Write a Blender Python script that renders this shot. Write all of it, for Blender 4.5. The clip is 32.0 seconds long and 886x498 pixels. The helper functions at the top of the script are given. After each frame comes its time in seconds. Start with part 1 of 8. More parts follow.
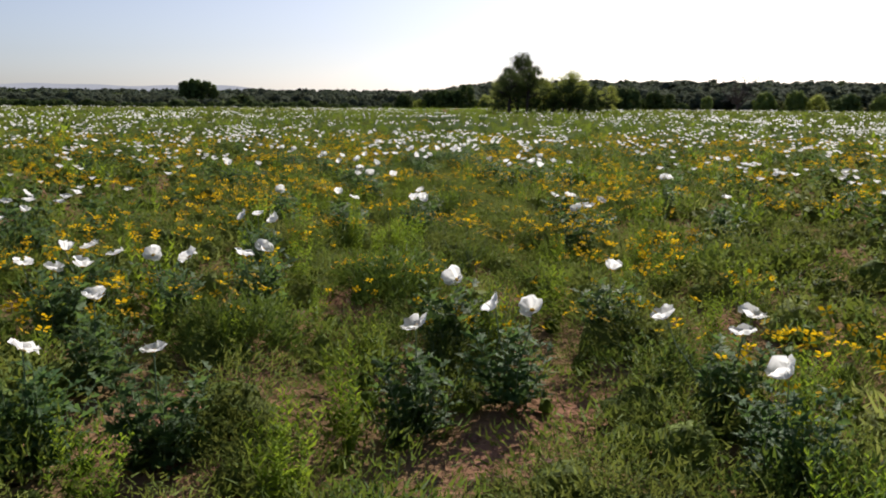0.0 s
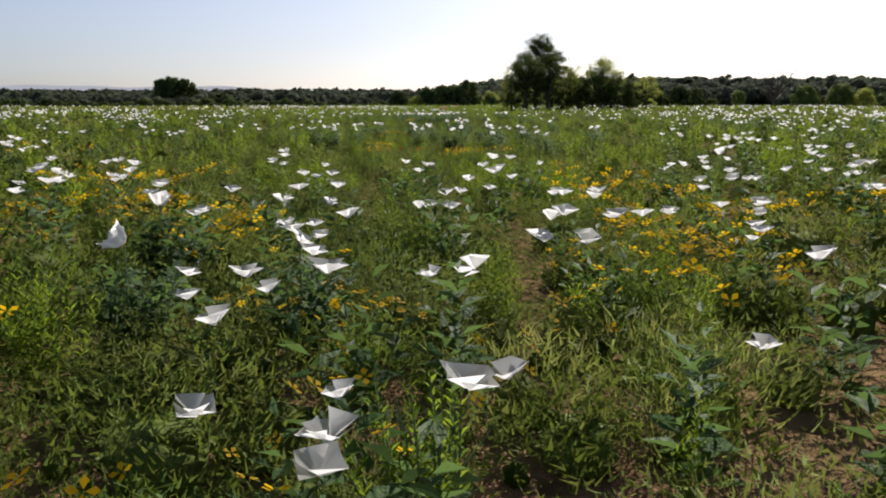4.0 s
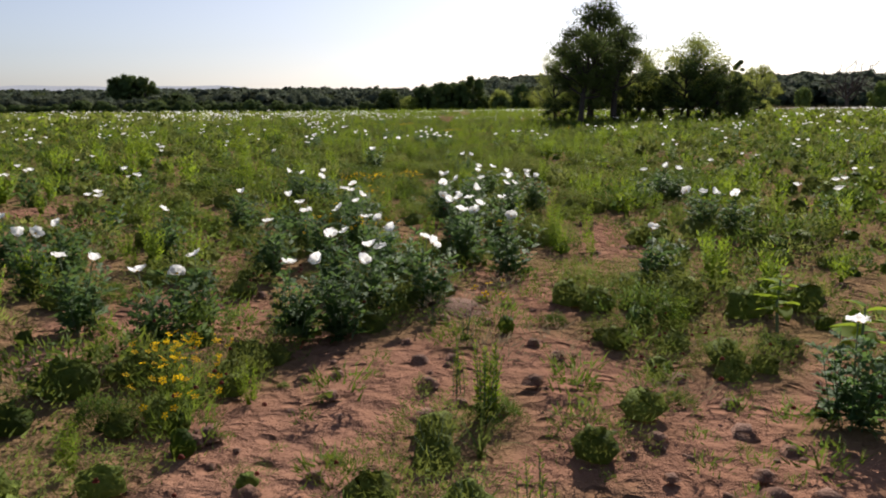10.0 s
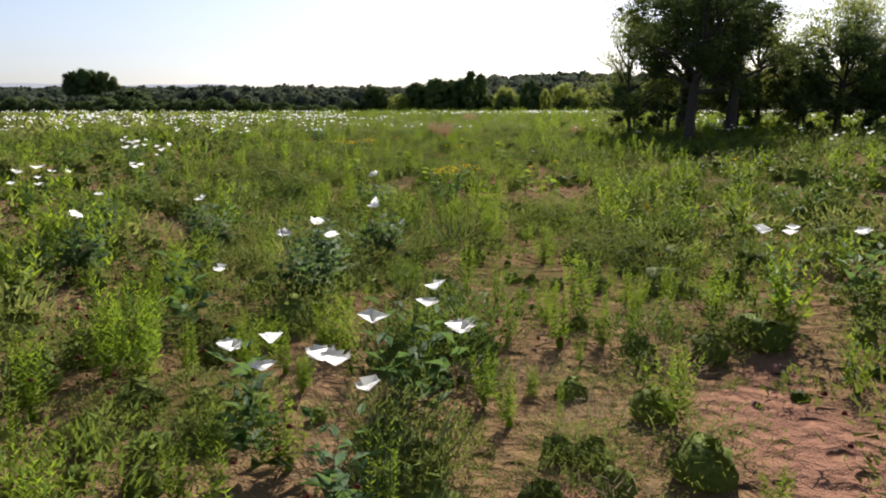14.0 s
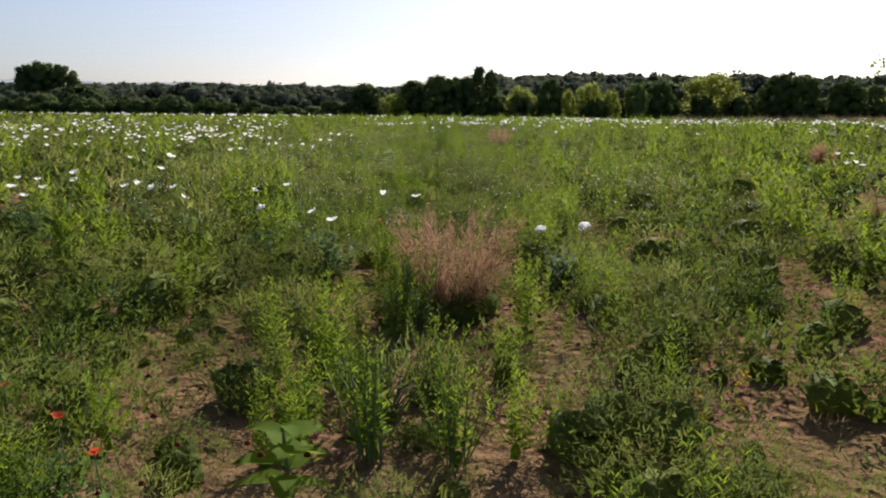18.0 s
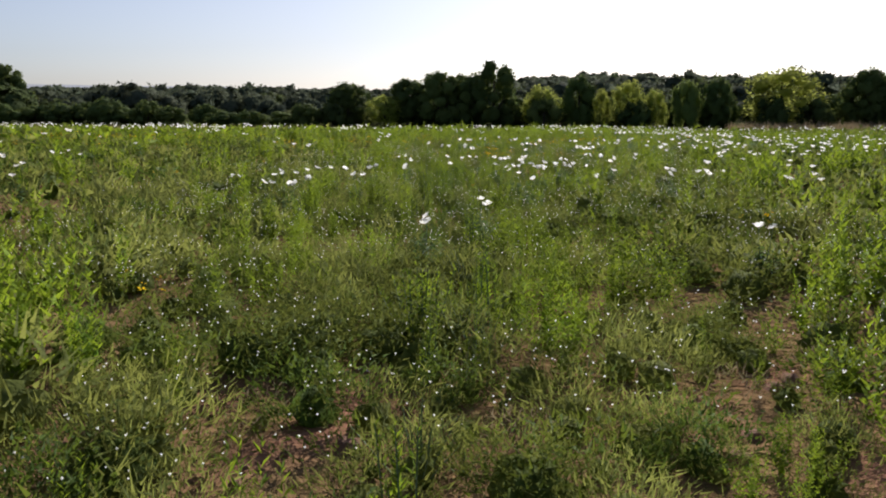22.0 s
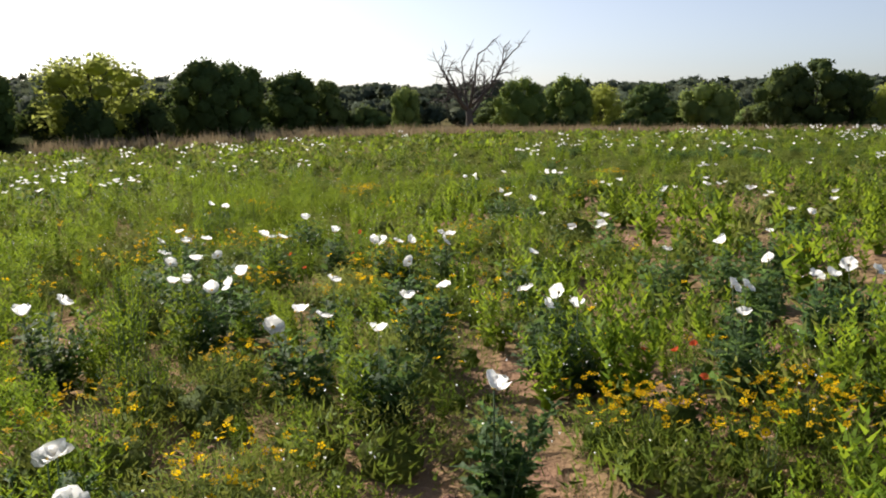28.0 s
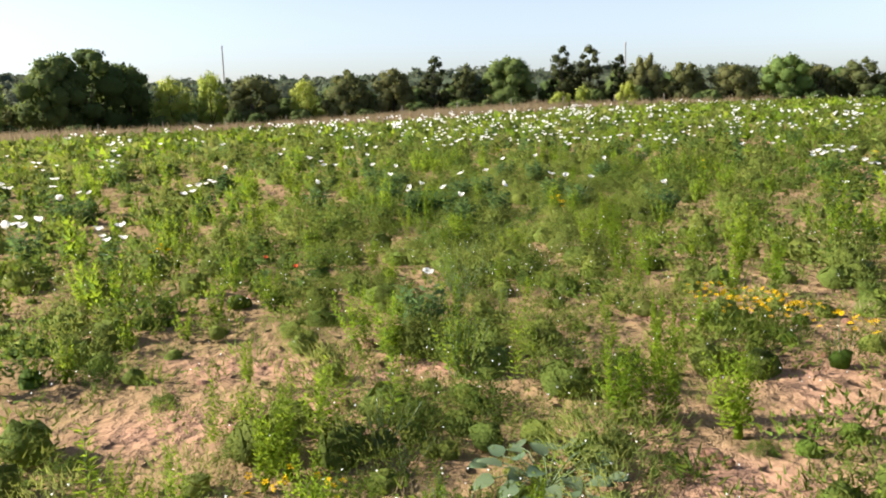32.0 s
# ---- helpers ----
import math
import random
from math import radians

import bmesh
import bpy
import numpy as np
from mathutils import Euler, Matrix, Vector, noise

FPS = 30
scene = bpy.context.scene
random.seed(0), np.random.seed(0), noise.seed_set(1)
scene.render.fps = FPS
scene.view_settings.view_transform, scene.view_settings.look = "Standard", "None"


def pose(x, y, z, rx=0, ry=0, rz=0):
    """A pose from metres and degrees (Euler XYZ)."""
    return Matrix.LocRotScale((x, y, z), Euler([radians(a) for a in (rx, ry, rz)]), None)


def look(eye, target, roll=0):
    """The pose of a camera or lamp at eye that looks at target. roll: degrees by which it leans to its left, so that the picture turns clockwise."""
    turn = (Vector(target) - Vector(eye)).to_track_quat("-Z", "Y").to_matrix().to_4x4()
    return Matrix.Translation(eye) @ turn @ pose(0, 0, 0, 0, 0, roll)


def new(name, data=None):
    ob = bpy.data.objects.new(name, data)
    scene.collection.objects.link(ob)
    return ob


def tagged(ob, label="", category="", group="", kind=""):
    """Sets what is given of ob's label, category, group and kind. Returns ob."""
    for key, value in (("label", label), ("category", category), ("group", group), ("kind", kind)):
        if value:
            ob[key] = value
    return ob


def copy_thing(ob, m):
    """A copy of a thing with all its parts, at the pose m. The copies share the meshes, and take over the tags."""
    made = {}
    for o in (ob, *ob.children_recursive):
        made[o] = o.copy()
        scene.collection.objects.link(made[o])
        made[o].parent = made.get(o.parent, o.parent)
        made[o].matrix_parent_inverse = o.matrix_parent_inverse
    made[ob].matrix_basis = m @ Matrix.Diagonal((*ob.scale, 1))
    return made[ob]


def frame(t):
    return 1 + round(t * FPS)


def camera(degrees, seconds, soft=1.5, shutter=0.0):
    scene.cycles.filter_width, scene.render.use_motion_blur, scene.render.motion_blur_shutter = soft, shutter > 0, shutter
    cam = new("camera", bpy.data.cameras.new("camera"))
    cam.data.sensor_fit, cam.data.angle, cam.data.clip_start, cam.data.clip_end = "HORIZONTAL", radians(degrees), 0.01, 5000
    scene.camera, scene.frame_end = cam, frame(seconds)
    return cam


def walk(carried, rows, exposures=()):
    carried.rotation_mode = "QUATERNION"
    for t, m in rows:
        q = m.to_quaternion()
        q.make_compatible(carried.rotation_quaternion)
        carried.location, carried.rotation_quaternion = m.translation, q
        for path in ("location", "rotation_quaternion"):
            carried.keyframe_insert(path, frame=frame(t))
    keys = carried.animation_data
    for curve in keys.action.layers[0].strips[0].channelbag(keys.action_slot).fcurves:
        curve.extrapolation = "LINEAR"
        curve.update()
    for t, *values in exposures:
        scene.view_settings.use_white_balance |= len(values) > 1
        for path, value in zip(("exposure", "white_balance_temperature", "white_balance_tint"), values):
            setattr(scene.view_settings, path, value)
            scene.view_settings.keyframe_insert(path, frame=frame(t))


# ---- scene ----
cam = camera(56.3, 32.0, soft=1.95)
PATH = [
    (0, (-0.06, -0.145, 1.698), (-0.058, 1.825, 1.349), 0.4),
    (0.5, (-0.05, 2.932, 1.797), (-0.048, 4.902, 1.447), 0.4),
    (1, (-0.032, 6.135, 1.81), (-0.03, 8.105, 1.461), 0.3),
    (1.5, (0.0, 9.178, 1.774), (0.001, 11.148, 1.425), 0.2),
    (2, (0.012, 12.046, 1.636), (0.011, 14.015, 1.288), 0.1),
    (2.5, (0.024, 14.92, 1.487), (0.022, 16.889, 1.137), -0.1),
    (3, (0.037, 17.992, 1.334), (0.037, 19.961, 0.983), -0.0),
    (3.5, (0.057, 20.97, 1.197), (0.057, 22.939, 0.847), 0.0),
    (5.5, (0.085, 33.102, 1.328), (0.083, 35.071, 0.976), 0.0),
    (6, (0.09, 36.176, 1.379), (0.088, 38.144, 1.027), -0.0),
    (6.5, (0.077, 39.112, 1.436), (0.077, 41.08, 1.083), -0.1),
    (7, (0.078, 42.007, 1.512), (0.077, 43.975, 1.158), -0.1),
    (7.5, (0.047, 44.915, 1.522), (0.047, 46.883, 1.169), -0.1),
    (8, (0.013, 47.841, 1.543), (0.013, 49.809, 1.19), -0.2),
    (8.5, (-0.047, 50.918, 1.566), (-0.044, 52.886, 1.213), -0.2),
    (9, (-0.028, 53.882, 1.598), (-0.027, 55.85, 1.244), -0.2),
    (9.5, (-0.043, 56.937, 1.655), (-0.042, 58.905, 1.301), -0.2),
    (10, (-0.059, 59.943, 1.714), (-0.058, 61.911, 1.36), -0.3),
    (10.5, (-0.095, 63.073, 1.764), (-0.09, 65.041, 1.41), -0.1),
    (11, (-0.079, 66.132, 1.838), (-0.075, 68.099, 1.483), -0.3),
    (11.5, (-0.055, 69.071, 1.857), (-0.051, 71.039, 1.502), -0.3),
    (12, (-0.048, 71.896, 1.86), (-0.043, 73.864, 1.507), -0.4),
    (12.5, (-0.043, 74.685, 1.788), (-0.033, 76.653, 1.433), -0.1),
    (13, (0.003, 78.018, 1.62), (0.013, 79.985, 1.265), -0.1),
    (13.5, (0.133, 81.246, 1.564), (0.144, 83.214, 1.209), -0.1),
    (15.5, (0.113, 92.988, 1.459), (0.121, 94.956, 1.107), 0.5),
    (16, (0.126, 96.021, 1.496), (0.136, 97.989, 1.143), 0.6),
    (16.5, (0.085, 99.042, 1.526), (0.095, 101.011, 1.174), 0.4),
    (17, (0.066, 101.98, 1.523), (0.074, 103.949, 1.172), 0.4),
    (17.5, (0.077, 104.929, 1.554), (0.086, 106.898, 1.202), 0.5),
    (18, (0.084, 107.942, 1.604), (0.095, 109.91, 1.252), 0.6),
    (18.5, (0.044, 110.918, 1.634), (0.055, 112.887, 1.282), 0.6),
    (19, (0.009, 113.893, 1.683), (0.02, 115.863, 1.332), 0.5),
    (19.5, (-0.026, 116.934, 1.729), (-0.017, 118.903, 1.378), 0.5),
    (20, (-0.048, 120.016, 1.744), (-0.04, 121.985, 1.393), 0.5),
    (20.5, (-0.062, 123.096, 1.706), (-0.056, 125.065, 1.358), 0.4),
    (21, (-0.092, 126.066, 1.671), (-0.088, 128.035, 1.323), 0.5),
    (21.5, (-0.088, 129.173, 1.661), (-0.084, 131.142, 1.315), 0.4),
    (22, (-0.054, 132.124, 1.666), (-0.043, 134.095, 1.32), 0.4),
    (22.5, (-0.073, 135.097, 1.619), (-0.029, 137.067, 1.275), 0.3),
    (23, (-0.097, 138.044, 1.545), (0.009, 140.012, 1.201), 0.4),
    (23.5, (-0.073, 140.943, 1.477), (0.121, 142.904, 1.134), 0.5),
    (24, (-0.022, 143.903, 1.45), (0.281, 145.85, 1.11), 0.3),
    (24.5, (0.256, 147.071, 1.474), (0.718, 148.987, 1.136), 0.4),
    (25, (0.618, 149.982, 1.586), (1.257, 151.846, 1.247), 0.4),
    (25.5, (1.03, 153.003, 1.607), (1.84, 154.8, 1.271), 0.3),
    (27.5, (3.887, 164.679, 1.61), (5.312, 166.044, 1.278), -0.4),
    (28, (5.172, 167.792, 1.606), (6.728, 169.003, 1.273), -0.6),
    (28.5, (6.617, 170.586, 1.612), (8.292, 171.627, 1.277), -0.7),
    (29, (8.159, 172.954, 1.601), (9.933, 173.815, 1.265), -0.8),
    (29.5, (9.676, 175.038, 1.591), (11.532, 175.701, 1.252), -1.0),
    (30, (11.329, 176.872, 1.584), (13.247, 177.325, 1.241), -1.2),
    (30.5, (13.167, 178.463, 1.575), (15.122, 178.699, 1.227), -1.2),
    (31, (15.233, 179.928, 1.592), (17.201, 179.937, 1.239), -1.1),
    (31.5, (17.731, 181.113, 1.543), (19.684, 180.877, 1.186), -1.3),
    (32, (19.995, 182.072, 1.615), (21.899, 181.581, 1.25), -1.3),
]
walk(cam, [(t, look(eye, target, roll)) for t, eye, target, roll in PATH], exposures=[(0, 0.10, 6550, 15), (2, -0.04, 6550, 15), (3, 0.02, 6550, 15), (6, 0.16, 6550, 15), (7, 0.24, 6500, 15), (8, 0.25, 6600, 15), (10, 0.18, 6650, 15), (12, 0.30, 6550, 15), (13, 0.48, 6550, 15), (16, 0.48, 6550, 15), (17, 0.34, 6550, 15), (18, 0.18, 6550, 15), (19, -0.04, 6550, 15), (20, 0.0, 6550, 15), (21, 0.08, 6550, 15), (22, 0.10, 6550, 15), (24, 0.08, 6550, 15), (25, -0.02, 6550, 15), (28, 0.56, 6850, 13), (30, 0.90, 6950, 13), (31, 1.10, 6950, 13), (32, 1.34, 6950, 13)])

# ---------------------------------------------------------------- world and sun
SUN_EL, SUN_AZ = 31.0, 18.0        # degrees; azimuth from +y towards +x
world = bpy.data.worlds.new("world")
scene.world = world
world.use_nodes = True
wn = world.node_tree
sky = wn.nodes.new("ShaderNodeTexSky")
sky.sky_type = 'NISHITA'
sky.sun_disc = False
sky.sun_elevation = radians(SUN_EL)
sky.sun_rotation = radians(SUN_AZ)
sky.air_density = 0.8
sky.dust_density = 1.0
sky.ozone_density = 3.0
wn.nodes["Background"].inputs[1].default_value = 0.085
hazy = wn.nodes.new("ShaderNodeHueSaturation")
hazy.inputs["Saturation"].default_value = 0.66
wn.links.new(sky.outputs[0], hazy.inputs["Color"])
veil = wn.nodes.new("ShaderNodeMix")
veil.data_type, veil.blend_type = "RGBA", "MULTIPLY"
veil.inputs[0].default_value = 1.0
veil.inputs[7].default_value = (0.95, 0.99, 1.06, 1)
wn.links.new(hazy.outputs[0], veil.inputs[6])
wn.links.new(veil.outputs[2], wn.nodes["Background"].inputs[0])
sun = new("sun", bpy.data.lights.new("sun", "SUN"))
sun.data.energy = 5.0
sun.data.angle = radians(0.6)
sun.data.color = (1.0, 0.95, 0.85)
sun_dir = Vector((math.sin(radians(SUN_AZ)) * math.cos(radians(SUN_EL)),
                  math.cos(radians(SUN_AZ)) * math.cos(radians(SUN_EL)), math.sin(radians(SUN_EL))))
sun.matrix_world = look(sun_dir * 50 + Vector((0, 80, 0)), (0, 80, 0))

# ---------------------------------------------------------------- helpers
rng = np.random.default_rng(7)


def fast_mesh(name, V, F, mat=None, smooth=False, N=None):
    """A mesh from arrays of corners (n, 3) and faces (m, k), with soft normals N for each corner if given."""
    V, F = np.asarray(V, np.float32), np.asarray(F, np.int32)
    if N is not None:
        face = np.cross(V[F[:, 1]] - V[F[:, 0]], V[F[:, 2]] - V[F[:, 0]])
        away = (face * N[F].mean(1)).sum(-1) < 0
        F = F.copy()
        F[away] = F[away][:, ::-1]
        smooth = True
    me = bpy.data.meshes.new(name)
    me.vertices.add(len(V))
    me.vertices.foreach_set("co", V.ravel())
    me.loops.add(F.size)
    me.loops.foreach_set("vertex_index", F.ravel())
    me.polygons.add(len(F))
    me.polygons.foreach_set("loop_start", np.arange(len(F), dtype=np.int32) * F.shape[1])
    if smooth:
        me.polygons.foreach_set("use_smooth", np.ones(len(F), bool))
    me.update(calc_edges=True)
    if N is not None:
        me.attributes.new("custom_normal", "FLOAT_VECTOR", "POINT").data.foreach_set("vector", np.asarray(N, np.float32).ravel())
    if mat:
        me.materials.append(mat)
    return me


def puff(V, loose=0.36):
    """Normals of a leafy cushion or tuft: outwards from its foot, a little uneven from leaf to leaf."""
    r = np.random.default_rng(len(V))
    h = float(V[:, 2].max())
    odd = np.repeat(r.normal(0, loose, (len(V) // 12 + 1, 3)), 12, 0)[:len(V)]
    return unit(unit(V - np.array([0, 0, 0.06 * h])) + odd)


def soft_mesh(name, shape, mat):
    return fast_mesh(name, *shape, mat, N=puff(shape[0]))


def join(*shapes):
    """Several (V, F) with triangles as one."""
    Vs, Fs, n = [], [], 0
    for V, F in shapes:
        Vs.append(V)
        Fs.append(F + n)
        n += len(V)
    return np.concatenate(Vs), np.concatenate(Fs)


def part(name, shape, mat, parent, label="", smooth=False):
    """Links a shape (or a ready mesh) as one mesh object under a thing or a part."""
    me = shape if isinstance(shape, bpy.types.Mesh) else fast_mesh(name, *shape, mat, smooth)
    ob = new(name, me)
    ob.parent = parent
    if label:
        tagged(ob, label)
    return ob


def thing(name, label, category, group="", kind="", at=None):
    ob = new(name)
    ob.empty_display_size = 0.1
    tagged(ob, label, category, group, kind)
    if at is not None:
        ob.matrix_basis = at
    return ob


def unit(v):
    return v / np.maximum(np.linalg.norm(v, axis=-1, keepdims=True), 1e-9)


def leaves(P, D, L, W, r, fold=0.25):
    """Kite-shaped leaves: from points P along D, of length L and width W, each of two triangles bent along the rib."""
    n = len(P)
    D = unit(D)
    side = unit(np.cross(D, r.normal(size=(n, 3)) * 0.55 + np.array([0, 0, 1.0])))
    up = np.cross(side, D)
    L, W = np.broadcast_to(L, n)[:, None], np.broadcast_to(W, n)[:, None]
    mid = P + D * L * 0.42
    V = np.stack([P, mid + side * W / 2 + up * W * fold, P + D * L - up * L * 0.12, mid - side * W / 2 + up * W * fold], 1).reshape(-1, 3)
    i = np.arange(n)[:, None] * 4
    F = np.concatenate([i + np.array([[0, 1, 2]]), i + np.array([[0, 2, 3]])])
    return V, F


def blades(P, D, L, W, r):
    """Single narrow triangles."""
    n = len(P)
    D = unit(D)
    side = unit(np.cross(D, r.normal(size=(n, 3))))
    L, W = np.broadcast_to(L, n)[:, None], np.broadcast_to(W, n)[:, None]
    V = np.stack([P - side * W / 2, P + side * W / 2, P + D * L], 1).reshape(-1, 3)
    return V, np.arange(3 * n).reshape(-1, 3)


def lobed(P, D, L, W, r):
    """Jagged leaves of six triangles, as of a thistle or a poppy."""
    n = len(P)
    D = unit(D)
    side = unit(np.cross(D, r.normal(size=(n, 3)) * 0.5 + np.array([0, 0, 1.0])))
    up = np.cross(side, D)
    L, W = np.broadcast_to(L, n)[:, None, None], np.broadcast_to(W, n)[:, None, None]
    prof = np.array([[0, 0, 0], [0.30, 0.5, 0.12], [0.36, 0.16, 0.03], [0.62, 0.48, 0.10], [0.68, 0.14, 0.0], [1.0, 0, -0.15],
                     [0.68, -0.14, 0.0], [0.62, -0.48, 0.10], [0.36, -0.16, 0.03], [0.30, -0.5, 0.12]])
    V = (P[:, None] + D[:, None] * L * prof[None, :, :1] + side[:, None] * W * prof[None, :, 1:2] + up[:, None] * L * prof[None, :, 2:]).reshape(-1, 3)
    tri = np.array([[0, 2, 1], [2, 4, 3], [4, 6, 5], [0, 9, 8], [8, 7, 6], [0, 8, 2], [2, 8, 6], [2, 6, 4]])
    F = (np.arange(n)[:, None, None] * 10 + tri[None]).reshape(-1, 3)
    return V, F


def tube(path, radii, sides=4):
    """A tapered tube along points."""
    path = np.asarray(path, float)
    d = unit(np.gradient(path, axis=0))
    a = unit(np.cross(d, np.array([0.31, 0.17, 0.93])))
    b = np.cross(d, a)
    ang = np.arange(sides) * 2 * math.pi / sides
    ring = path[:, None] + (a[:, None] * np.cos(ang)[None, :, None] + b[:, None] * np.sin(ang)[None, :, None]) * np.asarray(radii)[:, None, None]
    k = len(path)
    V = ring.reshape(-1, 3)
    F = []
    for i in range(k - 1):
        for j in range(sides):
            p, q = i * sides + j, i * sides + (j + 1) % sides
            F += [[p, q, q + sides], [p, q + sides, p + sides]]
    return V, np.array(F)


def spread(protos, which, X, Y, Z, yaw, scale, soft=False):
    """Lays shapes out at many places and gives them back as one, with a tone for each plant and soft normals if asked."""
    out, tone, normals = [], [], []
    for k, (V, F) in enumerate(protos):
        m = np.nonzero(which == k)[0]
        if not len(m):
            continue
        c, s, sc = np.cos(yaw[m])[:, None], np.sin(yaw[m])[:, None], scale[m][:, None]
        W = np.stack([(V[None, :, 0] * c - V[None, :, 1] * s) * sc + X[m][:, None],
                      (V[None, :, 0] * s + V[None, :, 1] * c) * sc + Y[m][:, None],
                      V[None, :, 2] * sc + Z[m][:, None]], -1)
        G = F[None] + (np.arange(len(m)) * len(V))[:, None, None]
        out.append((W.reshape(-1, 3), G.reshape(-1, F.shape[1])))
        tone.append(np.repeat((clump_cells(X[m], Y[m], CLUMP, 3.0)[1] * 5.0 + 0.3 * ((X[m] * 7.31 + Y[m] * 3.77) % 1.0)) % 1.0, len(V)))
        if soft:
            N = puff(V)
            normals.append(np.stack([N[None, :, 0] * c - N[None, :, 1] * s, N[None, :, 0] * s + N[None, :, 1] * c, np.broadcast_to(N[None, :, 2], W.shape[:2])], -1).reshape(-1, 3))
    return (*join(*out), np.concatenate(tone), np.concatenate(normals) if soft else None)


def wave(x, y, size, seed):
    """A smooth uneven field of about -1 to 1 with features of that size."""
    r = np.random.default_rng(seed)
    v = np.zeros(np.shape(x))
    for k in range(7):
        a, p, f = r.uniform(0, 2 * math.pi), r.uniform(0, 2 * math.pi), r.uniform(0.6, 1.7) / size
        v = v + np.sin((np.cos(a) * x + np.sin(a) * y) * f * 2 * math.pi + p + 1.3 * np.sin((np.sin(a) * x - np.cos(a) * y) * f * 3.1))
    return v / 3.2


def smooth01(t):
    t = np.clip(t, 0, 1)
    return t * t * (3 - 2 * t)


def ground_z(x, y):
    """The lie of the land: a flat field that dips at its far edge, with wooded slopes rising beyond."""
    x, y = np.asarray(x, float), np.asarray(y, float)
    z = -0.85 * smooth01((y - 150) / 65) * (1 - 0.5 * smooth01((x - 20) / 40))
    z = z - 1.6 * smooth01((x - 55) / 70) * smooth01((y - 142) / 45)
    z = z - 0.1 * smooth01((x - 8) / 14) * smooth01((y - 160) / 15)
    far = np.maximum(np.maximum(y - 228, (x - 138) * 1.0), np.maximum(-(x + 160) * 0.5, -(y + 120) * 0.6))
    steep = 0.021 + 0.028 * smooth01((x + 25) / 100) * smooth01((y - 200) / 60)
    z = z + 34 * (1 - np.exp(-np.maximum(far, 0) * steep / 34))
    return z


def lane_distance(x, y):
    """Distance from the line down the middle of the field that bends to the right at its end."""
    x, y = np.asarray(x, float), np.asarray(y, float)
    best = np.full(np.shape(x), 1e9)
    pts = [(0, 0), (0, 145), (1.5, 155), (4.5, 166), (8.5, 173.5), (14, 179), (20, 182), (24, 181.2), (29, 179.4), (37, 175)]
    for (ax, ay), (bx, by) in zip(pts, pts[1:]):
        dx, dy = bx - ax, by - ay
        t = np.clip(((x - ax) * dx + (y - ay) * dy) / (dx * dx + dy * dy), 0, 1)
        best = np.minimum(best, np.hypot(x - ax - t * dx, y - ay - t * dy))
    return best


# ---------------------------------------------------------------- materials
def material(name):
    m = bpy.data.materials.new(name)
    m.use_nodes = True
    nt = m.node_tree
    nt.nodes.clear()
    out = nt.nodes.new("ShaderNodeOutputMaterial")
    return m, nt, out


def node(nt, kind, **inputs):
    n = nt.nodes.new(kind)
    for k, v in inputs.items():
        k = k.replace("_", " ")
        if hasattr(v, "is_linked"):
            nt.links.new(v, n.inputs[k])
        else:
            n.inputs[k].default_value = v
    return n


def mix_rgb(nt, fac, a, b, blend="MIX"):
    n = nt.nodes.new("ShaderNodeMix")
    n.data_type, n.blend_type = "RGBA", blend
    for i, v in ((0, fac), (6, a), (7, b)):
        if hasattr(v, "is_linked"):
            nt.links.new(v, n.inputs[i])
        else:
            n.inputs[i].default_value = v if i == 0 else (*v, 1)
    return n.outputs[2]


def mathn(nt, op, a, b=0.5, clamp=False):
    n = nt.nodes.new("ShaderNodeMath")
    n.operation, n.use_clamp = op, clamp
    for i, v in ((0, a), (1, b)):
        if hasattr(v, "is_linked"):
            nt.links.new(v, n.inputs[i])
        else:
            n.inputs[i].default_value = v
    return n.outputs[0]


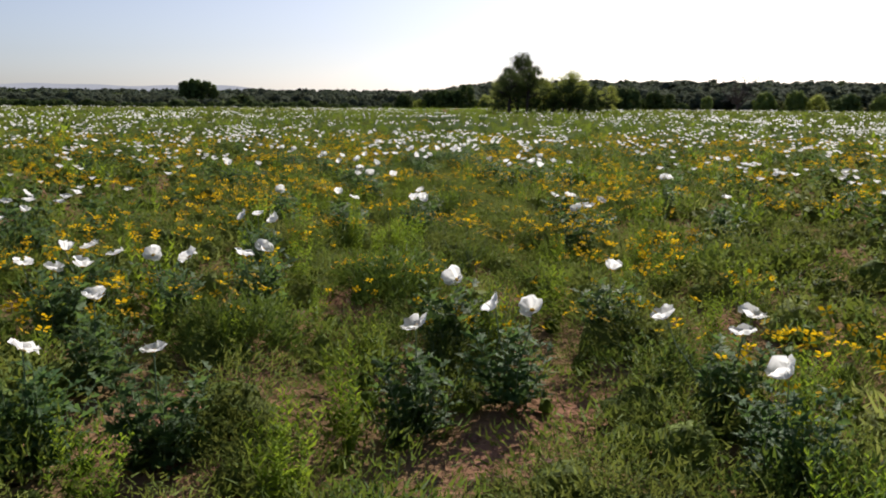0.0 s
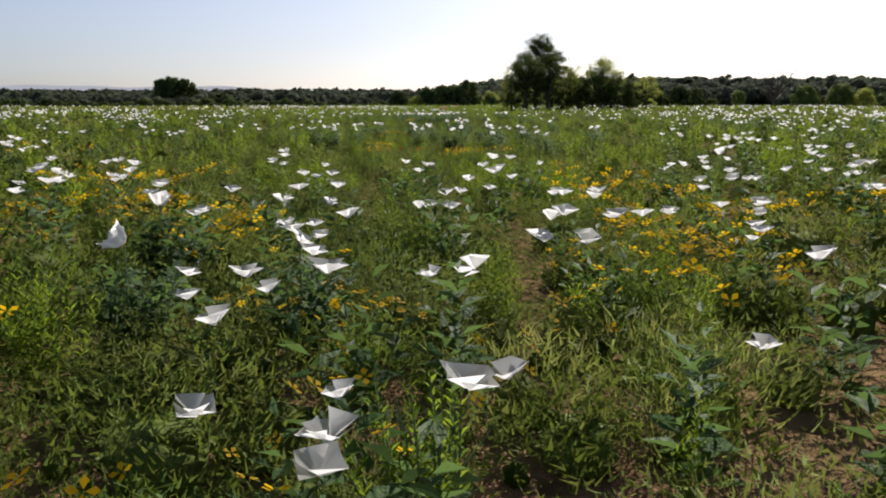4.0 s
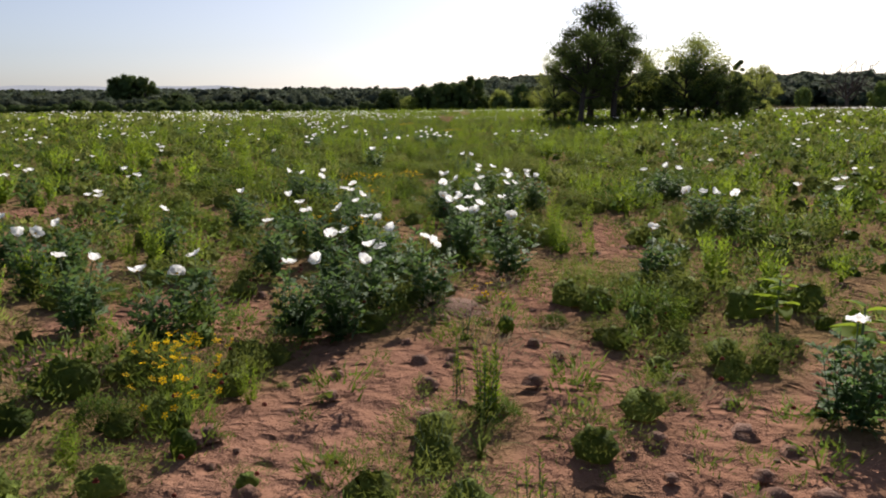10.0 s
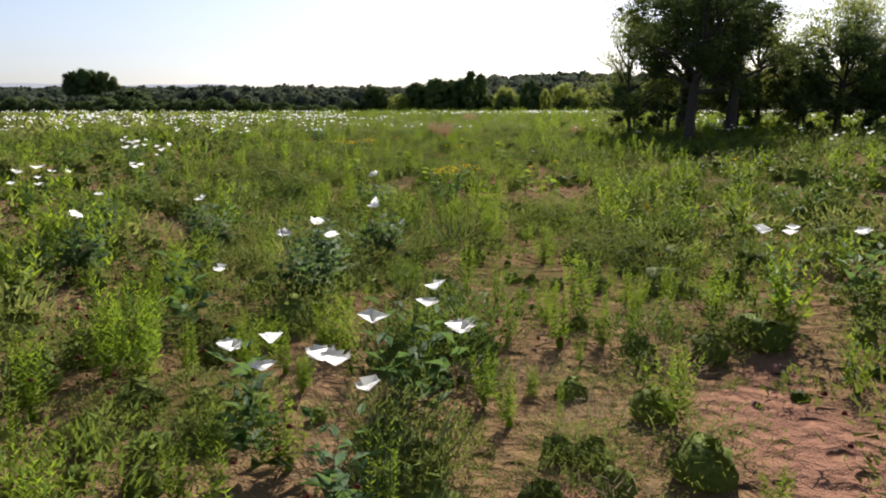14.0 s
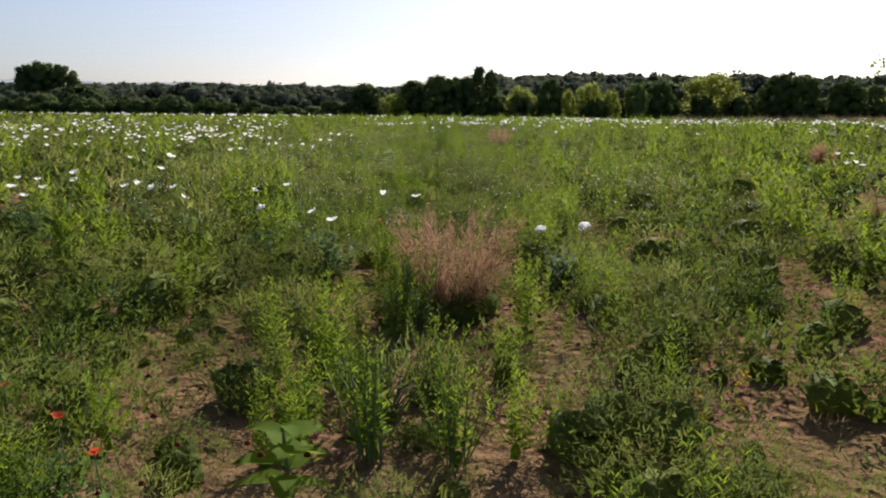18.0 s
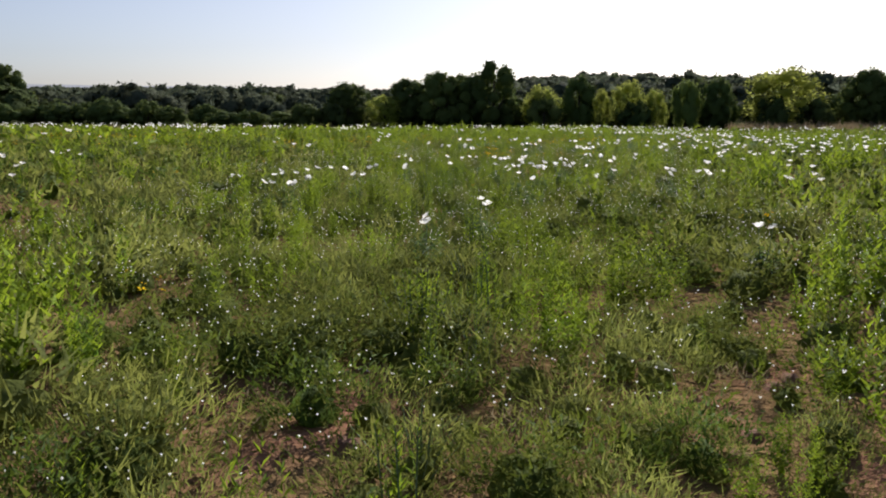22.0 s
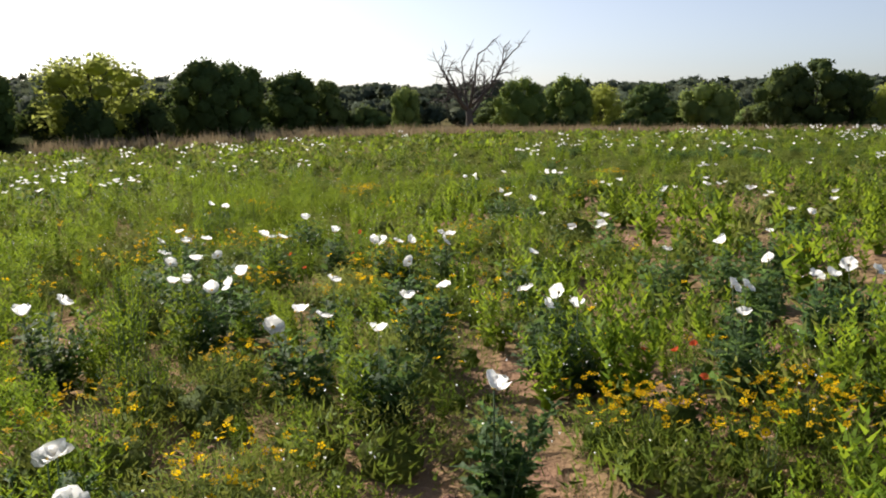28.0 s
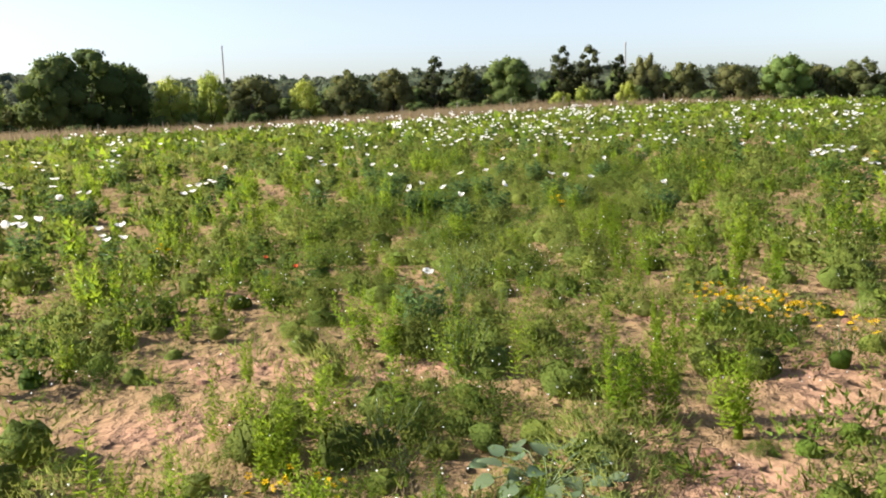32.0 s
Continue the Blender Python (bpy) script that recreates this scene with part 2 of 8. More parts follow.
def leaf_material(name, low, high, through_colour, thin=0.35, gloss=0.45, patch=0.6, grain=48.0, plants=0.9, wax=0.05):
    """Foliage: colour varies leaf by leaf and in patches; light shines through."""
    m, nt, out = material(name)
    geo, info = nt.nodes.new("ShaderNodeNewGeometry"), nt.nodes.new("ShaderNodeObjectInfo")
    no = node(nt, "ShaderNodeTexNoise", Vector=geo.outputs["Position"], Scale=patch, Detail=3.0)
    fac = mathn(nt, "ADD", mathn(nt, "MULTIPLY", geo.outputs["Random Per Island"], 0.55),
                mathn(nt, "MULTIPLY", mathn(nt, "SUBTRACT", no.outputs["Fac"], 0.3), 1.0), True)
    tone = nt.nodes.new("ShaderNodeAttribute")
    tone.attribute_name = "tone"
    tone = mathn(nt, "FRACT", mathn(nt, "ADD", tone.outputs["Fac"], info.outputs["Random"]))
    fac = mathn(nt, "ADD", mathn(nt, "MULTIPLY", fac, 0.5), mathn(nt, "MULTIPLY", tone, 0.62), True)
    col = mix_rgb(nt, fac, low, high)
    col = mix_rgb(nt, mathn(nt, "MULTIPLY", mathn(nt, "FRACT", mathn(nt, "MULTIPLY", tone, 7.0)), plants), col, mix_rgb(nt, 1.0, col, (0.62, 0.78, 0.8), "MULTIPLY"))
    # near-black specks paint in the shade of gaps between leaves
    gap_speck = node(nt, "ShaderNodeTexNoise", Vector=geo.outputs["Position"], Scale=grain, Detail=2.0)
    gap_speck = mathn(nt, "MULTIPLY", mathn(nt, "SUBTRACT", gap_speck.outputs["Fac"], 0.30), 4.0, True)
    col = mix_rgb(nt, gap_speck, mix_rgb(nt, 0.35, col, (0.012, 0.016, 0.006)), col)
    p = node(nt, "ShaderNodeBsdfPrincipled", Base_Color=col, Roughness=gloss)
    p.inputs["Specular IOR Level"].default_value = wax
    if grain > 0.1:
        bp = node(nt, "ShaderNodeBump", Strength=0.5, Distance=1.2 / grain, Height=gap_speck)
        nt.links.new(bp.outputs[0], p.inputs["Normal"])
    t = node(nt, "ShaderNodeBsdfTranslucent", Color=mix_rgb(nt, 0.65, col, through_colour))
    mx = node(nt, "ShaderNodeMixShader")
    mx.inputs[0].default_value = thin
    nt.links.new(p.outputs[0], mx.inputs[1])
    nt.links.new(t.outputs[0], mx.inputs[2])
    nt.links.new(mx.outputs[0], out.inputs[0])
    return m


def rough_material(name, a, b, scale, rough=0.9, bump=0.3, detail=6.0, bump_scale=None):
    """Bark, dead wood, clods: two tones of noise with relief."""
    m, nt, out = material(name)
    co = nt.nodes.new("ShaderNodeTexCoord")
    no = node(nt, "ShaderNodeTexNoise", Vector=co.outputs["Object"], Scale=scale, Detail=detail)
    fine = node(nt, "ShaderNodeTexNoise", Vector=co.outputs["Object"], Scale=bump_scale or scale * 4, Detail=4.0)
    p = node(nt, "ShaderNodeBsdfPrincipled", Base_Color=mix_rgb(nt, no.outputs["Fac"], a, b), Roughness=rough)
    bp = node(nt, "ShaderNodeBump", Strength=bump, Distance=0.05, Height=fine.outputs["Fac"])
    nt.links.new(bp.outputs[0], p.inputs["Normal"])
    nt.links.new(p.outputs[0], out.inputs[0])
    return m


LEAF_WEED = leaf_material("weed_leaf", (0.060, 0.102, 0.014), (0.250, 0.375, 0.034), (0.410, 0.540, 0.040), 0.45, 0.6)
LEAF_HERB = leaf_material("herb_leaf", (0.048, 0.080, 0.014), (0.195, 0.270, 0.044), (0.330, 0.415, 0.058), 0.30, 0.6)
LEAF_FINE = leaf_material("fine_grass", (0.112, 0.136, 0.035), (0.300, 0.335, 0.094), (0.440, 0.475, 0.112), 0.44, 0.7)
LEAF_FEATHER = leaf_material("feathery_leaf", (0.056, 0.080, 0.016), (0.250, 0.300, 0.066), (0.385, 0.430, 0.086), 0.28, 0.7)
LEAF_POPPY = leaf_material("poppy_leaf", (0.034, 0.073, 0.020), (0.118, 0.200, 0.072), (0.215, 0.350, 0.085), 0.42, 0.6, wax=0.10)
LEAF_DAISY = leaf_material("daisy_leaf", (0.042, 0.073, 0.013), (0.144, 0.202, 0.036), (0.271, 0.361, 0.047), 0.44, 0.6)
LEAF_BUSH = leaf_material("bushy_weed_leaf", (0.034, 0.066, 0.015), (0.135, 0.205, 0.040), (0.265, 0.375, 0.052), 0.30, 0.6)
LEAF_BROAD = leaf_material("broad_leaf", (0.109, 0.195, 0.023), (0.187, 0.289, 0.039), (0.429, 0.546, 0.047), 0.5, 0.7, grain=0.01, plants=0.1)
LEAF_GOURD = leaf_material("gourd_leaf", (0.101, 0.148, 0.078), (0.172, 0.226, 0.133), (0.211, 0.281, 0.109), 0.25, 0.6, grain=0.01)
LEAF_GRASS = leaf_material("grass_blade", (0.078, 0.125, 0.023), (0.172, 0.218, 0.062), (0.265, 0.312, 0.078), 0.4, 0.5, grain=0.01)
LEAF_DRY = leaf_material("dry_stalk", (0.290, 0.150, 0.090), (0.480, 0.290, 0.190), (0.560, 0.340, 0.220), 0.50, 0.8, grain=.01, plants=0.1)
LEAF_STRAW = leaf_material("straw", (0.234, 0.172, 0.101), (0.390, 0.312, 0.195), (0.390, 0.312, 0.187), 0.3, 0.8, grain=0.01, plants=0.1)
LEAF_TREE = leaf_material("tree_leaf", (0.044, 0.068, 0.027), (0.145, 0.195, 0.062), (0.250, 0.320, 0.080), 0.30, 0.75, 0.35, grain=7)
LEAF_LIGHT = leaf_material("light_tree_leaf", (0.190, 0.228, 0.052), (0.400, 0.450, 0.110), (0.620, 0.670, 0.150), 0.55, 0.7, 0.35, grain=7)
LEAF_MID = leaf_material("shrub_leaf", (0.092, 0.136, 0.042), (0.250, 0.320, 0.095), (0.440, 0.530, 0.130), 0.38, 0.7, 0.35, grain=7)
LEAF_OLIVE = leaf_material("olive_tree_leaf", (0.075, 0.084, 0.034), (0.190, 0.188, 0.075), (0.30, 0.30, 0.10), 0.30, 0.75, 0.35, grain=7)
LEAF_JUNIPER = leaf_material("juniper_leaf", (0.036, 0.046, 0.020), (0.105, 0.108, 0.044), (0.16, 0.17, 0.05), 0.2, 0.8, 0.35, grain=7)
LEAF_FIELD_TREE = leaf_material("field_tree_leaf", (0.037, 0.062, 0.021), (0.117, 0.158, 0.048), (0.240, 0.310, 0.075), 0.30, 0.6, 0.35, grain=7)
# far leaves paler and bluer: aerial haze is mixed into the base colour
LEAF_FAR_HAZED = leaf_material("hazed_woodland_leaf", (0.062, 0.078, 0.056), (0.130, 0.150, 0.100), (0.200, 0.230, 0.130), 0.32, 0.9, 0.02, grain=2.5)
LEAF_FAR_PALE = leaf_material("pale_woodland_leaf", (0.05, 0.075, 0.028), (0.13, 0.16, 0.06), (0.18, 0.22, 0.06), 0.2, 0.9, 0.02, grain=1.2)
PETAL = leaf_material("white_petal", (0.86, 0.86, 0.84), (0.93, 0.93, 0.91), (0.97, 0.97, 0.95), 0.70, 0.7, grain=0.01, plants=0.0)
PETAL_YELLOW = leaf_material("yellow_petal", (0.754, 0.423, 0.009), (0.856, 0.570, 0.014), (0.874, 0.570, 0.014), 0.5, 0.7, grain=0.01, plants=0.05)
PETAL_RED = leaf_material("red_petal", (0.70, 0.10, 0.04), (0.82, 0.20, 0.08), (0.85, 0.18, 0.06), 0.35, 0.6, grain=0.01, plants=0.1)
PETAL_DARK = leaf_material("dark_red_head", (0.10, 0.02, 0.018), (0.24, 0.05, 0.03), (0.25, 0.05, 0.03), 0.2, 0.7)
PETAL_PINK = leaf_material("magenta_floret", (0.48, 0.04, 0.40), (0.68, 0.10, 0.55), (0.6, 0.08, 0.5), 0.25, 0.7, grain=0.01, plants=0.1)
STAMEN = rough_material("stamen", (0.65, 0.36, 0.03), (0.85, 0.55, 0.05), 300, 0.8)
STEM = rough_material("stem", (0.10, 0.16, 0.07), (0.16, 0.22, 0.10), 40, 0.6)
BARK = rough_material("bark", (0.032, 0.026, 0.021), (0.085, 0.068, 0.054), 5, 0.95, 0.8)
DEADWOOD = rough_material("dead_wood", (0.055, 0.044, 0.038), (0.125, 0.102, 0.086), 6, 0.9, 0.5)
CLOD = rough_material("clod", (0.156, 0.074, 0.047), (0.281, 0.148, 0.098), 14, 0.95, 0.6)
STEEL = rough_material("weathered_post", (0.16, 0.14, 0.12), (0.28, 0.26, 0.23), 8, 0.8)


def ground_material():
    m, nt, out = material("sandy_soil")
    geo = nt.nodes.new("ShaderNodeNewGeometry")
    pos = geo.outputs["Position"]
    big = node(nt, "ShaderNodeTexNoise", Vector=pos, Scale=0.5, Detail=4.0)
    mid = node(nt, "ShaderNodeTexNoise", Vector=pos, Scale=5.0, Detail=6.0, Roughness=0.6)
    fine = node(nt, "ShaderNodeTexNoise", Vector=pos, Scale=90.0, Detail=3.0)
    vor = node(nt, "ShaderNodeTexVoronoi", Vector=pos, Scale=6.5)
    sand = mix_rgb(nt, big.outputs["Fac"], (0.300, 0.138, 0.086), (0.440, 0.238, 0.164))
    sand = mix_rgb(nt, mathn(nt, "MULTIPLY", mid.outputs["Fac"], 0.55), sand, (0.160, 0.070, 0.042))
    sand = mix_rgb(nt, mathn(nt, "MULTIPLY", fine.outputs["Fac"], 0.35), sand, (0.440, 0.288, 0.208))
    pale = nt.nodes.new("ShaderNodeAttribute")
    pale.attribute_name = "pale"
    sand = mix_rgb(nt, pale.outputs["Fac"], sand, mix_rgb(nt, mid.outputs["Fac"], (0.480, 0.304, 0.208), (0.336, 0.200, 0.136)))
    cover = nt.nodes.new("ShaderNodeAttribute")
    cover.attribute_name = "cover"
    wood = nt.nodes.new("ShaderNodeAttribute")
    wood.attribute_name = "wood"
    dry = nt.nodes.new("ShaderNodeAttribute")
    dry.attribute_name = "dry"
    g1 = node(nt, "ShaderNodeTexNoise", Vector=pos, Scale=1.6, Detail=8.0, Roughness=0.7)
    green = mix_rgb(nt, g1.outputs["Fac"], (0.064, 0.088, 0.020), (0.168, 0.200, 0.048))
    col = mix_rgb(nt, mathn(nt, "MULTIPLY", cover.outputs["Fac"], mathn(nt, "ADD", g1.outputs["Fac"], 0.35, True)), sand, green)
    d1 = node(nt, "ShaderNodeTexNoise", Vector=pos, Scale=2.5, Detail=6.0)
    col = mix_rgb(nt, dry.outputs["Fac"], col, mix_rgb(nt, d1.outputs["Fac"], (0.208, 0.152, 0.088), (0.360, 0.288, 0.176)))
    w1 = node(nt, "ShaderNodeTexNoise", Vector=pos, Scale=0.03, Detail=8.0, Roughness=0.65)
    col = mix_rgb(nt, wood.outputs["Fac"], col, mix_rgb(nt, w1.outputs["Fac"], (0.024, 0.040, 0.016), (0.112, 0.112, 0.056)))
    p = node(nt, "ShaderNodeBsdfPrincipled", Base_Color=col, Roughness=0.95)
    p.inputs["Specular IOR Level"].default_value = 0.0
    pits = mathn(nt, "MULTIPLY", mathn(nt, "SUBTRACT", vor.outputs["Distance"], 0.55), 0.5)
    h = mathn(nt, "ADD", mathn(nt, "ADD", mathn(nt, "MULTIPLY", mid.outputs["Fac"], 1.2), pits), mathn(nt, "MULTIPLY", fine.outputs["Fac"], 0.12))
    print_cells = node(nt, "ShaderNodeTexVoronoi", Vector=mix_rgb(nt, 0.06, pos, mid.outputs["Color"]), Scale=6.0)
    some = mathn(nt, "GREATER_THAN", node(nt, "ShaderNodeSeparateColor", Color=print_cells.outputs["Color"]).outputs[0], 0.55)
    hole = mathn(nt, "MULTIPLY", mathn(nt, "SUBTRACT", 0.36, print_cells.outputs["Distance"], True), some)
    h = mathn(nt, "SUBTRACT", h, mathn(nt, "MULTIPLY", hole, 3.5))
    bp = node(nt, "ShaderNodeBump", Strength=1.0, Distance=0.14, Height=h)
    nt.links.new(bp.outputs[0], p.inputs["Normal"])
    nt.links.new(p.outputs[0], out.inputs[0])
    return m


SOIL = ground_material()

# ---------------------------------------------------------------- bare patches of sand and zones of bloom
BARE = []          # x, y, half length across, half length along


def bare(*rows):
    BARE.extend(rows)


bare(
    (-1.48, 3.94, 0.24, 0.48), (-1.44, 3.35, 0.25, 0.24), (-1.21, 4.45, 0.17, 0.34), (-0.94, 6.34, 0.32, 0.45), (0.28, 3.75, 0.26, 0.42),
    (0.79, 7.09, 0.20, 0.45), (-0.07, 7.53, 0.21, 0.37), (0.78, 4.39, 0.17, 0.42), (-0.71, 3.95, 0.09, 0.31), (1.98, 6.33, 0.19, 0.28),
    (-1.83, 10.42, 0.20, 0.42), (-2.02, 9.93, 0.19, 0.24), (-1.70, 11.85, 0.25, 0.28), (-2.21, 12.27, 0.18, 0.24), (-3.61, 15.46, 0.24, 0.44),
    (0.87, 10.23, 0.25, 0.40), (1.77, 11.65, 0.14, 0.53), (-0.04, 11.12, 0.18, 0.15), (1.19, 10.38, 0.10, 0.24), (-0.67, 13.60, 0.21, 0.33))
bare(
    (0.72, 15.75, 0.18, 0.50), (0.96, 16.70, 0.14, 0.41), (-1.42, 15.52, 0.20, 0.25), (-2.61, 17.26, 0.17, 0.20), (-0.46, 16.60, 0.10, 0.19),
    (0.39, 25.77, 0.27, 0.64), (2.55, 22.84, 0.19, 0.36), (1.83, 21.48, 0.17, 0.31), (-1.64, 23.49, 0.12, 0.20), (-0.56, 42.60, 0.23, 0.43),
    (-0.18, 41.56, 0.10, 0.15), (0.53, 40.75, 0.15, 0.68), (0.13, 39.77, 0.08, 0.43), (0.10, 39.17, 0.14, 0.31), (1.40, 39.10, 0.34, 0.32),
    (-1.15, 39.03, 0.14, 0.12), (0.34, 41.76, 0.16, 0.16), (-1.12, 41.84, 0.12, 0.21), (-0.44, 40.00, 0.09, 0.12), (0.27, 49.79, 0.27, 0.43))
bare(
    (2.12, 51.09, 0.26, 1.19), (4.45, 51.68, 0.29, 0.95), (-0.93, 47.62, 0.16, 0.18), (-1.01, 46.19, 0.16, 0.22), (-0.84, 45.59, 0.11, 0.17),
    (-1.22, 45.08, 0.15, 0.10), (0.55, 45.52, 0.12, 0.38), (1.52, 45.12, 0.31, 0.16), (-0.43, 50.74, 0.24, 0.36), (-1.40, 53.67, 0.38, 0.83),
    (-0.66, 53.66, 0.29, 0.48), (-0.14, 51.78, 0.38, 0.71), (0.47, 51.70, 0.34, 0.45), (2.03, 52.00, 0.37, 1.07), (3.02, 55.47, 0.51, 1.30),
    (2.59, 57.51, 0.35, 1.11), (-2.35, 53.38, 0.17, 0.63), (-3.32, 54.41, 0.31, 0.34), (-1.64, 51.09, 0.22, 0.24), (-2.29, 52.05, 0.14, 0.59))
bare(
    (-1.37, 54.81, 0.35, 0.46), (-1.25, 56.80, 0.38, 0.44), (0.86, 51.85, 0.12, 0.32), (-1.66, 60.26, 0.74, 1.30), (-0.91, 62.77, 0.56, 1.25),
    (1.41, 63.47, 0.87, 1.03), (0.46, 59.88, 0.55, 0.66), (1.20, 60.22, 0.45, 0.75), (-0.23, 58.39, 0.20, 0.48), (0.78, 58.29, 0.23, 0.56),
    (-1.51, 57.36, 0.48, 0.32), (-1.10, 57.54, 0.25, 0.27), (-0.70, 58.04, 0.18, 0.42), (-0.26, 57.67, 0.22, 0.28), (1.25, 57.28, 0.22, 0.24),
    (2.66, 59.26, 0.30, 0.59), (-4.43, 62.19, 0.20, 0.69), (0.03, 59.30, 0.23, 0.41), (-2.10, 58.61, 0.11, 0.11), (-0.85, 59.05, 0.19, 0.50))
bare(
    (1.36, 59.41, 0.24, 0.36), (2.40, 58.36, 0.11, 0.32), (0.53, 67.16, 0.61, 1.12), (0.67, 65.21, 0.45, 0.61), (-0.94, 63.94, 0.60, 0.59),
    (-0.36, 65.00, 0.54, 0.68), (1.47, 64.05, 0.64, 0.65), (0.76, 64.22, 0.38, 0.33), (-2.73, 66.44, 0.30, 0.78), (-2.23, 68.51, 0.31, 0.63),
    (-2.13, 66.43, 0.38, 0.75), (1.96, 69.78, 0.42, 1.02), (1.25, 70.67, 0.30, 0.57), (0.10, 66.38, 0.27, 0.35), (-0.63, 64.24, 0.25, 0.33),
    (0.29, 63.53, 0.32, 0.24), (2.38, 64.64, 0.19, 0.43), (-0.98, 65.77, 0.33, 0.37), (-1.62, 66.60, 0.24, 0.78), (1.25, 64.97, 0.22, 0.46))
bare(
    (-2.88, 65.27, 0.26, 0.27), (0.87, 71.29, 0.34, 0.67), (1.44, 71.63, 0.24, 0.51), (2.28, 71.06, 0.47, 0.89), (-0.62, 70.19, 0.48, 0.42),
    (-3.22, 72.57, 0.30, 0.83), (-1.29, 71.22, 0.15, 0.33), (-0.20, 71.42, 0.15, 0.23), (1.96, 70.15, 0.26, 0.38), (-1.14, 70.27, 0.19, 0.45),
    (-3.24, 71.97, 0.14, 0.23), (0.75, 72.03, 0.13, 0.28), (2.19, 71.74, 0.34, 0.41), (-2.02, 70.67, 0.14, 0.28), (-2.46, 76.99, 0.24, 0.34),
    (-0.46, 77.52, 0.36, 0.32), (-0.35, 77.05, 0.18, 0.27), (-1.05, 79.79, 0.22, 0.36), (-1.31, 78.24, 0.14, 0.24), (-0.00, 75.80, 0.17, 0.26))
bare(
    (0.69, 77.14, 0.15, 0.45), (-1.34, 76.58, 0.14, 0.18), (-0.02, 77.38, 0.12, 0.24), (3.14, 82.11, 0.22, 0.83), (5.36, 82.44, 0.41, 0.95),
    (0.84, 75.72, 0.23, 0.19), (-0.44, 76.31, 0.10, 0.32), (1.67, 75.71, 0.12, 0.20), (-4.53, 80.70, 0.34, 0.40), (-2.66, 83.26, 0.33, 0.70),
    (-3.06, 84.48, 0.25, 0.24), (-1.11, 82.50, 0.23, 0.38), (-1.66, 83.38, 0.24, 0.27), (1.81, 87.91, 0.28, 1.09), (0.51, 86.80, 0.31, 0.51),
    (0.66, 84.09, 0.17, 0.42), (0.56, 83.11, 0.18, 0.60), (2.20, 82.97, 0.12, 0.37), (2.68, 83.08, 0.24, 0.53), (-0.26, 82.23, 0.12, 0.17))
bare(
    (-0.72, 85.10, 0.15, 0.18), (1.09, 81.29, 0.08, 0.11), (-1.59, 82.50, 0.10, 0.20), (0.06, 81.78, 0.08, 0.27), (3.60, 88.56, 0.31, 0.51),
    (-0.58, 99.32, 0.27, 0.80), (-1.62, 97.07, 0.26, 0.56), (-1.06, 97.36, 0.23, 0.30), (2.02, 98.86, 0.30, 0.72), (1.55, 96.82, 0.66, 1.02),
    (0.81, 96.11, 0.15, 0.32), (0.44, 96.65, 0.16, 0.28), (0.67, 97.21, 0.25, 0.37), (3.02, 99.25, 0.24, 0.42), (-2.62, 99.90, 0.16, 0.50),
    (0.43, 98.35, 0.11, 0.36), (2.19, 96.99, 0.20, 0.56), (-0.68, 99.48, 0.59, 0.51), (-1.24, 100.04, 0.19, 0.17), (2.08, 101.87, 0.43, 1.07))
bare(
    (2.65, 101.30, 0.25, 0.45), (1.45, 99.35, 0.16, 0.24), (0.88, 99.39, 0.21, 0.36), (1.26, 99.79, 0.29, 0.30), (-0.82, 102.92, 0.15, 0.27),
    (0.10, 102.63, 0.12, 0.31), (1.95, 102.81, 0.20, 0.23), (0.05, 99.11, 0.09, 0.15), (-0.31, 101.34, 0.11, 0.14), (2.01, 108.91, 0.18, 1.30),
    (0.68, 106.70, 0.48, 0.55), (0.33, 105.53, 0.35, 0.59), (0.75, 105.30, 0.20, 0.35), (1.00, 106.31, 0.26, 0.57), (-1.02, 105.12, 0.28, 0.21),
    (-0.46, 106.68, 0.24, 0.22), (-1.41, 108.03, 0.13, 0.21), (-2.29, 108.90, 0.13, 0.24), (-2.27, 107.84, 0.18, 0.17), (1.54, 107.77, 0.13, 0.50))
bare(
    (-3.43, 108.98, 0.22, 0.31), (1.32, 106.71, 0.18, 0.45), (0.14, 106.12, 0.24, 0.25), (0.94, 114.55, 0.23, 0.80), (-1.44, 112.44, 0.20, 0.40),
    (-1.47, 111.93, 0.19, 0.20), (-1.44, 114.66, 0.19, 0.42), (0.63, 111.97, 0.12, 0.63), (-0.34, 111.30, 0.13, 0.28), (2.02, 116.02, 0.14, 1.21),
    (1.64, 112.42, 0.17, 0.60), (3.30, 115.29, 0.45, 0.79), (2.97, 113.47, 0.18, 0.47), (0.34, 113.39, 0.19, 0.55), (1.14, 113.16, 0.11, 0.25),
    (-0.93, 111.24, 0.10, 0.17), (-0.51, 111.80, 0.09, 0.18), (2.84, 117.78, 0.35, 0.53), (0.10, 112.67, 0.10, 0.31), (0.44, 111.21, 0.12, 0.10))
bare(
    (-2.08, 118.07, 0.20, 0.26), (-1.33, 117.35, 0.25, 0.24), (0.52, 117.44, 0.21, 0.23), (0.69, 119.77, 0.13, 0.23), (1.04, 118.30, 0.10, 0.36),
    (1.28, 118.89, 0.11, 0.28), (2.00, 117.71, 0.19, 0.45), (2.54, 118.50, 0.15, 0.32), (-0.55, 118.96, 0.11, 0.14), (3.10, 119.76, 0.19, 0.25),
    (2.82, 121.56, 0.14, 0.53), (2.35, 121.08, 0.21, 0.28), (-0.41, 117.67, 0.14, 0.26), (1.11, 117.83, 0.09, 0.22), (-1.86, 123.58, 0.26, 0.25),
    (-1.46, 124.43, 0.13, 0.18), (-0.30, 126.29, 0.11, 0.20), (0.24, 130.07, 0.28, 0.33), (2.41, 131.06, 0.39, 0.60), (0.34, 123.74, 0.08, 0.19))
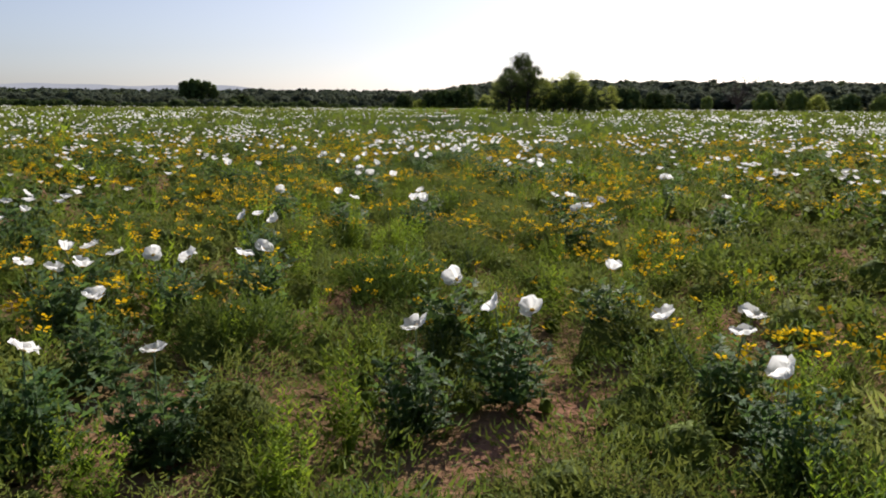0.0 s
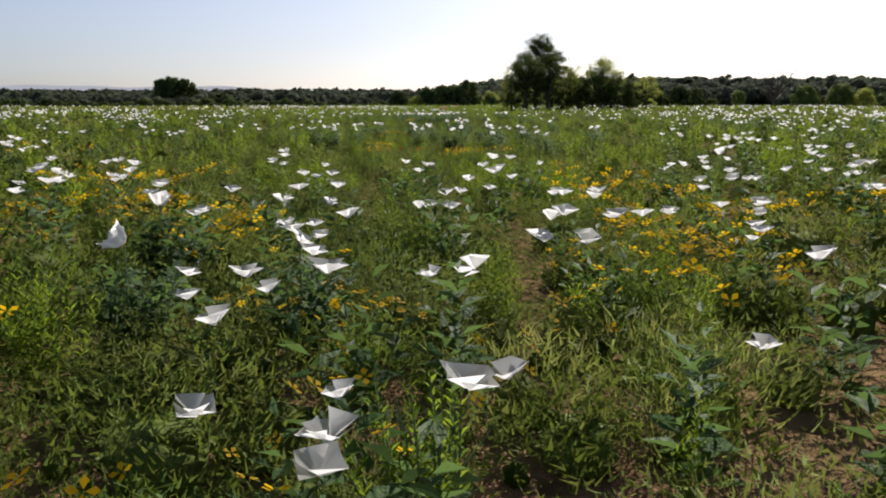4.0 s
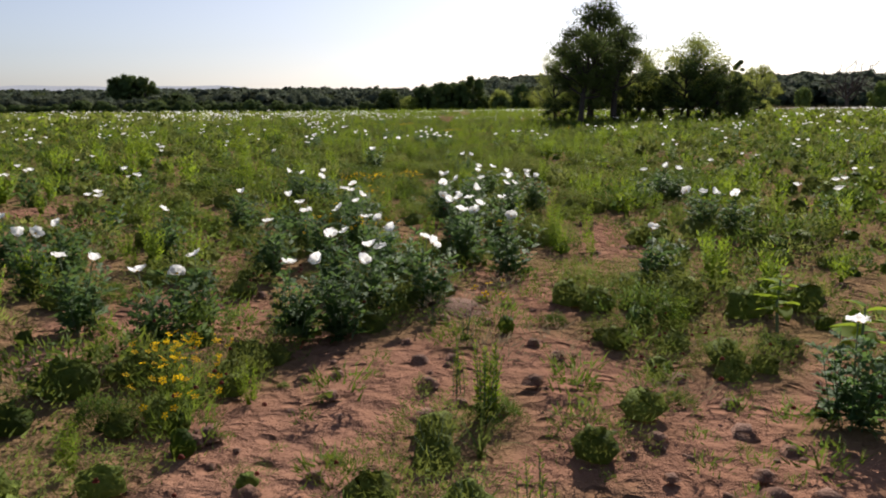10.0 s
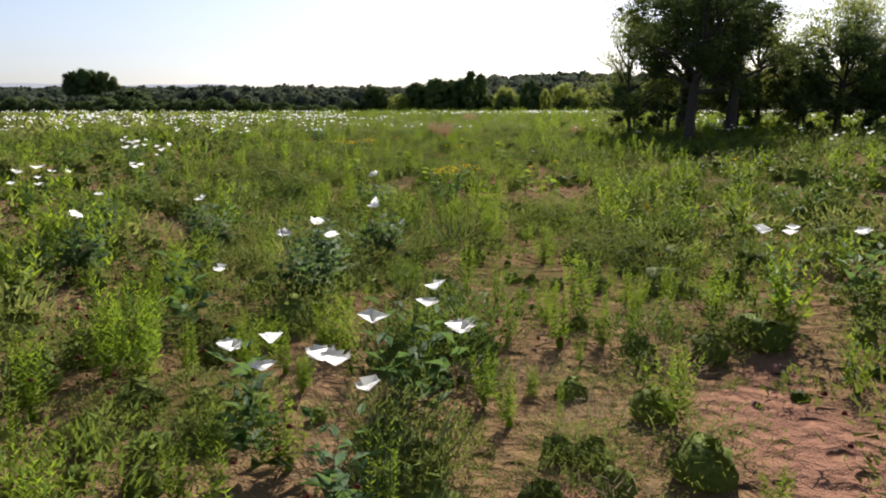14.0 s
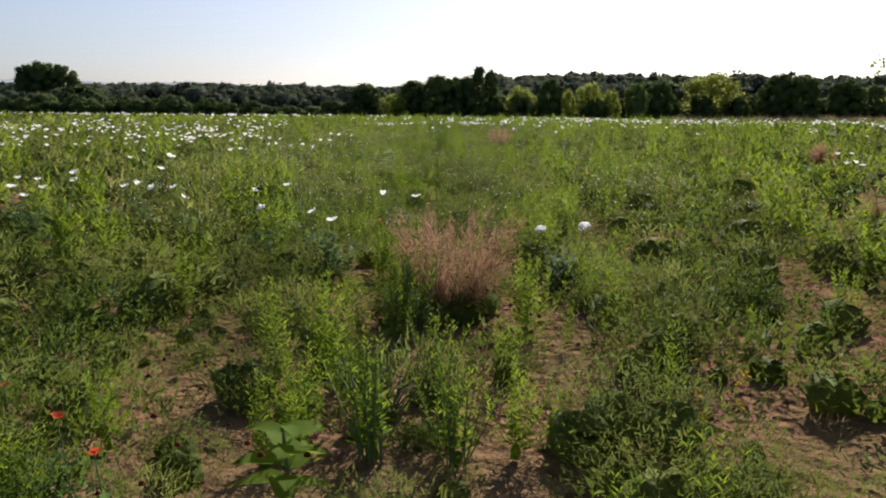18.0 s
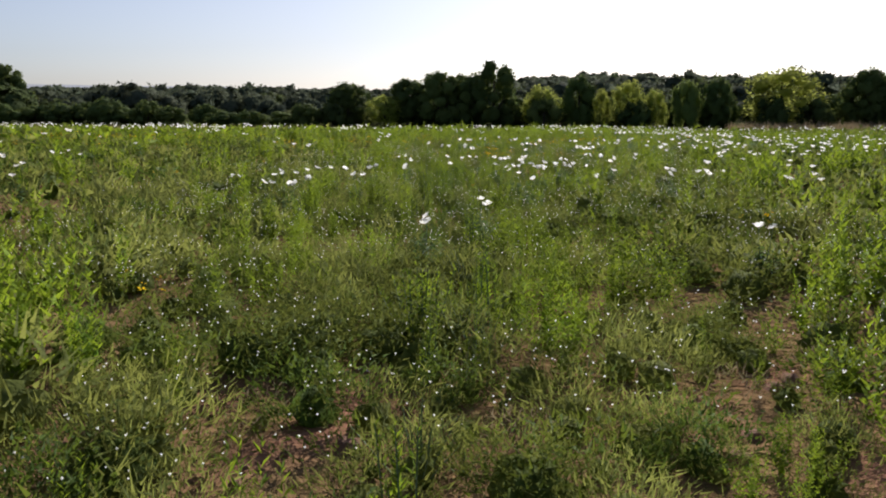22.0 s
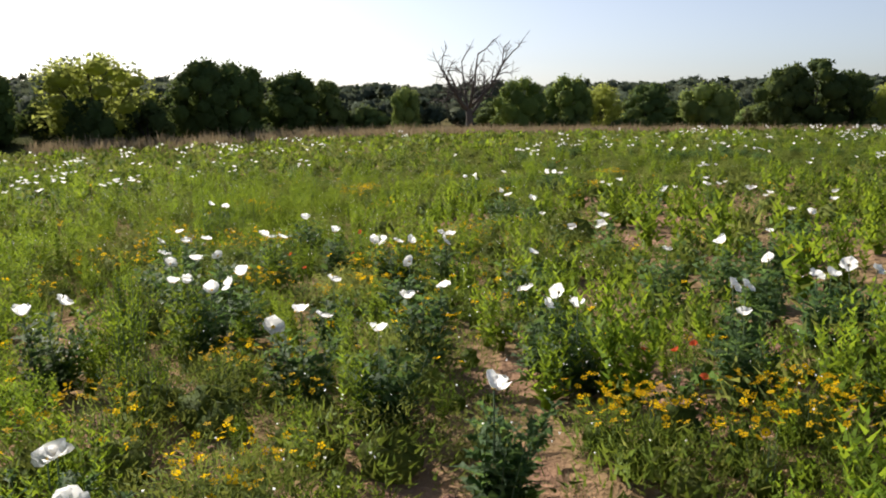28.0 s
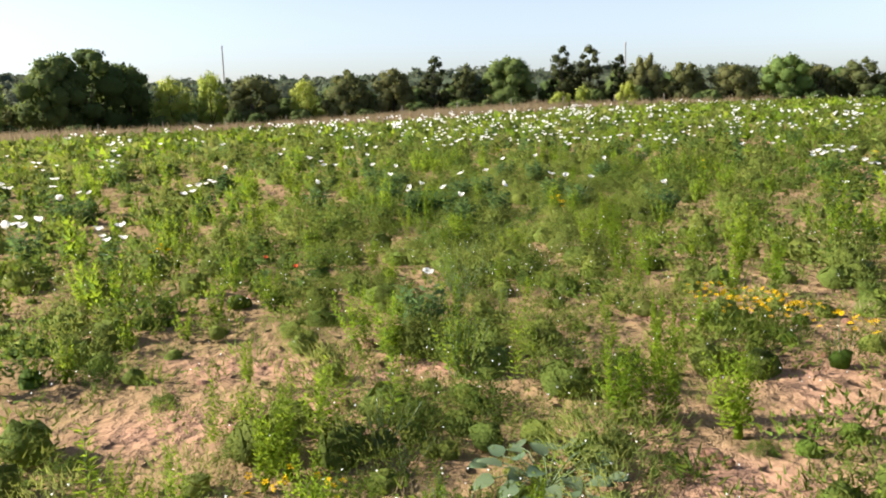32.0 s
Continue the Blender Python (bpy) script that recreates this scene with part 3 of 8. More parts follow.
bare(
    (0.78, 124.01, 0.12, 0.22), (-0.47, 124.06, 0.07, 0.14), (-2.87, 126.30, 0.29, 0.18), (-1.22, 123.54, 0.06, 0.09), (-0.94, 130.66, 0.37, 0.24),
    (-1.25, 130.56, 0.13, 0.23), (0.54, 129.64, 0.49, 0.30), (2.08, 134.76, 0.16, 1.00), (1.65, 131.50, 0.16, 0.27), (-0.49, 131.72, 0.12, 0.17),
    (2.61, 131.05, 0.24, 0.50), (2.07, 129.92, 0.13, 0.39), (-1.79, 130.64, 0.18, 0.15), (-2.69, 131.15, 0.08, 0.38), (0.63, 131.75, 0.12, 0.11),
    (-1.88, 129.48, 0.06, 0.12), (-0.70, 129.56, 0.08, 0.07), (-0.46, 136.73, 0.13, 0.48), (-0.85, 135.99, 0.15, 0.28), (-0.95, 135.62, 0.11, 0.23))
bare(
    (-1.89, 135.66, 0.12, 0.26), (0.07, 135.94, 0.11, 0.20), (1.42, 136.24, 0.22, 0.41), (2.99, 138.83, 0.08, 0.54), (0.45, 135.87, 0.08, 0.26),
    (1.46, 136.76, 0.14, 0.30), (-0.81, 135.67, 0.08, 0.24), (2.04, 136.97, 0.11, 0.23), (-1.27, 138.64, 0.07, 0.19), (-1.26, 136.62, 0.10, 0.11),
    (-0.92, 141.81, 0.34, 0.36), (-0.74, 141.55, 0.16, 0.18), (-1.17, 141.39, 0.11, 0.17), (-0.80, 141.22, 0.10, 0.10), (-0.05, 142.61, 0.07, 0.15),
    (-0.12, 143.05, 0.07, 0.18), (-0.98, 144.51, 0.07, 0.20), (3.07, 143.96, 0.09, 0.77), (-1.91, 142.48, 0.10, 0.12), (0.07, 147.03, 0.10, 0.26))
bare(
    (-0.08, 147.60, 0.05, 0.18), (0.31, 147.61, 0.06, 0.15), (-1.14, 147.82, 0.09, 0.09), (1.89, 146.62, 0.08, 0.10), (-0.33, 148.10, 0.06, 0.13),
    (0.39, 153.47, 0.10, 0.14), (2.42, 152.86, 0.10, 0.11), (3.47, 153.62, 0.08, 0.19), (0.95, 154.09, 0.05, 0.20), (1.20, 153.38, 0.04, 0.12),
    (0.22, 156.76, 0.10, 0.16), (7.64, 169.49, 0.24, 0.64), (7.66, 167.02, 0.19, 0.34), (7.43, 166.49, 0.35, 0.41), (10.03, 166.66, 0.36, 0.65),
    (9.49, 166.27, 0.25, 0.39), (8.41, 167.01, 0.18, 0.33), (7.21, 167.67, 0.10, 0.18), (6.09, 167.71, 0.11, 0.19), (7.21, 171.09, 0.13, 0.31))
bare(
    (11.09, 166.72, 0.16, 0.25), (8.44, 173.63, 0.19, 1.05), (7.62, 171.98, 0.24, 0.57), (7.94, 170.25, 0.30, 0.24), (8.61, 170.83, 0.17, 0.27),
    (8.46, 169.84, 0.17, 0.26), (10.69, 169.72, 0.25, 0.41), (9.71, 169.23, 0.14, 0.56), (9.84, 170.76, 0.08, 0.26), (7.91, 170.40, 0.17, 0.19),
    (10.98, 170.64, 0.18, 0.17), (8.82, 174.65, 0.16, 0.46), (11.43, 175.64, 0.19, 0.29), (14.51, 175.23, 0.14, 0.55), (13.29, 174.71, 0.12, 0.48),
    (16.33, 173.17, 0.34, 0.73), (18.75, 173.46, 0.44, 0.79), (12.11, 173.99, 0.18, 0.28), (16.02, 174.09, 0.17, 0.72), (14.68, 177.18, 0.08, 0.60))
bare(
    (11.47, 175.38, 0.18, 0.14), (16.28, 176.65, 0.12, 0.47), (12.53, 175.72, 0.11, 0.22), (13.55, 173.71, 0.23, 0.35), (17.02, 179.42, 0.26, 0.75),
    (16.04, 178.73, 0.18, 0.40), (15.72, 178.36, 0.23, 0.26), (18.13, 178.01, 0.19, 0.36), (18.09, 178.40, 0.12, 0.46), (17.76, 176.74, 0.27, 0.39),
    (16.47, 177.01, 0.15, 0.62), (17.82, 176.11, 0.37, 0.46), (17.32, 175.67, 0.22, 0.40), (15.56, 175.91, 0.32, 0.28), (15.43, 177.21, 0.18, 0.27),
    (21.26, 175.13, 0.42, 1.30), (17.73, 182.33, 0.23, 0.59), (16.36, 180.59, 0.26, 0.42), (15.86, 180.07, 0.20, 0.22), (15.38, 180.21, 0.22, 0.39))
bare(
    (15.91, 177.65, 0.10, 0.17), (17.43, 177.00, 0.17, 0.43), (20.97, 174.37, 0.21, 0.63), (20.33, 180.50, 0.40, 0.49), (19.99, 181.68, 0.29, 0.46),
    (22.45, 183.17, 0.22, 0.50), (25.58, 181.59, 0.29, 0.37), (23.13, 179.55, 0.22, 0.18), (19.88, 178.47, 0.28, 0.26), (20.43, 179.39, 0.30, 0.30),
    (23.14, 178.11, 0.28, 0.45), (21.64, 176.72, 0.25, 0.33), (20.71, 182.28, 0.17, 0.30), (20.60, 181.15, 0.23, 0.22), (19.17, 178.62, 0.18, 0.09),
    (25.95, 180.60, 0.15, 0.79), (24.65, 175.68, 0.36, 0.40), (19.91, 178.90, 0.14, 0.17), (23.20, 181.51, 0.17, 0.34), (19.56, 180.17, 0.19, 0.22))
bare(
    (21.52, 179.45, 0.09, 0.21), (26.44, 182.06, 0.50, 0.57), (26.91, 180.84, 0.20, 0.34), (25.35, 182.55, 0.34, 0.49), (24.92, 181.36, 0.14, 0.27),
    (23.67, 179.68, 0.80, 0.34), (24.89, 177.75, 0.55, 0.53), (24.07, 178.31, 0.24, 0.39), (26.50, 178.03, 0.21, 0.48), (26.17, 183.03, 0.26, 0.25),
    (31.73, 177.83, 0.17, 0.77), (25.53, 181.66, 0.24, 0.27), (26.13, 180.90, 0.18, 0.27), (25.52, 177.05, 0.26, 0.25), (30.34, 180.19, 0.15, 0.37),
    (29.32, 178.11, 0.21, 0.34), (24.45, 182.29, 0.19, 0.14), (23.76, 179.94, 0.19, 0.20))

def sparse(x, y):
    """1 where the growth is low and thin and much sand shows, 0 where it is lush."""
    x, y = np.asarray(x, float), np.asarray(y, float)
    return np.clip(0.15 * smooth01((y - 33) / 4) * smooth01((48 - y) / 4) + 0.72 * smooth01((y - 45) / 4) * smooth01((74 - y) / 8) + 0.2 * smooth01((y - 93) / 3) * smooth01((110 - y) / 3) + (0.3 + 0.3 * smooth01((x - 19) / 5)) * smooth01((y - 158) / 8), 0, 1)


def bare_mask(x, y):
    """1 where the sand lies bare, 0 where plants cover it."""
    x, y = np.asarray(x, float), np.asarray(y, float)
    m = np.zeros(np.shape(x))
    wob = 0.28 * wave(x, y, 0.9, 11) + 0.2 * wave(x, y, 0.35, 12)
    for bx, by, a, b in BARE:
        grow = 1 + 0.04 * float(sparse(bx, by))
        a, b = a * grow, b * (grow + 0.1)
        near = (np.abs(x - bx) < 1.6 * a) & (np.abs(y - by) < 1.6 * b)
        if near.any():
            d = np.hypot((x[near] - bx) / a, (y[near] - by) / b) + wob[near]
            m[near] = np.maximum(m[near], smooth01((1.12 - d) / 0.25))
    wide = smooth01((lane_distance(x, y) - 3.0) / 2.0)
    m = np.maximum(m, wide * (0.9 - 0.4 * smooth01((y - 105) / 12)) * smooth01((wave(x, y, 3.2, 21) + 0.5 * wave(x, y, 1.1, 22) - 0.62) / 0.2))
    return m


def clearing(x, y):
    """The reddish open slope between the woods beyond the field's far corner."""
    return np.maximum(np.exp(-((x - 152) / 18) ** 2 - ((y - 304) / 26) ** 2), np.exp(-((x - 118) / 20) ** 2 - ((y - 266) / 18) ** 2))


def in_field(x, y):
    """1 in the flowering field, falling to 0 at its edges."""
    e = smooth01((204 + 12 * smooth01((x + 2) / 16) - y + 1.5 * wave(x, y, 30, 5)) / 3.0)
    right = np.interp(y, (128, 146, 165, 180, 194, 206, 212, 217), (100, 93, 84, 84, 71, 59, 51, 42))
    e = e * np.where(x > 20, smooth01((right - x + 1.5 * wave(x, y, 20, 6)) / 3.0), 1.0)
    return e


# ---------------------------------------------------------------- the ground, one sheet to the horizon
def axis_steps(lo, hi, step, far_lo, far_hi):
    a = list(np.arange(lo, hi + 1e-6, step))
    s = step
    while a[-1] < far_hi:
        s *= 1.18
        a.append(a[-1] + s)
    s = step
    while a[0] > far_lo:
        s *= 1.18
        a.insert(0, a[0] - s)
    return np.array(a)


gx = axis_steps(-7, 9, 0.36, -3200, 3200)
gy = axis_steps(1, 158, 0.42, -900, 4200)
gx = np.sort(np.concatenate([gx[gx < 9], np.arange(9.2, 30, 0.6), axis_steps(30, 31, 0.5, 29, 3200)[2:]]))
gy = np.sort(np.concatenate([gy[gy < 158], np.arange(158.3, 192, 0.5), axis_steps(192, 193, 0.6, 191, 4200)[2:]]))
GX, GY = np.meshgrid(gx, gy)
fx, fy = GX.ravel(), GY.ravel()
near_lane = smooth01((16 - lane_distance(fx, fy)) / 8)
GZ = ground_z(fx, fy) + near_lane * (0.035 * wave(fx, fy, 2.2, 31) + 0.018 * wave(fx, fy, 0.8, 32))
ni, nj = GX.shape
idx = np.arange(ni * nj).reshape(ni, nj)
GF = np.stack([idx[:-1, :-1], idx[:-1, 1:], idx[1:, 1:], idx[1:, :-1]], -1).reshape(-1, 4)
ground_me = fast_mesh("ground", np.stack([fx, fy, GZ], -1), GF, SOIL, True)
fieldness = in_field(fx, fy)
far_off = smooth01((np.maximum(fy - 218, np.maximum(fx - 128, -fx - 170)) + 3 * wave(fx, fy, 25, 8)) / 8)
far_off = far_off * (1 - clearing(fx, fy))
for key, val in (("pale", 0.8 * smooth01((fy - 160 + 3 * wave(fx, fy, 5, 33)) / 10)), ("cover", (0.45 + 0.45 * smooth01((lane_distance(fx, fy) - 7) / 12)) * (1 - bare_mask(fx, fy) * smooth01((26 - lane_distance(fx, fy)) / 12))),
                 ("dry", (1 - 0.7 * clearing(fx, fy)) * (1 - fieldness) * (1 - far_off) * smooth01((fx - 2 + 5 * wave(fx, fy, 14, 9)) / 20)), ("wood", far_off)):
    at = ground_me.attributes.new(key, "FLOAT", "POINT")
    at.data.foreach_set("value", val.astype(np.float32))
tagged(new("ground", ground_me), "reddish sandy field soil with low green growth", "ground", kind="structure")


def soil_z(x, y):
    """Height of the built ground, small humps included."""
    x, y = np.asarray(x, float), np.asarray(y, float)
    k = smooth01((16 - lane_distance(x, y)) / 8)
    return ground_z(x, y) + k * (0.035 * wave(x, y, 2.2, 31) + 0.018 * wave(x, y, 0.8, 32))

# ---------------------------------------------------------------- plant shapes
def upright(r, h, stems, per, leaf, width, lean=0.25, kind=leaves, rise=0.75, first=0.15):
    """A tuft of leafy stems: returns stems and foliage."""
    st, P, D, S = [], [], [], []
    for s in range(stems):
        a, l = r.uniform(0, 2 * math.pi), r.uniform(0, lean)
        top = np.array([math.cos(a) * l * h, math.sin(a) * l * h, h * r.uniform(0.72, 1.05)])
        foot = np.array([math.cos(a), math.sin(a), 0]) * r.uniform(0, 0.16) * h
        midp = foot * 0.5 + top * 0.5 + r.normal(0, 0.03 * h, 3)
        st.append(tube([foot - [0, 0, 0.03], top], [0.0045, 0.0015], 3))
        t = np.linspace(first, 1, per) + r.uniform(-0.02, 0.02, per)
        p = (1 - t)[:, None] ** 2 * foot + 2 * ((1 - t) * t)[:, None] * midp + (t ** 2)[:, None] * top
        b = np.arange(per) * 2.4 + a + r.uniform(-0.3, 0.3, per)
        up = rise * (0.4 + 0.9 * t)
        P.append(p)
        D.append(np.stack([np.cos(b), np.sin(b), up], -1))
        S.append(1.15 - 0.55 * t)
    P, D, S = np.concatenate(P), np.concatenate(D), np.concatenate(S) * r.uniform(0.75, 1.2, len(P) * 0 + sum(map(len, S)))
    return join(*st), kind(P, D, leaf * S, width * S, r)


def mound(r, radius, h, n, leaf, width, kind=blades, up=0.7):
    """A rounded low cushion of fine leaves."""
    a, q = r.uniform(0, 2 * math.pi, n), np.sqrt(r.uniform(0, 1, n))
    lump = 0.88 + 0.22 * np.sin(a * 3 + r.uniform(0, 6)) * q + 0.12 * np.sin(a * 7 + r.uniform(0, 6)) + 0.08 * np.sin(q * 9 + a * 2)
    top = h * np.sqrt(np.clip(1 - q ** 2 * 0.92, 0, 1)) * lump
    z = top * r.uniform(0.3, 1.0, n) ** 0.45
    P = np.stack([np.cos(a) * q * radius * lump, np.sin(a) * q * radius * lump, z], -1)
    D = np.stack([np.cos(a) * q, np.sin(a) * q, np.full(n, up)], -1) + r.normal(0, 0.55, (n, 3))
    P = P + r.normal(0, 0.055 * radius, (n, 3)) * [1, 1, 0.7]
    return kind(P - 0.3 * leaf * unit(D), D, leaf * r.uniform(0.6, 1.3, n), width * r.uniform(0.7, 1.3, n), r)


def dome_core(r, radius, h, n=9):
    """The dense inner part of a cushion, a lumpy low dome."""
    V = [[0, 0, h]]
    for z, q in ((0.95, 0.30), (0.78, 0.60), (0.45, 0.76), (0.0, 0.62)):
        for k in range(n):
            a = k * 2 * math.pi / n + 3 * q
            j = r.uniform(0.68, 1.18)
            V.append([math.cos(a) * q * radius * j, math.sin(a) * q * radius * j, z * h * r.uniform(0.72, 1.18)])
    F = [[0, 1 + k, 1 + (k + 1) % n] for k in range(n)]
    for i in range(3):
        for k in range(n):
            p, q = 1 + i * n + k, 1 + i * n + (k + 1) % n
            F += [[p, p + n, q + n], [p, q + n, q]]
    return np.array(V), np.array(F)


def crumpled_flower(r, radius, petals=5, rings=3, across=4, cup=0.35):
    """Overlapping crinkled petals round a centre, cupped upwards."""
    shapes = []
    for k in range(petals):
        a0 = k * 2 * math.pi / petals + r.uniform(-0.15, 0.15)
        span = 2 * math.pi / petals * (1.7 if petals > 3 else 1.2)
        lift = cup * r.uniform(0.75, 1.35)
        V = []
        for i in range(rings + 1):
            q = 0.10 + 0.90 * i / rings
            for j in range(across + 1):
                u = j / across - 0.5
                edge = q * (1 - 0.22 * (2 * u) ** 2 * q * q) * r.uniform(0.95, 1.04)
                a = a0 + u * span * (0.75 + 0.25 * q)
                z = lift * q ** 1.5 + 0.11 * r.normal() * q + 0.05 * (k % 2)
                out = edge * (1 - 0.22 * lift * q)
                V.append([math.cos(a) * out * radius, math.sin(a) * out * radius, z * radius])
        F, w = [], across + 1
        for i in range(rings):
            for j in range(across):
                p = i * w + j
                F += [[p, p + 1, p + w + 1], [p, p + w + 1, p + w]]
        shapes.append((np.array(V), np.array(F)))
    return join(*shapes)


def small_dome(r, radius, h, n=7):
    V = [[0, 0, h]]
    for z, q in ((0.75, 0.65), (0.1, 1.0)):
        for k in range(n):
            a = k * 2 * math.pi / n + q
            V.append([math.cos(a) * q * radius * r.uniform(0.85, 1.15), math.sin(a) * q * radius, z * h])
    F = [[0, 1 + k, 1 + (k + 1) % n] for k in range(n)]
    for k in range(n):
        p, q = 1 + k, 1 + (k + 1) % n
        F += [[p, p + n, q + n], [p, q + n, q]]
    return np.array(V), np.array(F)


def ray_flower(r, radius, rays=8):
    """A small daisy: flat rays, slightly drooping."""
    a = np.arange(rays) * 2 * math.pi / rays + r.uniform(0, 1)
    D = np.stack([np.cos(a), np.sin(a), np.full(rays, 0.12) + r.normal(0, 0.12, rays)], -1)
    P = D * radius * 0.15
    n = rays
    side = np.stack([-np.sin(a), np.cos(a), np.zeros(n)], -1)
    w = radius * 0.36
    V = np.stack([P, P + D * radius * 0.6 + side * w, P + D * radius, P + D * radius * 0.6 - side * w], 1).reshape(-1, 3)
    i = np.arange(n)[:, None] * 4
    return V, np.concatenate([i + np.array([[0, 1, 2]]), i + np.array([[0, 2, 3]])])


def turned(shape, m):
    V, F = shape
    return V @ np.array(m.to_3x3()).T + np.array(m.translation), F


def proto_rng(k):
    return np.random.default_rng(1000 + k)


def cored(shape, core, s=1.08):
    """Foliage with a small dense heart inside."""
    return join(shape, (core[0] * s, core[1]))


LEAFY = [cored(upright(proto_rng(k), 0.37, 14, 33, 0.037, 0.0112, 0.44, leaves, 1.0)[1], dome_core(proto_rng(5 + k), 0.03, 0.06, 4)) for k in range(5)]
LEAFY_STEMS = [upright(proto_rng(k), 0.37, 14, 33, 0.037, 0.0112, 0.44, leaves, 1.0)[0] for k in range(5)]
LOW_STEMS = [upright(proto_rng(15 + k), 0.21, 16, 2, 0.03, 0.004, 0.9)[0] for k in range(4)]
TALLWEEDS = [upright(proto_rng(10 + k), 0.45, 6, 42, 0.038, 0.008, 0.2, leaves, 1.1) for k in range(3)]
FEATHERS = [cored(mound(proto_rng(20 + k), 0.31, 0.27, 640, 0.030, 0.0064), dome_core(proto_rng(25 + k), 0.15, 0.13, 9)) for k in range(5)]
HERBS = [cored(mound(proto_rng(30 + k), 0.31, 0.22, 280, 0.040, 0.0105, blades, 0.9), dome_core(proto_rng(35 + k), 0.05, 0.05, 6)) for k in range(4)]
FINE = [cored(mound(proto_rng(45 + k), 0.28, 0.24, 460, 0.055, 0.0058, blades, 1.0), dome_core(proto_rng(47 + k), 0.11, 0.09, 5)) for k in range(4)]
POPPIES = [upright(proto_rng(40 + k), 0.5, 13, 15, 0.13, 0.066, 0.5, lobed, 0.5, 0.08) for k in range(4)]
DAISIES = [(upright(proto_rng(50 + k), 0.34, 7, 2, 0.03, 0.004, 0.5)[0], cored(mound(proto_rng(55 + k), 0.26, 0.30, 360, 0.05, 0.007, blades, 1.1), dome_core(proto_rng(58 + k), 0.10, 0.12, 6))) for k in range(3)]

LEAFY_HALF = [cored(upright(proto_rng(60 + k), 0.37, 13, 21, 0.050, 0.018, 0.46, blades, 1.0)[1], dome_core(proto_rng(62 + k), 0.035, 0.06, 4)) for k in range(4)]
TALL_HALF = [upright(proto_rng(63 + k), 0.45, 6, 24, 0.052, 0.014, 0.2, blades, 1.1)[1] for k in range(3)]
FEATHER_HALF = [cored(mound(proto_rng(65 + k), 0.31, 0.27, 270, 0.040, 0.0105), dome_core(proto_rng(67 + k), 0.14, 0.13, 7)) for k in range(4)]
HERB_HALF = [cored(mound(proto_rng(70 + k), 0.29, 0.22, 170, 0.045, 0.018, blades, 0.75), dome_core(proto_rng(72 + k), 0.09, 0.06, 6)) for k in range(4)]
FINE_HALF = [cored(mound(proto_rng(73 + k), 0.28, 0.24, 130, 0.07, 0.013, blades, 1.0), dome_core(proto_rng(74 + k), 0.12, 0.10, 4)) for k in range(4)]
LEAFY_MID = [cored(upright(proto_rng(60 + k), 0.37, 10, 11, 0.080, 0.034, 0.55, blades, 1.0)[1], dome_core(proto_rng(62 + k), 0.06, 0.09, 4)) for k in range(4)]
TALL_MID = [upright(proto_rng(63 + k), 0.47, 5, 8, 0.11, 0.034, 0.2, blades, 1.3)[1] for k in range(3)]
FEATHER_MID = [cored(mound(proto_rng(65 + k), 0.32, 0.28, 60, 0.07, 0.026), dome_core(proto_rng(67 + k), 0.15, 0.14, 6)) for k in range(4)]
HERB_MID = [cored(mound(proto_rng(70 + k), 0.30, 0.23, 40, 0.075, 0.036, blades, 0.75), dome_core(proto_rng(72 + k), 0.12, 0.11, 6)) for k in range(4)]
FINE_MID = [cored(mound(proto_rng(73 + k), 0.29, 0.25, 48, 0.09, 0.028, blades, 1.0), dome_core(proto_rng(74 + k), 0.13, 0.11, 4)) for k in range(4)]
POPPY_MID = [upright(proto_rng(75 + k), 0.5, 6, 9, 0.13, 0.06, 0.45, leaves, 0.5, 0.1)[1] for k in range(3)]
FAR_TUFT = [mound(proto_rng(80 + k), 0.6, 0.28, 20, 0.17, 0.13) for k in range(5)]
FLOWER_MID = [crumpled_flower(proto_rng(90 + k), 0.072, 4, 1, 2, 0.45) for k in range(4)]
FLOWER_FAR = [crumpled_flower(proto_rng(97 + k), 0.105, 3, 1, 1, 0.7) for k in range(3)]
YELLOW_MID = [turned(ray_flower(proto_rng(95 + k), 0.024, 4), pose(0, 0, 0, (25, 40, 15)[k], (10, -20, 35)[k], 0)) for k in range(3)]

# ---------------------------------------------------------------- how the plants are laid out
def scatter(x0, x1, y0, y1, cell, keep, seed):
    """Jittered grid of points, thinned by keep(x, y)."""
    r = np.random.default_rng(seed)
    a, b = np.meshgrid(np.arange(x0, x1, cell), np.arange(y0, y1, cell))
    x = (a + r.uniform(0, cell, a.shape)).ravel()
    y = (b + r.uniform(0, cell, a.shape)).ravel()
    m = r.uniform(size=x.shape) < keep(x, y)
    return x[m], y[m], r


def stuff(name, shape, mat, label, category):
    me = fast_mesh(name, shape[0], shape[1], mat, N=shape[3])
    at = me.attributes.new("tone", "FLOAT", "POINT")
    at.data.foreach_set("value", shape[2].astype(np.float32))
    ob = new(name, me)
    return tagged(ob, label, category, kind="stuff")


def clump_cells(x, y, cell, seed):
    """Cells of uneven clumps: how far a place lies from its clump's middle, and two chances for each clump."""
    i0, j0 = np.floor(x / cell), np.floor(y / cell)
    best, u, v = np.full(x.shape, 9.0), np.zeros(x.shape), np.zeros(x.shape)
    for di in (-1, 0, 1):
        for dj in (-1, 0, 1):
            i, j = i0 + di, j0 + dj
            h = [np.sin(i * a + j * b + seed) * 43758.5453 % 1.0 for a, b in ((127.1, 311.7), (269.5, 183.3), (419.2, 371.9), (113.5, 271.9))]
            d = np.hypot((i + h[0]) * cell - x, (j + h[1]) * cell - y) / cell
            m = d < best
            best[m], u[m], v[m] = d[m], h[2][m], h[3][m]
    return best, u, v


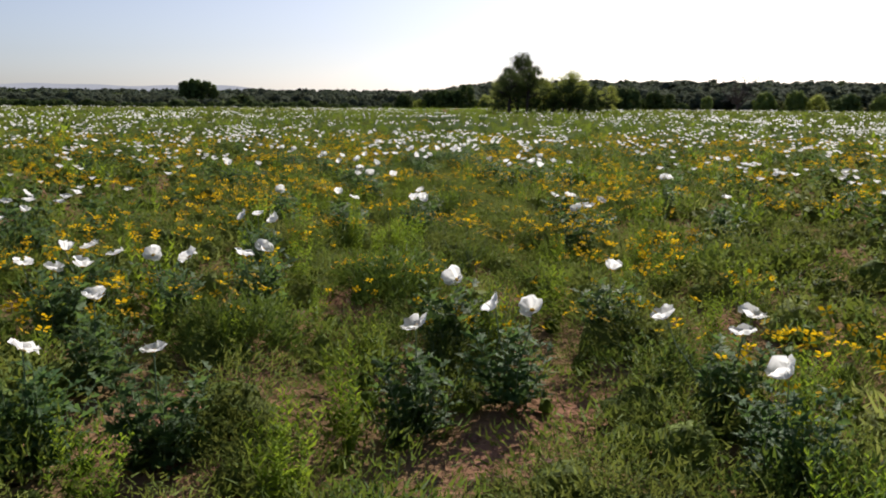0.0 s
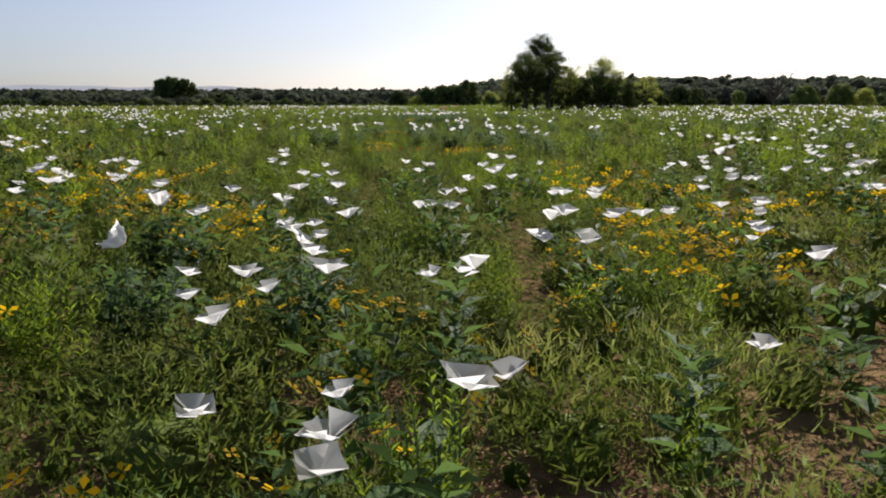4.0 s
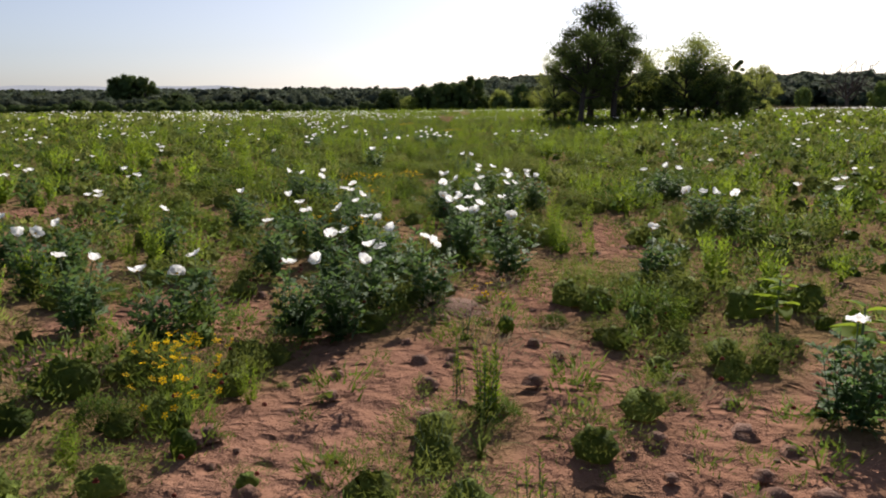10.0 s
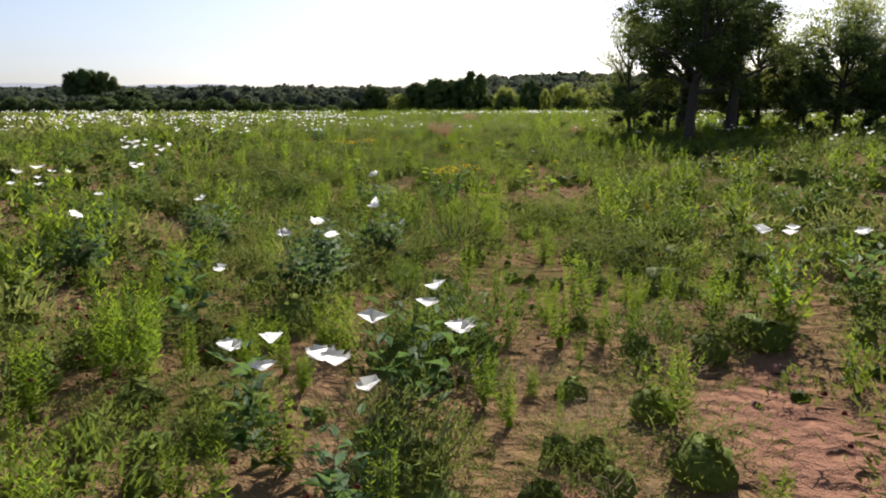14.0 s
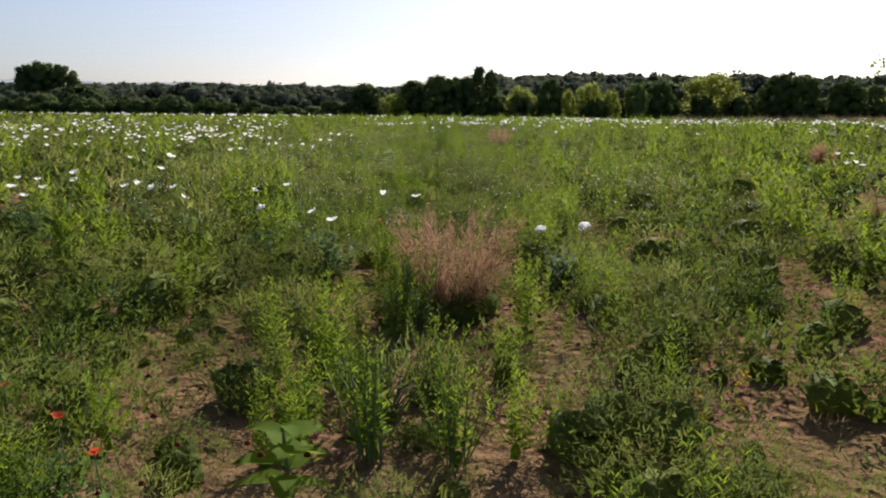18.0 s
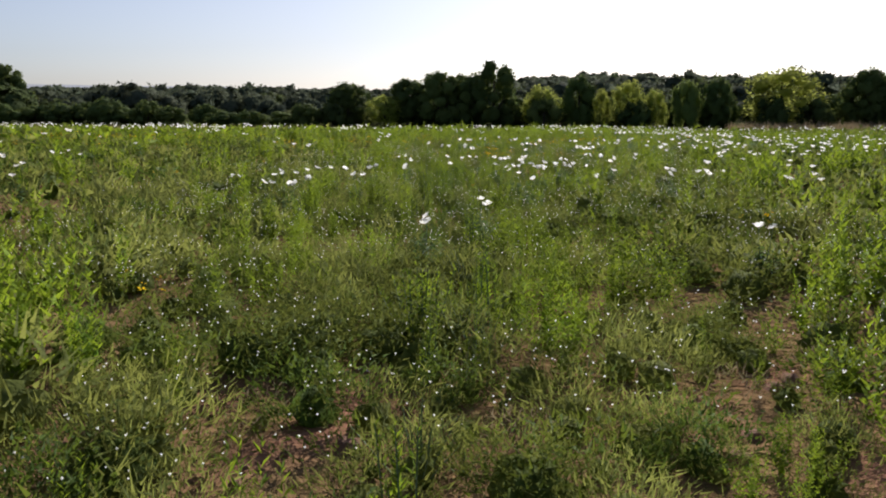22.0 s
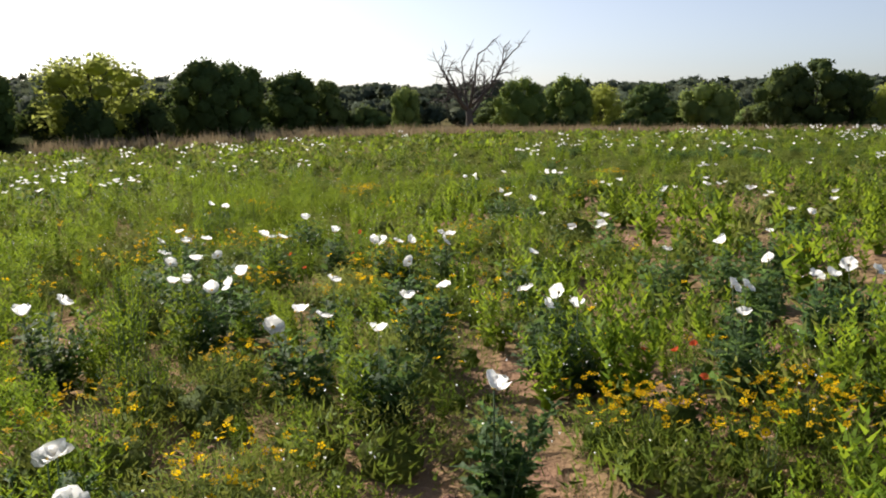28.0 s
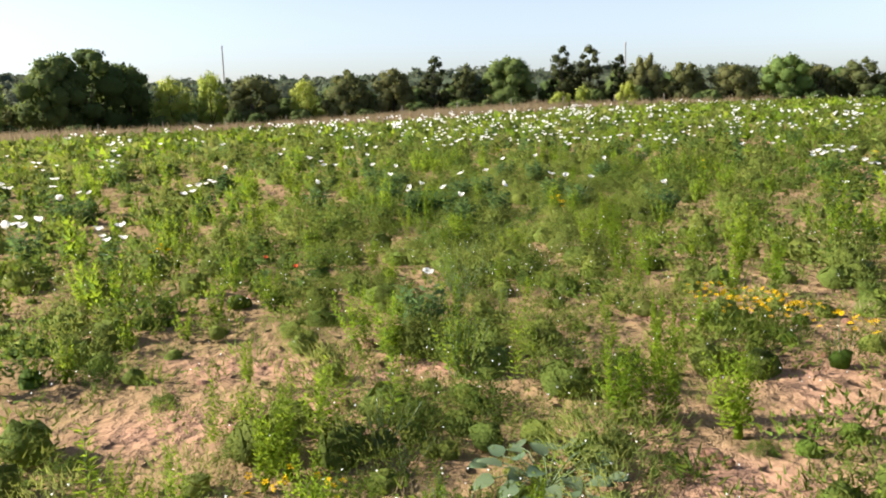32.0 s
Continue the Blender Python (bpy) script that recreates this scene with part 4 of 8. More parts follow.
def clump_size(x, y):
    """Plants stand tall in the middle of their clump and small between the clumps."""
    d, u, v = clump_cells(x, y, CLUMP, 3.0)
    return (0.66 + 0.66 * v) * (1.55 - 1.35 * np.clip(d, 0, 0.75))


CLUMP = 0.78


def growth_keep(lo, hi, full):
    """Plants between two distances from the lane, thinner on bare sand and in small gaps."""
    def keep(x, y):
        d = lane_distance(x, y)
        thin = 1 - (0.35 + 0.3 * sparse(x, y)) * smooth01((wave(x, y, 1.5, 44) - 0.4 + 0.35 * sparse(x, y)) / 0.3) * (1 - 0.6 * smooth01((y - 118) / 10) * smooth01((160 - y) / 8))
        between = smooth01((clump_cells(x, y, CLUMP, 3.0)[0] - 0.40) / 0.25)
        return (d >= lo) * (d < hi) * (1 - 0.95 * bare_mask(x, y)) * (in_field(x, y) > 0.3) * full * thin * (1 - (0.42 - 0.27 * smooth01((y - 110) / 8)) * between)
    return keep


def far_keep(x, y):
    d = lane_distance(x, y)
    return (d >= 15) * (0.97 - 0.5 * smooth01((d - 30) / 50)) * (1 - 0.6 * bare_mask(x, y)) * (in_field(x, y) > 0.2)


def lush(x, y):
    """How much taller the growth stands in the lush middle of the field."""
    return 1.0 + 0.18 * smooth01((y - 110) / 8) * smooth01((160 - y) / 8) + 0.15 * smooth01((y - 158) / 8) * smooth01((23 - x) / 6)


MIX = {"early": (0.10, 0.03, 0.57, 0.27), "middle": (0.18, 0.05, 0.48, 0.20), "late": (0.17, 0.18, 0.32, 0.12), "end": (0.48, 0.08, 0.26, 0.12), "last": (0.20, 0.03, 0.52, 0.20)}


def kinds(x, y, r):
    """Which plant grows where: 0 leafy, 1 tall, 2 feathery, 3 low herb, 4 fine grass; the mix changes along the field."""
    u = (clump_cells(x, y, CLUMP, 3.0)[1] + 0.13 * r.normal(size=x.shape)) % 1.0
    e, l, n = smooth01((44 - y) / 20), smooth01((y - 112) / 14), smooth01((y - 158) / 10)
    last = smooth01((x - 18) / 5)
    k = np.full(x.shape, 4)
    acc = np.zeros(x.shape)
    done = np.zeros(x.shape, bool)
    for i in range(4):
        mid = MIX["middle"][i] * (1 - e) + MIX["early"][i] * e
        late = MIX["late"][i] * (1 - n) + (MIX["end"][i] * (1 - last) + MIX["last"][i] * last) * n
        acc = acc + mid * (1 - l) + late * l
        hit = ~done & (u < acc)
        k[hit] = i
        done |= hit
    pale = smooth01((y - 116) / 6) * smooth01((158 - y) / 6) * smooth01((-1.2 - x + 1.5 * wave(x, y, 6, 46)) / 2.0)
    k[r.uniform(size=x.shape) < 0.6 * pale] = 4
    return k


KINDS = (("leafy_weed", "bright green leafy weed growing in sandy soil", LEAF_WEED, "leafy weeds", 150),
         ("tall_weed", "tall upright green weed with narrow leaves", LEAF_WEED, "tall weeds", 110),
         ("feathery_weed", "low grey-green feathery cushion of weed on sand", LEAF_FEATHER, "feathery weeds", 155),
         ("low_herb", "low spreading green herb with small leaves", LEAF_HERB, "low herbs", 155),
         ("fine_grass_tuft", "soft pale green tuft of fine wild grass", LEAF_FINE, "fine grass tufts", 110))
x, y, r = scatter(-5, 40, 0.5, 190, 0.315, growth_keep(0, 2.0, 0.98), 101)
z, k = soil_z(x, y), kinds(x, y, r)
yaw, size = r.uniform(0, 6.28, len(x)), r.uniform(0.75, 1.25, len(x)) * clump_size(x, y) * (1.0 + 0.12 * smooth01((y - 66) / 30) + 0.2 * smooth01((44 - y) / 12))
size = np.minimum(size, 1.5) * lush(x, y) * (1 - 0.14 * sparse(x, y) * (y < 120))
order = np.argsort(lane_distance(x, y))
for kk, (name, label, mat, group, count) in enumerate(KINDS):
    single = np.zeros(len(x), bool)       # those built as things of their own
    single[order[k[order] == kk][:count]] = True
    protos = (LEAFY, [p[1] for p in TALLWEEDS], FEATHERS, HERBS, FINE)[kk]
    stems = (LEAFY_STEMS, [p[0] for p in TALLWEEDS], LOW_STEMS, LOW_STEMS, LOW_STEMS)[kk]
    meshes = [soft_mesh("foliage", p, mat) for p in protos]
    stem_meshes = [fast_mesh("stem", *p, STEM) for p in stems]
    for c, i in enumerate(np.nonzero(single)[0]):
        t = thing(name, label, "grass" if kk == 4 else "weed", group, at=pose(x[i], y[i], z[i] - 0.01, r.normal(0, 3), r.normal(0, 3), math.degrees(yaw[i])) @ Matrix.Scale(size[i], 4))
        tagged(part("foliage", meshes[c % len(meshes)], None, t), kind="stuff")
        tagged(part("stem", stem_meshes[c % len(stem_meshes)], None, t), kind="stuff")
    m = ~single & (k == kk)
    stuff(name + "_carpet", spread(protos, r.integers(0, len(protos), m.sum()), x[m], y[m], z[m], yaw[m], size[m], True), mat, "mass of " + label, "weeds")

for tag, cell, keep, seed, box, protos, near in (
        ("side", 0.40, growth_keep(2.0, 5.0, 0.97), 112, (-8, 42, 0, 192), (LEAFY_HALF, TALL_HALF, FEATHER_HALF, HERB_HALF, FINE_HALF), True),
        ("field", 0.52, growth_keep(5.0, 15, 0.98), 102, (-18, 60, -6, 205), (LEAFY_MID, TALL_MID, FEATHER_MID, HERB_MID, FINE_MID), True),
        ("distant", 1.1, far_keep, 103, (-110, 125, -20, 225), (FAR_TUFT,) * 5, False)):
    x, y, r = scatter(box[0], box[1], box[2], box[3], cell, keep, seed)
    z, k = (soil_z if near else ground_z)(x, y), kinds(x, y, r)
    yaw, size = r.uniform(0, 6.28, len(x)), r.uniform(0.7, 1.3, len(x)) * (1.18 * clump_size(x, y) if near else r.uniform(0.7, 1.6, len(x)))
    size = np.minimum(size, 1.8) * lush(x, y) * (1 - 0.2 * sparse(x, y) * (y < 120))
    for kk, (name, label, mat, group, count) in enumerate(KINDS):
        m = k == kk
        p = protos[kk]
        stuff(tag + "_" + name + "_growth", spread(p, r.integers(0, len(p), m.sum()), x[m], y[m], z[m], yaw[m], size[m], True), mat, "wild growth of " + label.split(" ", 1)[1], "weeds")


# larger rounded weeds between the low growth
for tag, lo, hi, cell, n, leaf, width, seed in (("near", 0, 2.6, 1.25, 900, 0.036, 0.012, 121), ("side", 2.6, 5.5, 1.1, 270, 0.058, 0.024, 122), ("field", 5.5, 16, 1.3, 90, 0.10, 0.05, 123), ("distant", 16, 60, 2.4, 14, 0.3, 0.16, 124)):
    x, y, r = scatter(-60, 100, -6, 212, cell, lambda x, y: (lane_distance(x, y) >= lo) * (lane_distance(x, y) < hi) * (in_field(x, y) > 0.5) * (1 - bare_mask(x, y)) * (0.2 + 0.25 * smooth01((60 - y) / 15) + 0.5 * smooth01((wave(x, y, 5, 43) + 0.3) / 0.6)), seed)
    protos = [cored(mound(proto_rng(seed * 10 + q), 0.36, 0.36, n, leaf, width, blades, 0.8), dome_core(proto_rng(seed * 10 + q), 0.13, 0.13, 6)) for q in range(3)]
    stuff(tag + "_bushy_growth", spread(protos, r.integers(0, 3, len(x)), x, y, soil_z(x, y), r.uniform(0, 6.28, len(x)), r.uniform(0.65, 1.35, len(x)), True), LEAF_BUSH, "rounded dark green bushy weeds in the field", "weeds")

# ---------------------------------------------------------------- white prickly poppies
FLOWERS = [fast_mesh("flower", *crumpled_flower(proto_rng(110 + k), 0.070, 5 + k % 2, 3, 4, 0.30 + 0.1 * k), PETAL) for k in range(5)]
CENTRES = [fast_mesh("flower_centre", *small_dome(proto_rng(120 + k), 0.014, 0.013), STAMEN) for k in range(2)]
POPPY_PARTS = [(fast_mesh("stem", *p[0], STEM), soft_mesh("foliage", p[1], LEAF_POPPY)) for p in POPPIES]
poppy_count = 0


def poppy(px, py, *blooms, h=0.57):
    """A prickly poppy at (px, py) with blooms at offsets (dx, dy[, dz]) from its middle, held at height h."""
    global poppy_count
    r = random.Random(poppy_count * 7 + 3)
    z0 = float(soil_z(px, py))
    t = thing("prickly_poppy", "white prickly poppy with blue-green spiny leaves in sandy soil", "wildflower", "prickly poppies", at=pose(px, py, z0))
    st, fo = POPPY_PARTS[poppy_count % len(POPPY_PARTS)]
    s, a = h / 0.56 * r.uniform(0.9, 1.05), r.uniform(0, 360)
    low = float(np.interp(py, (110, 118, 154, 162), (1.0, 0.62, 0.62, 1.0)))      # slighter leaves among the tall growth
    wide = Matrix.Diagonal((1.2 * low, 1.2 * low, 0.4 + 0.6 * low, 1))
    for nm, me in (("stem", st), ("foliage", fo)):
        ob = tagged(part(nm, me, None, t), kind="stuff")
        ob.matrix_basis = pose(0, 0, 0, 0, 0, a) @ Matrix.Scale(s, 4) @ wide
    bloom = float(np.interp(py, (36, 46, 108, 116, 154, 164), (1.08, 0.9, 0.9, 0.76, 0.76, 0.92)))
    for b in blooms:
        dx, dy, dz = (*b, 0.0)[:3]
        bz = h + dz + float(ground_z(px, py)) - z0
        stalk = part("flower_stalk", tube([(dx * 0.35, dy * 0.35, bz * 0.45), (dx * 0.8, dy * 0.85, bz * 0.75), (dx, dy, bz)], [0.005, 0.004, 0.004], 4), STEM, t)
        f = part("flower", FLOWERS[r.randrange(len(FLOWERS))], None, t)
        f.matrix_basis = pose(dx, dy, bz, r.gauss(0, 24), r.gauss(0, 24), r.uniform(0, 360)) @ Matrix.Scale(r.uniform(0.88, 1.2) * bloom, 4)
        part("flower_centre", CENTRES[r.randrange(2)], None, f)
    poppy_count += 1
    return t


poppy(-2.72, 5.39, (-0.23, 0.06), (0.05, -0.09), (0.19, 0.03))
poppy(-2.73, 6.04, (-0.19, -0.00), (-0.06, 0.15), (0.25, -0.15))
poppy(-2.05, 5.83, (-0.14, 0.03), (0.14, -0.03))
poppy(-1.49, 6.03, (-0.04, -0.14), (0.04, 0.14))
poppy(-2.06, 4.49, (0.00, 0.00))
poppy(-1.97, 3.49, (0.00, 0.00))
poppy(-1.37, 3.49, (0.00, 0.00))
poppy(0.04, 5.09, (0.00, 0.00))
poppy(0.34, 4.32, (-0.10, 0.03), (0.10, -0.03))
poppy(-0.19, 3.93, (0.00, 0.00))
poppy(1.10, 5.43, (0.00, 0.00))
poppy(1.40, 4.05, (-0.26, 0.09), (0.21, 0.13), (0.04, -0.22))
poppy(1.40, 3.18, (0.00, 0.00))
poppy(-2.15, 10.49, (0.00, 0.00))
poppy(-1.34, 10.08, (0.00, 0.00))
poppy(-0.34, 10.41, (0.00, 0.00))
poppy(1.41, 10.00, (0.10, 0.01), (-0.10, -0.01))
poppy(3.39, 9.88, (0.00, 0.00))
poppy(-1.86, 7.93, (-0.17, 0.07), (-0.05, 0.16), (0.22, -0.23))
poppy(-4.33, 8.26, (0.00, 0.00))
poppy(-4.91, 9.00, (0.00, 0.00))
poppy(-5.07, 9.79, (0.00, 0.00))
poppy(-1.11, 9.64, (0.00, 0.00))
poppy(-0.31, 9.55, (-0.08, 0.12), (0.01, 0.04), (0.07, -0.17))
poppy(-1.15, 12.86, (-0.06, -0.00), (-0.25, -0.01), (0.31, 0.01))
poppy(-1.45, 13.81, (0.00, 0.00))
poppy(-4.00, 15.16, (0.00, 0.00))
poppy(-3.40, 14.83, (0.00, 0.00))
poppy(2.34, 15.65, (0.00, 0.00))
poppy(3.36, 12.55, (-0.00, 0.10), (0.00, -0.10))
poppy(1.80, 9.54, (0.00, 0.00))
poppy(1.48, 8.87, (-0.08, -0.08), (0.08, 0.08))
poppy(1.17, 15.00, (0.00, 0.00))
poppy(1.67, 14.72, (0.00, 0.00))
poppy(-2.62, 17.78, (0.00, 0.00))
poppy(-2.37, 17.03, (0.20, 0.12), (-0.20, -0.12))
poppy(-1.87, 15.91, (-0.15, -0.12), (0.15, 0.12))
poppy(-1.32, 15.31, (0.00, 0.00))
poppy(-1.60, 17.76, (-0.09, -0.19), (0.09, 0.19))
poppy(-1.21, 18.07, (-0.10, -0.10), (0.10, 0.10))
poppy(-0.51, 17.62, (-0.15, -0.10), (0.15, 0.10))
poppy(-0.40, 16.81, (0.00, 0.00))
poppy(-0.71, 19.30, (-0.18, 0.07), (0.18, -0.07))
poppy(0.29, 19.35, (-0.06, 0.03), (0.06, -0.03))
poppy(0.89, 16.76, (0.00, 0.00))
poppy(1.37, 15.78, (-0.21, 0.05), (0.21, -0.05))
poppy(2.01, 17.60, (-0.02, 0.08), (0.02, -0.08))
poppy(1.55, 16.84, (-0.03, 0.16), (0.03, -0.16))
poppy(1.87, 16.54, (0.00, 0.00))
poppy(1.88, 15.84, (-0.20, -0.12), (0.20, 0.12))
poppy(0.77, 19.95, (0.00, 0.00))
poppy(-0.18, 20.10, (0.00, 0.00))
poppy(-4.15, 20.35, (0.14, 0.00), (-0.14, -0.00))
poppy(-3.62, 19.73, (0.00, 0.00))
poppy(-3.49, 18.64, (0.00, 0.00))
poppy(-1.21, 20.79, (0.00, 0.00))
poppy(-0.83, 20.29, (0.01, 0.16), (-0.01, -0.16))
poppy(-0.54, 19.62, (0.00, 0.00))
poppy(-0.35, 20.74, (-0.12, 0.18), (0.12, -0.18))
poppy(0.00, 21.59, (-0.09, -0.08), (0.09, 0.08))
poppy(0.57, 21.93, (-0.17, -0.06), (-0.07, -0.13), (0.24, 0.19))
poppy(0.51, 20.92, (0.23, 0.08), (-0.23, -0.08))
poppy(0.25, 19.98, (-0.03, 0.16), (-0.06, -0.09), (0.09, -0.08))
poppy(-1.84, 23.35, (-0.00, 0.17), (0.00, -0.17))
poppy(-1.29, 22.77, (-0.22, 0.09), (0.08, -0.14), (0.14, 0.05))
poppy(-1.61, 24.40, (0.00, 0.00))
poppy(0.83, 24.87, (-0.09, -0.08), (0.09, 0.08))
poppy(0.67, 23.71, (0.00, 0.00))
poppy(1.40, 23.32, (-0.08, 0.11), (0.08, -0.11))
poppy(1.60, 25.49, (0.09, -0.08), (-0.09, 0.07))
poppy(2.31, 23.78, (-0.16, 0.18), (-0.13, -0.18), (0.29, -0.00))
poppy(2.30, 23.28, (0.00, 0.00))
poppy(3.35, 24.52, (-0.07, 0.08), (0.07, -0.08))
poppy(2.89, 25.09, (0.00, 0.00))
poppy(-0.59, 27.71, (0.00, 0.00))
poppy(-1.37, 27.63, (0.00, 0.00))
poppy(-1.68, 29.03, (0.00, 0.00))
poppy(-3.08, 44.04, (-0.05, -0.05), (0.05, 0.05))
poppy(-2.44, 43.12, (0.00, 0.00))
poppy(-2.83, 44.72, (-0.07, 0.00), (0.07, 0.00))
poppy(-3.79, 46.75, (0.00, 0.00))
poppy(-2.89, 46.57, (0.00, 0.00))
poppy(-0.50, 43.19, (-0.10, 0.06), (0.10, -0.06))
poppy(0.30, 43.17, (0.00, 0.00))
poppy(-0.37, 46.85, (0.00, 0.00))
poppy(-0.25, 45.67, (0.00, 0.00))
poppy(0.51, 43.89, (0.00, 0.00))
poppy(1.18, 45.75, (0.00, 0.00))
poppy(1.44, 43.88, (-0.20, 0.01), (0.00, 0.27), (0.20, -0.28))
poppy(1.97, 44.15, (0.00, 0.00))
poppy(2.37, 44.85, (0.00, 0.00))
poppy(1.87, 41.16, (-0.15, 0.02), (0.15, -0.02))
poppy(1.05, 40.63, (0.00, 0.00))
poppy(2.06, 40.01, (0.00, 0.00))
poppy(3.78, 44.41, (-0.05, 0.14), (0.05, -0.14))
poppy(3.67, 43.66, (0.00, 0.00))
poppy(-3.59, 44.26, (0.00, 0.00))
poppy(-2.01, 43.74, (0.00, 0.00))
poppy(-0.52, 44.85, (0.09, -0.04), (-0.09, 0.04))
poppy(-0.48, 46.37, (-0.22, 0.04), (0.22, -0.04))
poppy(-0.85, 48.25, (0.00, 0.00))
poppy(-1.82, 48.75, (0.00, 0.00))
poppy(-2.08, 48.11, (0.18, 0.12), (-0.18, -0.12))
poppy(-1.66, 47.59, (0.00, 0.00))
poppy(-2.29, 47.67, (0.00, 0.00))
poppy(-2.32, 46.57, (-0.01, 0.15), (0.01, -0.15))
poppy(-2.91, 47.58, (0.00, 0.00))
poppy(-3.89, 49.98, (-0.12, -0.04), (0.12, 0.04))
poppy(0.54, 45.62, (0.00, 0.00))
poppy(1.33, 46.14, (0.00, 0.00))
poppy(1.49, 45.35, (-0.21, 0.06), (0.21, -0.06))
poppy(2.05, 45.88, (0.02, 0.19), (-0.02, -0.19))
poppy(0.20, 50.78, (0.00, 0.00))
poppy(0.55, 51.83, (0.00, 0.00))
poppy(0.84, 51.11, (0.00, 0.00))
poppy(0.66, 49.14, (0.00, 0.00))
poppy(1.37, 48.95, (0.00, 0.00))
poppy(3.54, 50.95, (0.00, 0.00))
poppy(0.49, 52.31, (0.04, 0.24), (-0.33, -0.09), (0.30, -0.15))
poppy(0.23, 52.01, (0.00, 0.00))
poppy(0.85, 52.03, (0.00, 0.00))
poppy(0.67, 54.72, (0.00, 0.00))
poppy(1.64, 53.18, (0.00, 0.00))
poppy(4.00, 55.73, (-0.24, -0.06), (0.24, 0.06))
poppy(0.63, 49.80, (0.00, 0.00))
poppy(3.65, 62.08, (-0.13, 0.05), (0.13, -0.05))
poppy(4.20, 62.30, (0.00, 0.00))
poppy(3.78, 61.48, (0.00, 0.00))
poppy(-2.59, 70.37, (0.00, 0.00))
poppy(-3.05, 68.76, (0.00, 0.00))
poppy(-1.92, 69.97, (0.00, 0.00))
poppy(-1.68, 69.29, (0.00, 0.00))
poppy(-1.33, 68.67, (-0.16, -0.11), (0.16, 0.11))
poppy(-1.74, 67.84, (0.00, 0.00))
poppy(-0.97, 67.06, (-0.05, -0.11), (0.05, 0.11))
poppy(-0.75, 68.05, (-0.06, 0.06), (0.06, -0.06))
poppy(-0.52, 67.24, (0.00, 0.00))
poppy(-0.59, 66.40, (-0.04, 0.04), (0.04, -0.04))
poppy(-0.80, 65.80, (0.15, -0.00), (-0.15, 0.00))
poppy(-1.16, 65.76, (0.00, 0.00))
poppy(-1.04, 69.99, (0.00, 0.00))
poppy(-1.29, 71.36, (0.00, 0.00))
poppy(-0.17, 66.70, (0.03, -0.14), (-0.03, 0.14))
poppy(0.17, 69.21, (-0.18, 0.11), (0.18, -0.11))
poppy(0.21, 68.56, (-0.07, 0.03), (0.07, -0.03))
poppy(0.63, 68.14, (0.00, 0.00))
poppy(0.88, 71.40, (-0.06, 0.00), (0.06, -0.00))
poppy(1.84, 67.33, (0.00, 0.00))
poppy(3.15, 70.18, (-0.12, 0.18), (0.02, -0.02), (0.11, -0.15))
poppy(3.53, 70.02, (0.00, 0.00))
poppy(-2.78, 65.97, (-0.15, 0.06), (0.15, -0.06))
poppy(-2.00, 65.46, (-0.15, 0.05), (0.15, -0.05))
poppy(-1.93, 66.09, (0.00, 0.00))
poppy(-3.74, 67.77, (0.00, 0.00))
poppy(-3.71, 67.12, (-0.06, -0.04), (0.06, 0.04))
poppy(-4.47, 68.17, (0.00, 0.00))
poppy(2.09, 64.09, (0.00, 0.00))
poppy(-2.44, 73.38, (-0.14, 0.10), (0.14, -0.10))
poppy(-1.91, 72.62, (0.00, 0.00))
poppy(-2.00, 73.43, (0.00, 0.00))
poppy(-1.29, 70.68, (-0.05, 0.12), (0.05, -0.12))
poppy(-1.04, 69.38, (0.00, 0.00))
poppy(-0.04, 72.90, (-0.05, -0.04), (0.05, 0.04))
poppy(0.69, 74.27, (-0.12, -0.01), (0.12, 0.01))
poppy(0.52, 73.56, (0.00, 0.00))
poppy(0.34, 72.15, (-0.18, 0.00), (0.18, -0.00))
poppy(-0.05, 71.46, (0.00, 0.00))
poppy(0.36, 70.68, (0.00, 0.00))
poppy(1.14, 73.23, (-0.16, -0.01), (0.16, 0.01))
poppy(1.03, 72.54, (-0.15, 0.07), (-0.04, -0.05), (0.19, -0.03))
poppy(1.36, 72.44, (0.00, 0.00))
poppy(0.12, 69.79, (-0.17, 0.13), (0.01, 0.11), (0.01, -0.14), (0.14, -0.10))
poppy(0.64, 69.69, (0.00, 0.00))
poppy(3.76, 74.12, (0.02, 0.12), (-0.02, -0.12))
poppy(3.21, 73.38, (0.00, 0.00))
poppy(3.82, 73.57, (0.00, 0.00))
poppy(-1.71, 79.71, (-0.02, -0.21), (0.02, 0.21))
poppy(0.47, 77.64, (-0.08, 0.01), (0.08, -0.01))
poppy(-3.94, 79.16, (0.00, 0.00))
poppy(-1.58, 85.35, (-0.19, 0.00), (0.19, -0.00))
poppy(-4.39, 88.55, (0.00, 0.00))
poppy(-4.26, 87.24, (0.00, 0.00))
poppy(-4.35, 87.82, (0.00, 0.00))
poppy(-4.18, 90.32, (-0.22, -0.04), (0.22, 0.04))
poppy(-2.20, 92.35, (0.00, 0.00))
poppy(-0.83, 90.69, (0.00, 0.00))
poppy(-0.81, 90.14, (0.18, -0.05), (-0.18, 0.05))
poppy(-0.43, 91.79, (0.00, 0.00))
poppy(-3.37, 92.78, (0.00, 0.00))
poppy(-2.92, 91.17, (0.00, 0.00))
poppy(-0.71, 95.06, (0.00, 0.00))
poppy(-3.91, 111.11, (-0.18, -0.13), (0.07, -0.06), (0.11, 0.19))
poppy(-3.67, 111.31, (0.00, 0.00))
poppy(-3.48, 117.71, (-0.14, -0.02), (-0.08, 0.19), (0.23, -0.17))
poppy(-3.02, 117.63, (0.00, 0.00))
poppy(-2.60, 116.64, (0.00, 0.00))
poppy(-2.02, 117.35, (0.00, 0.00))
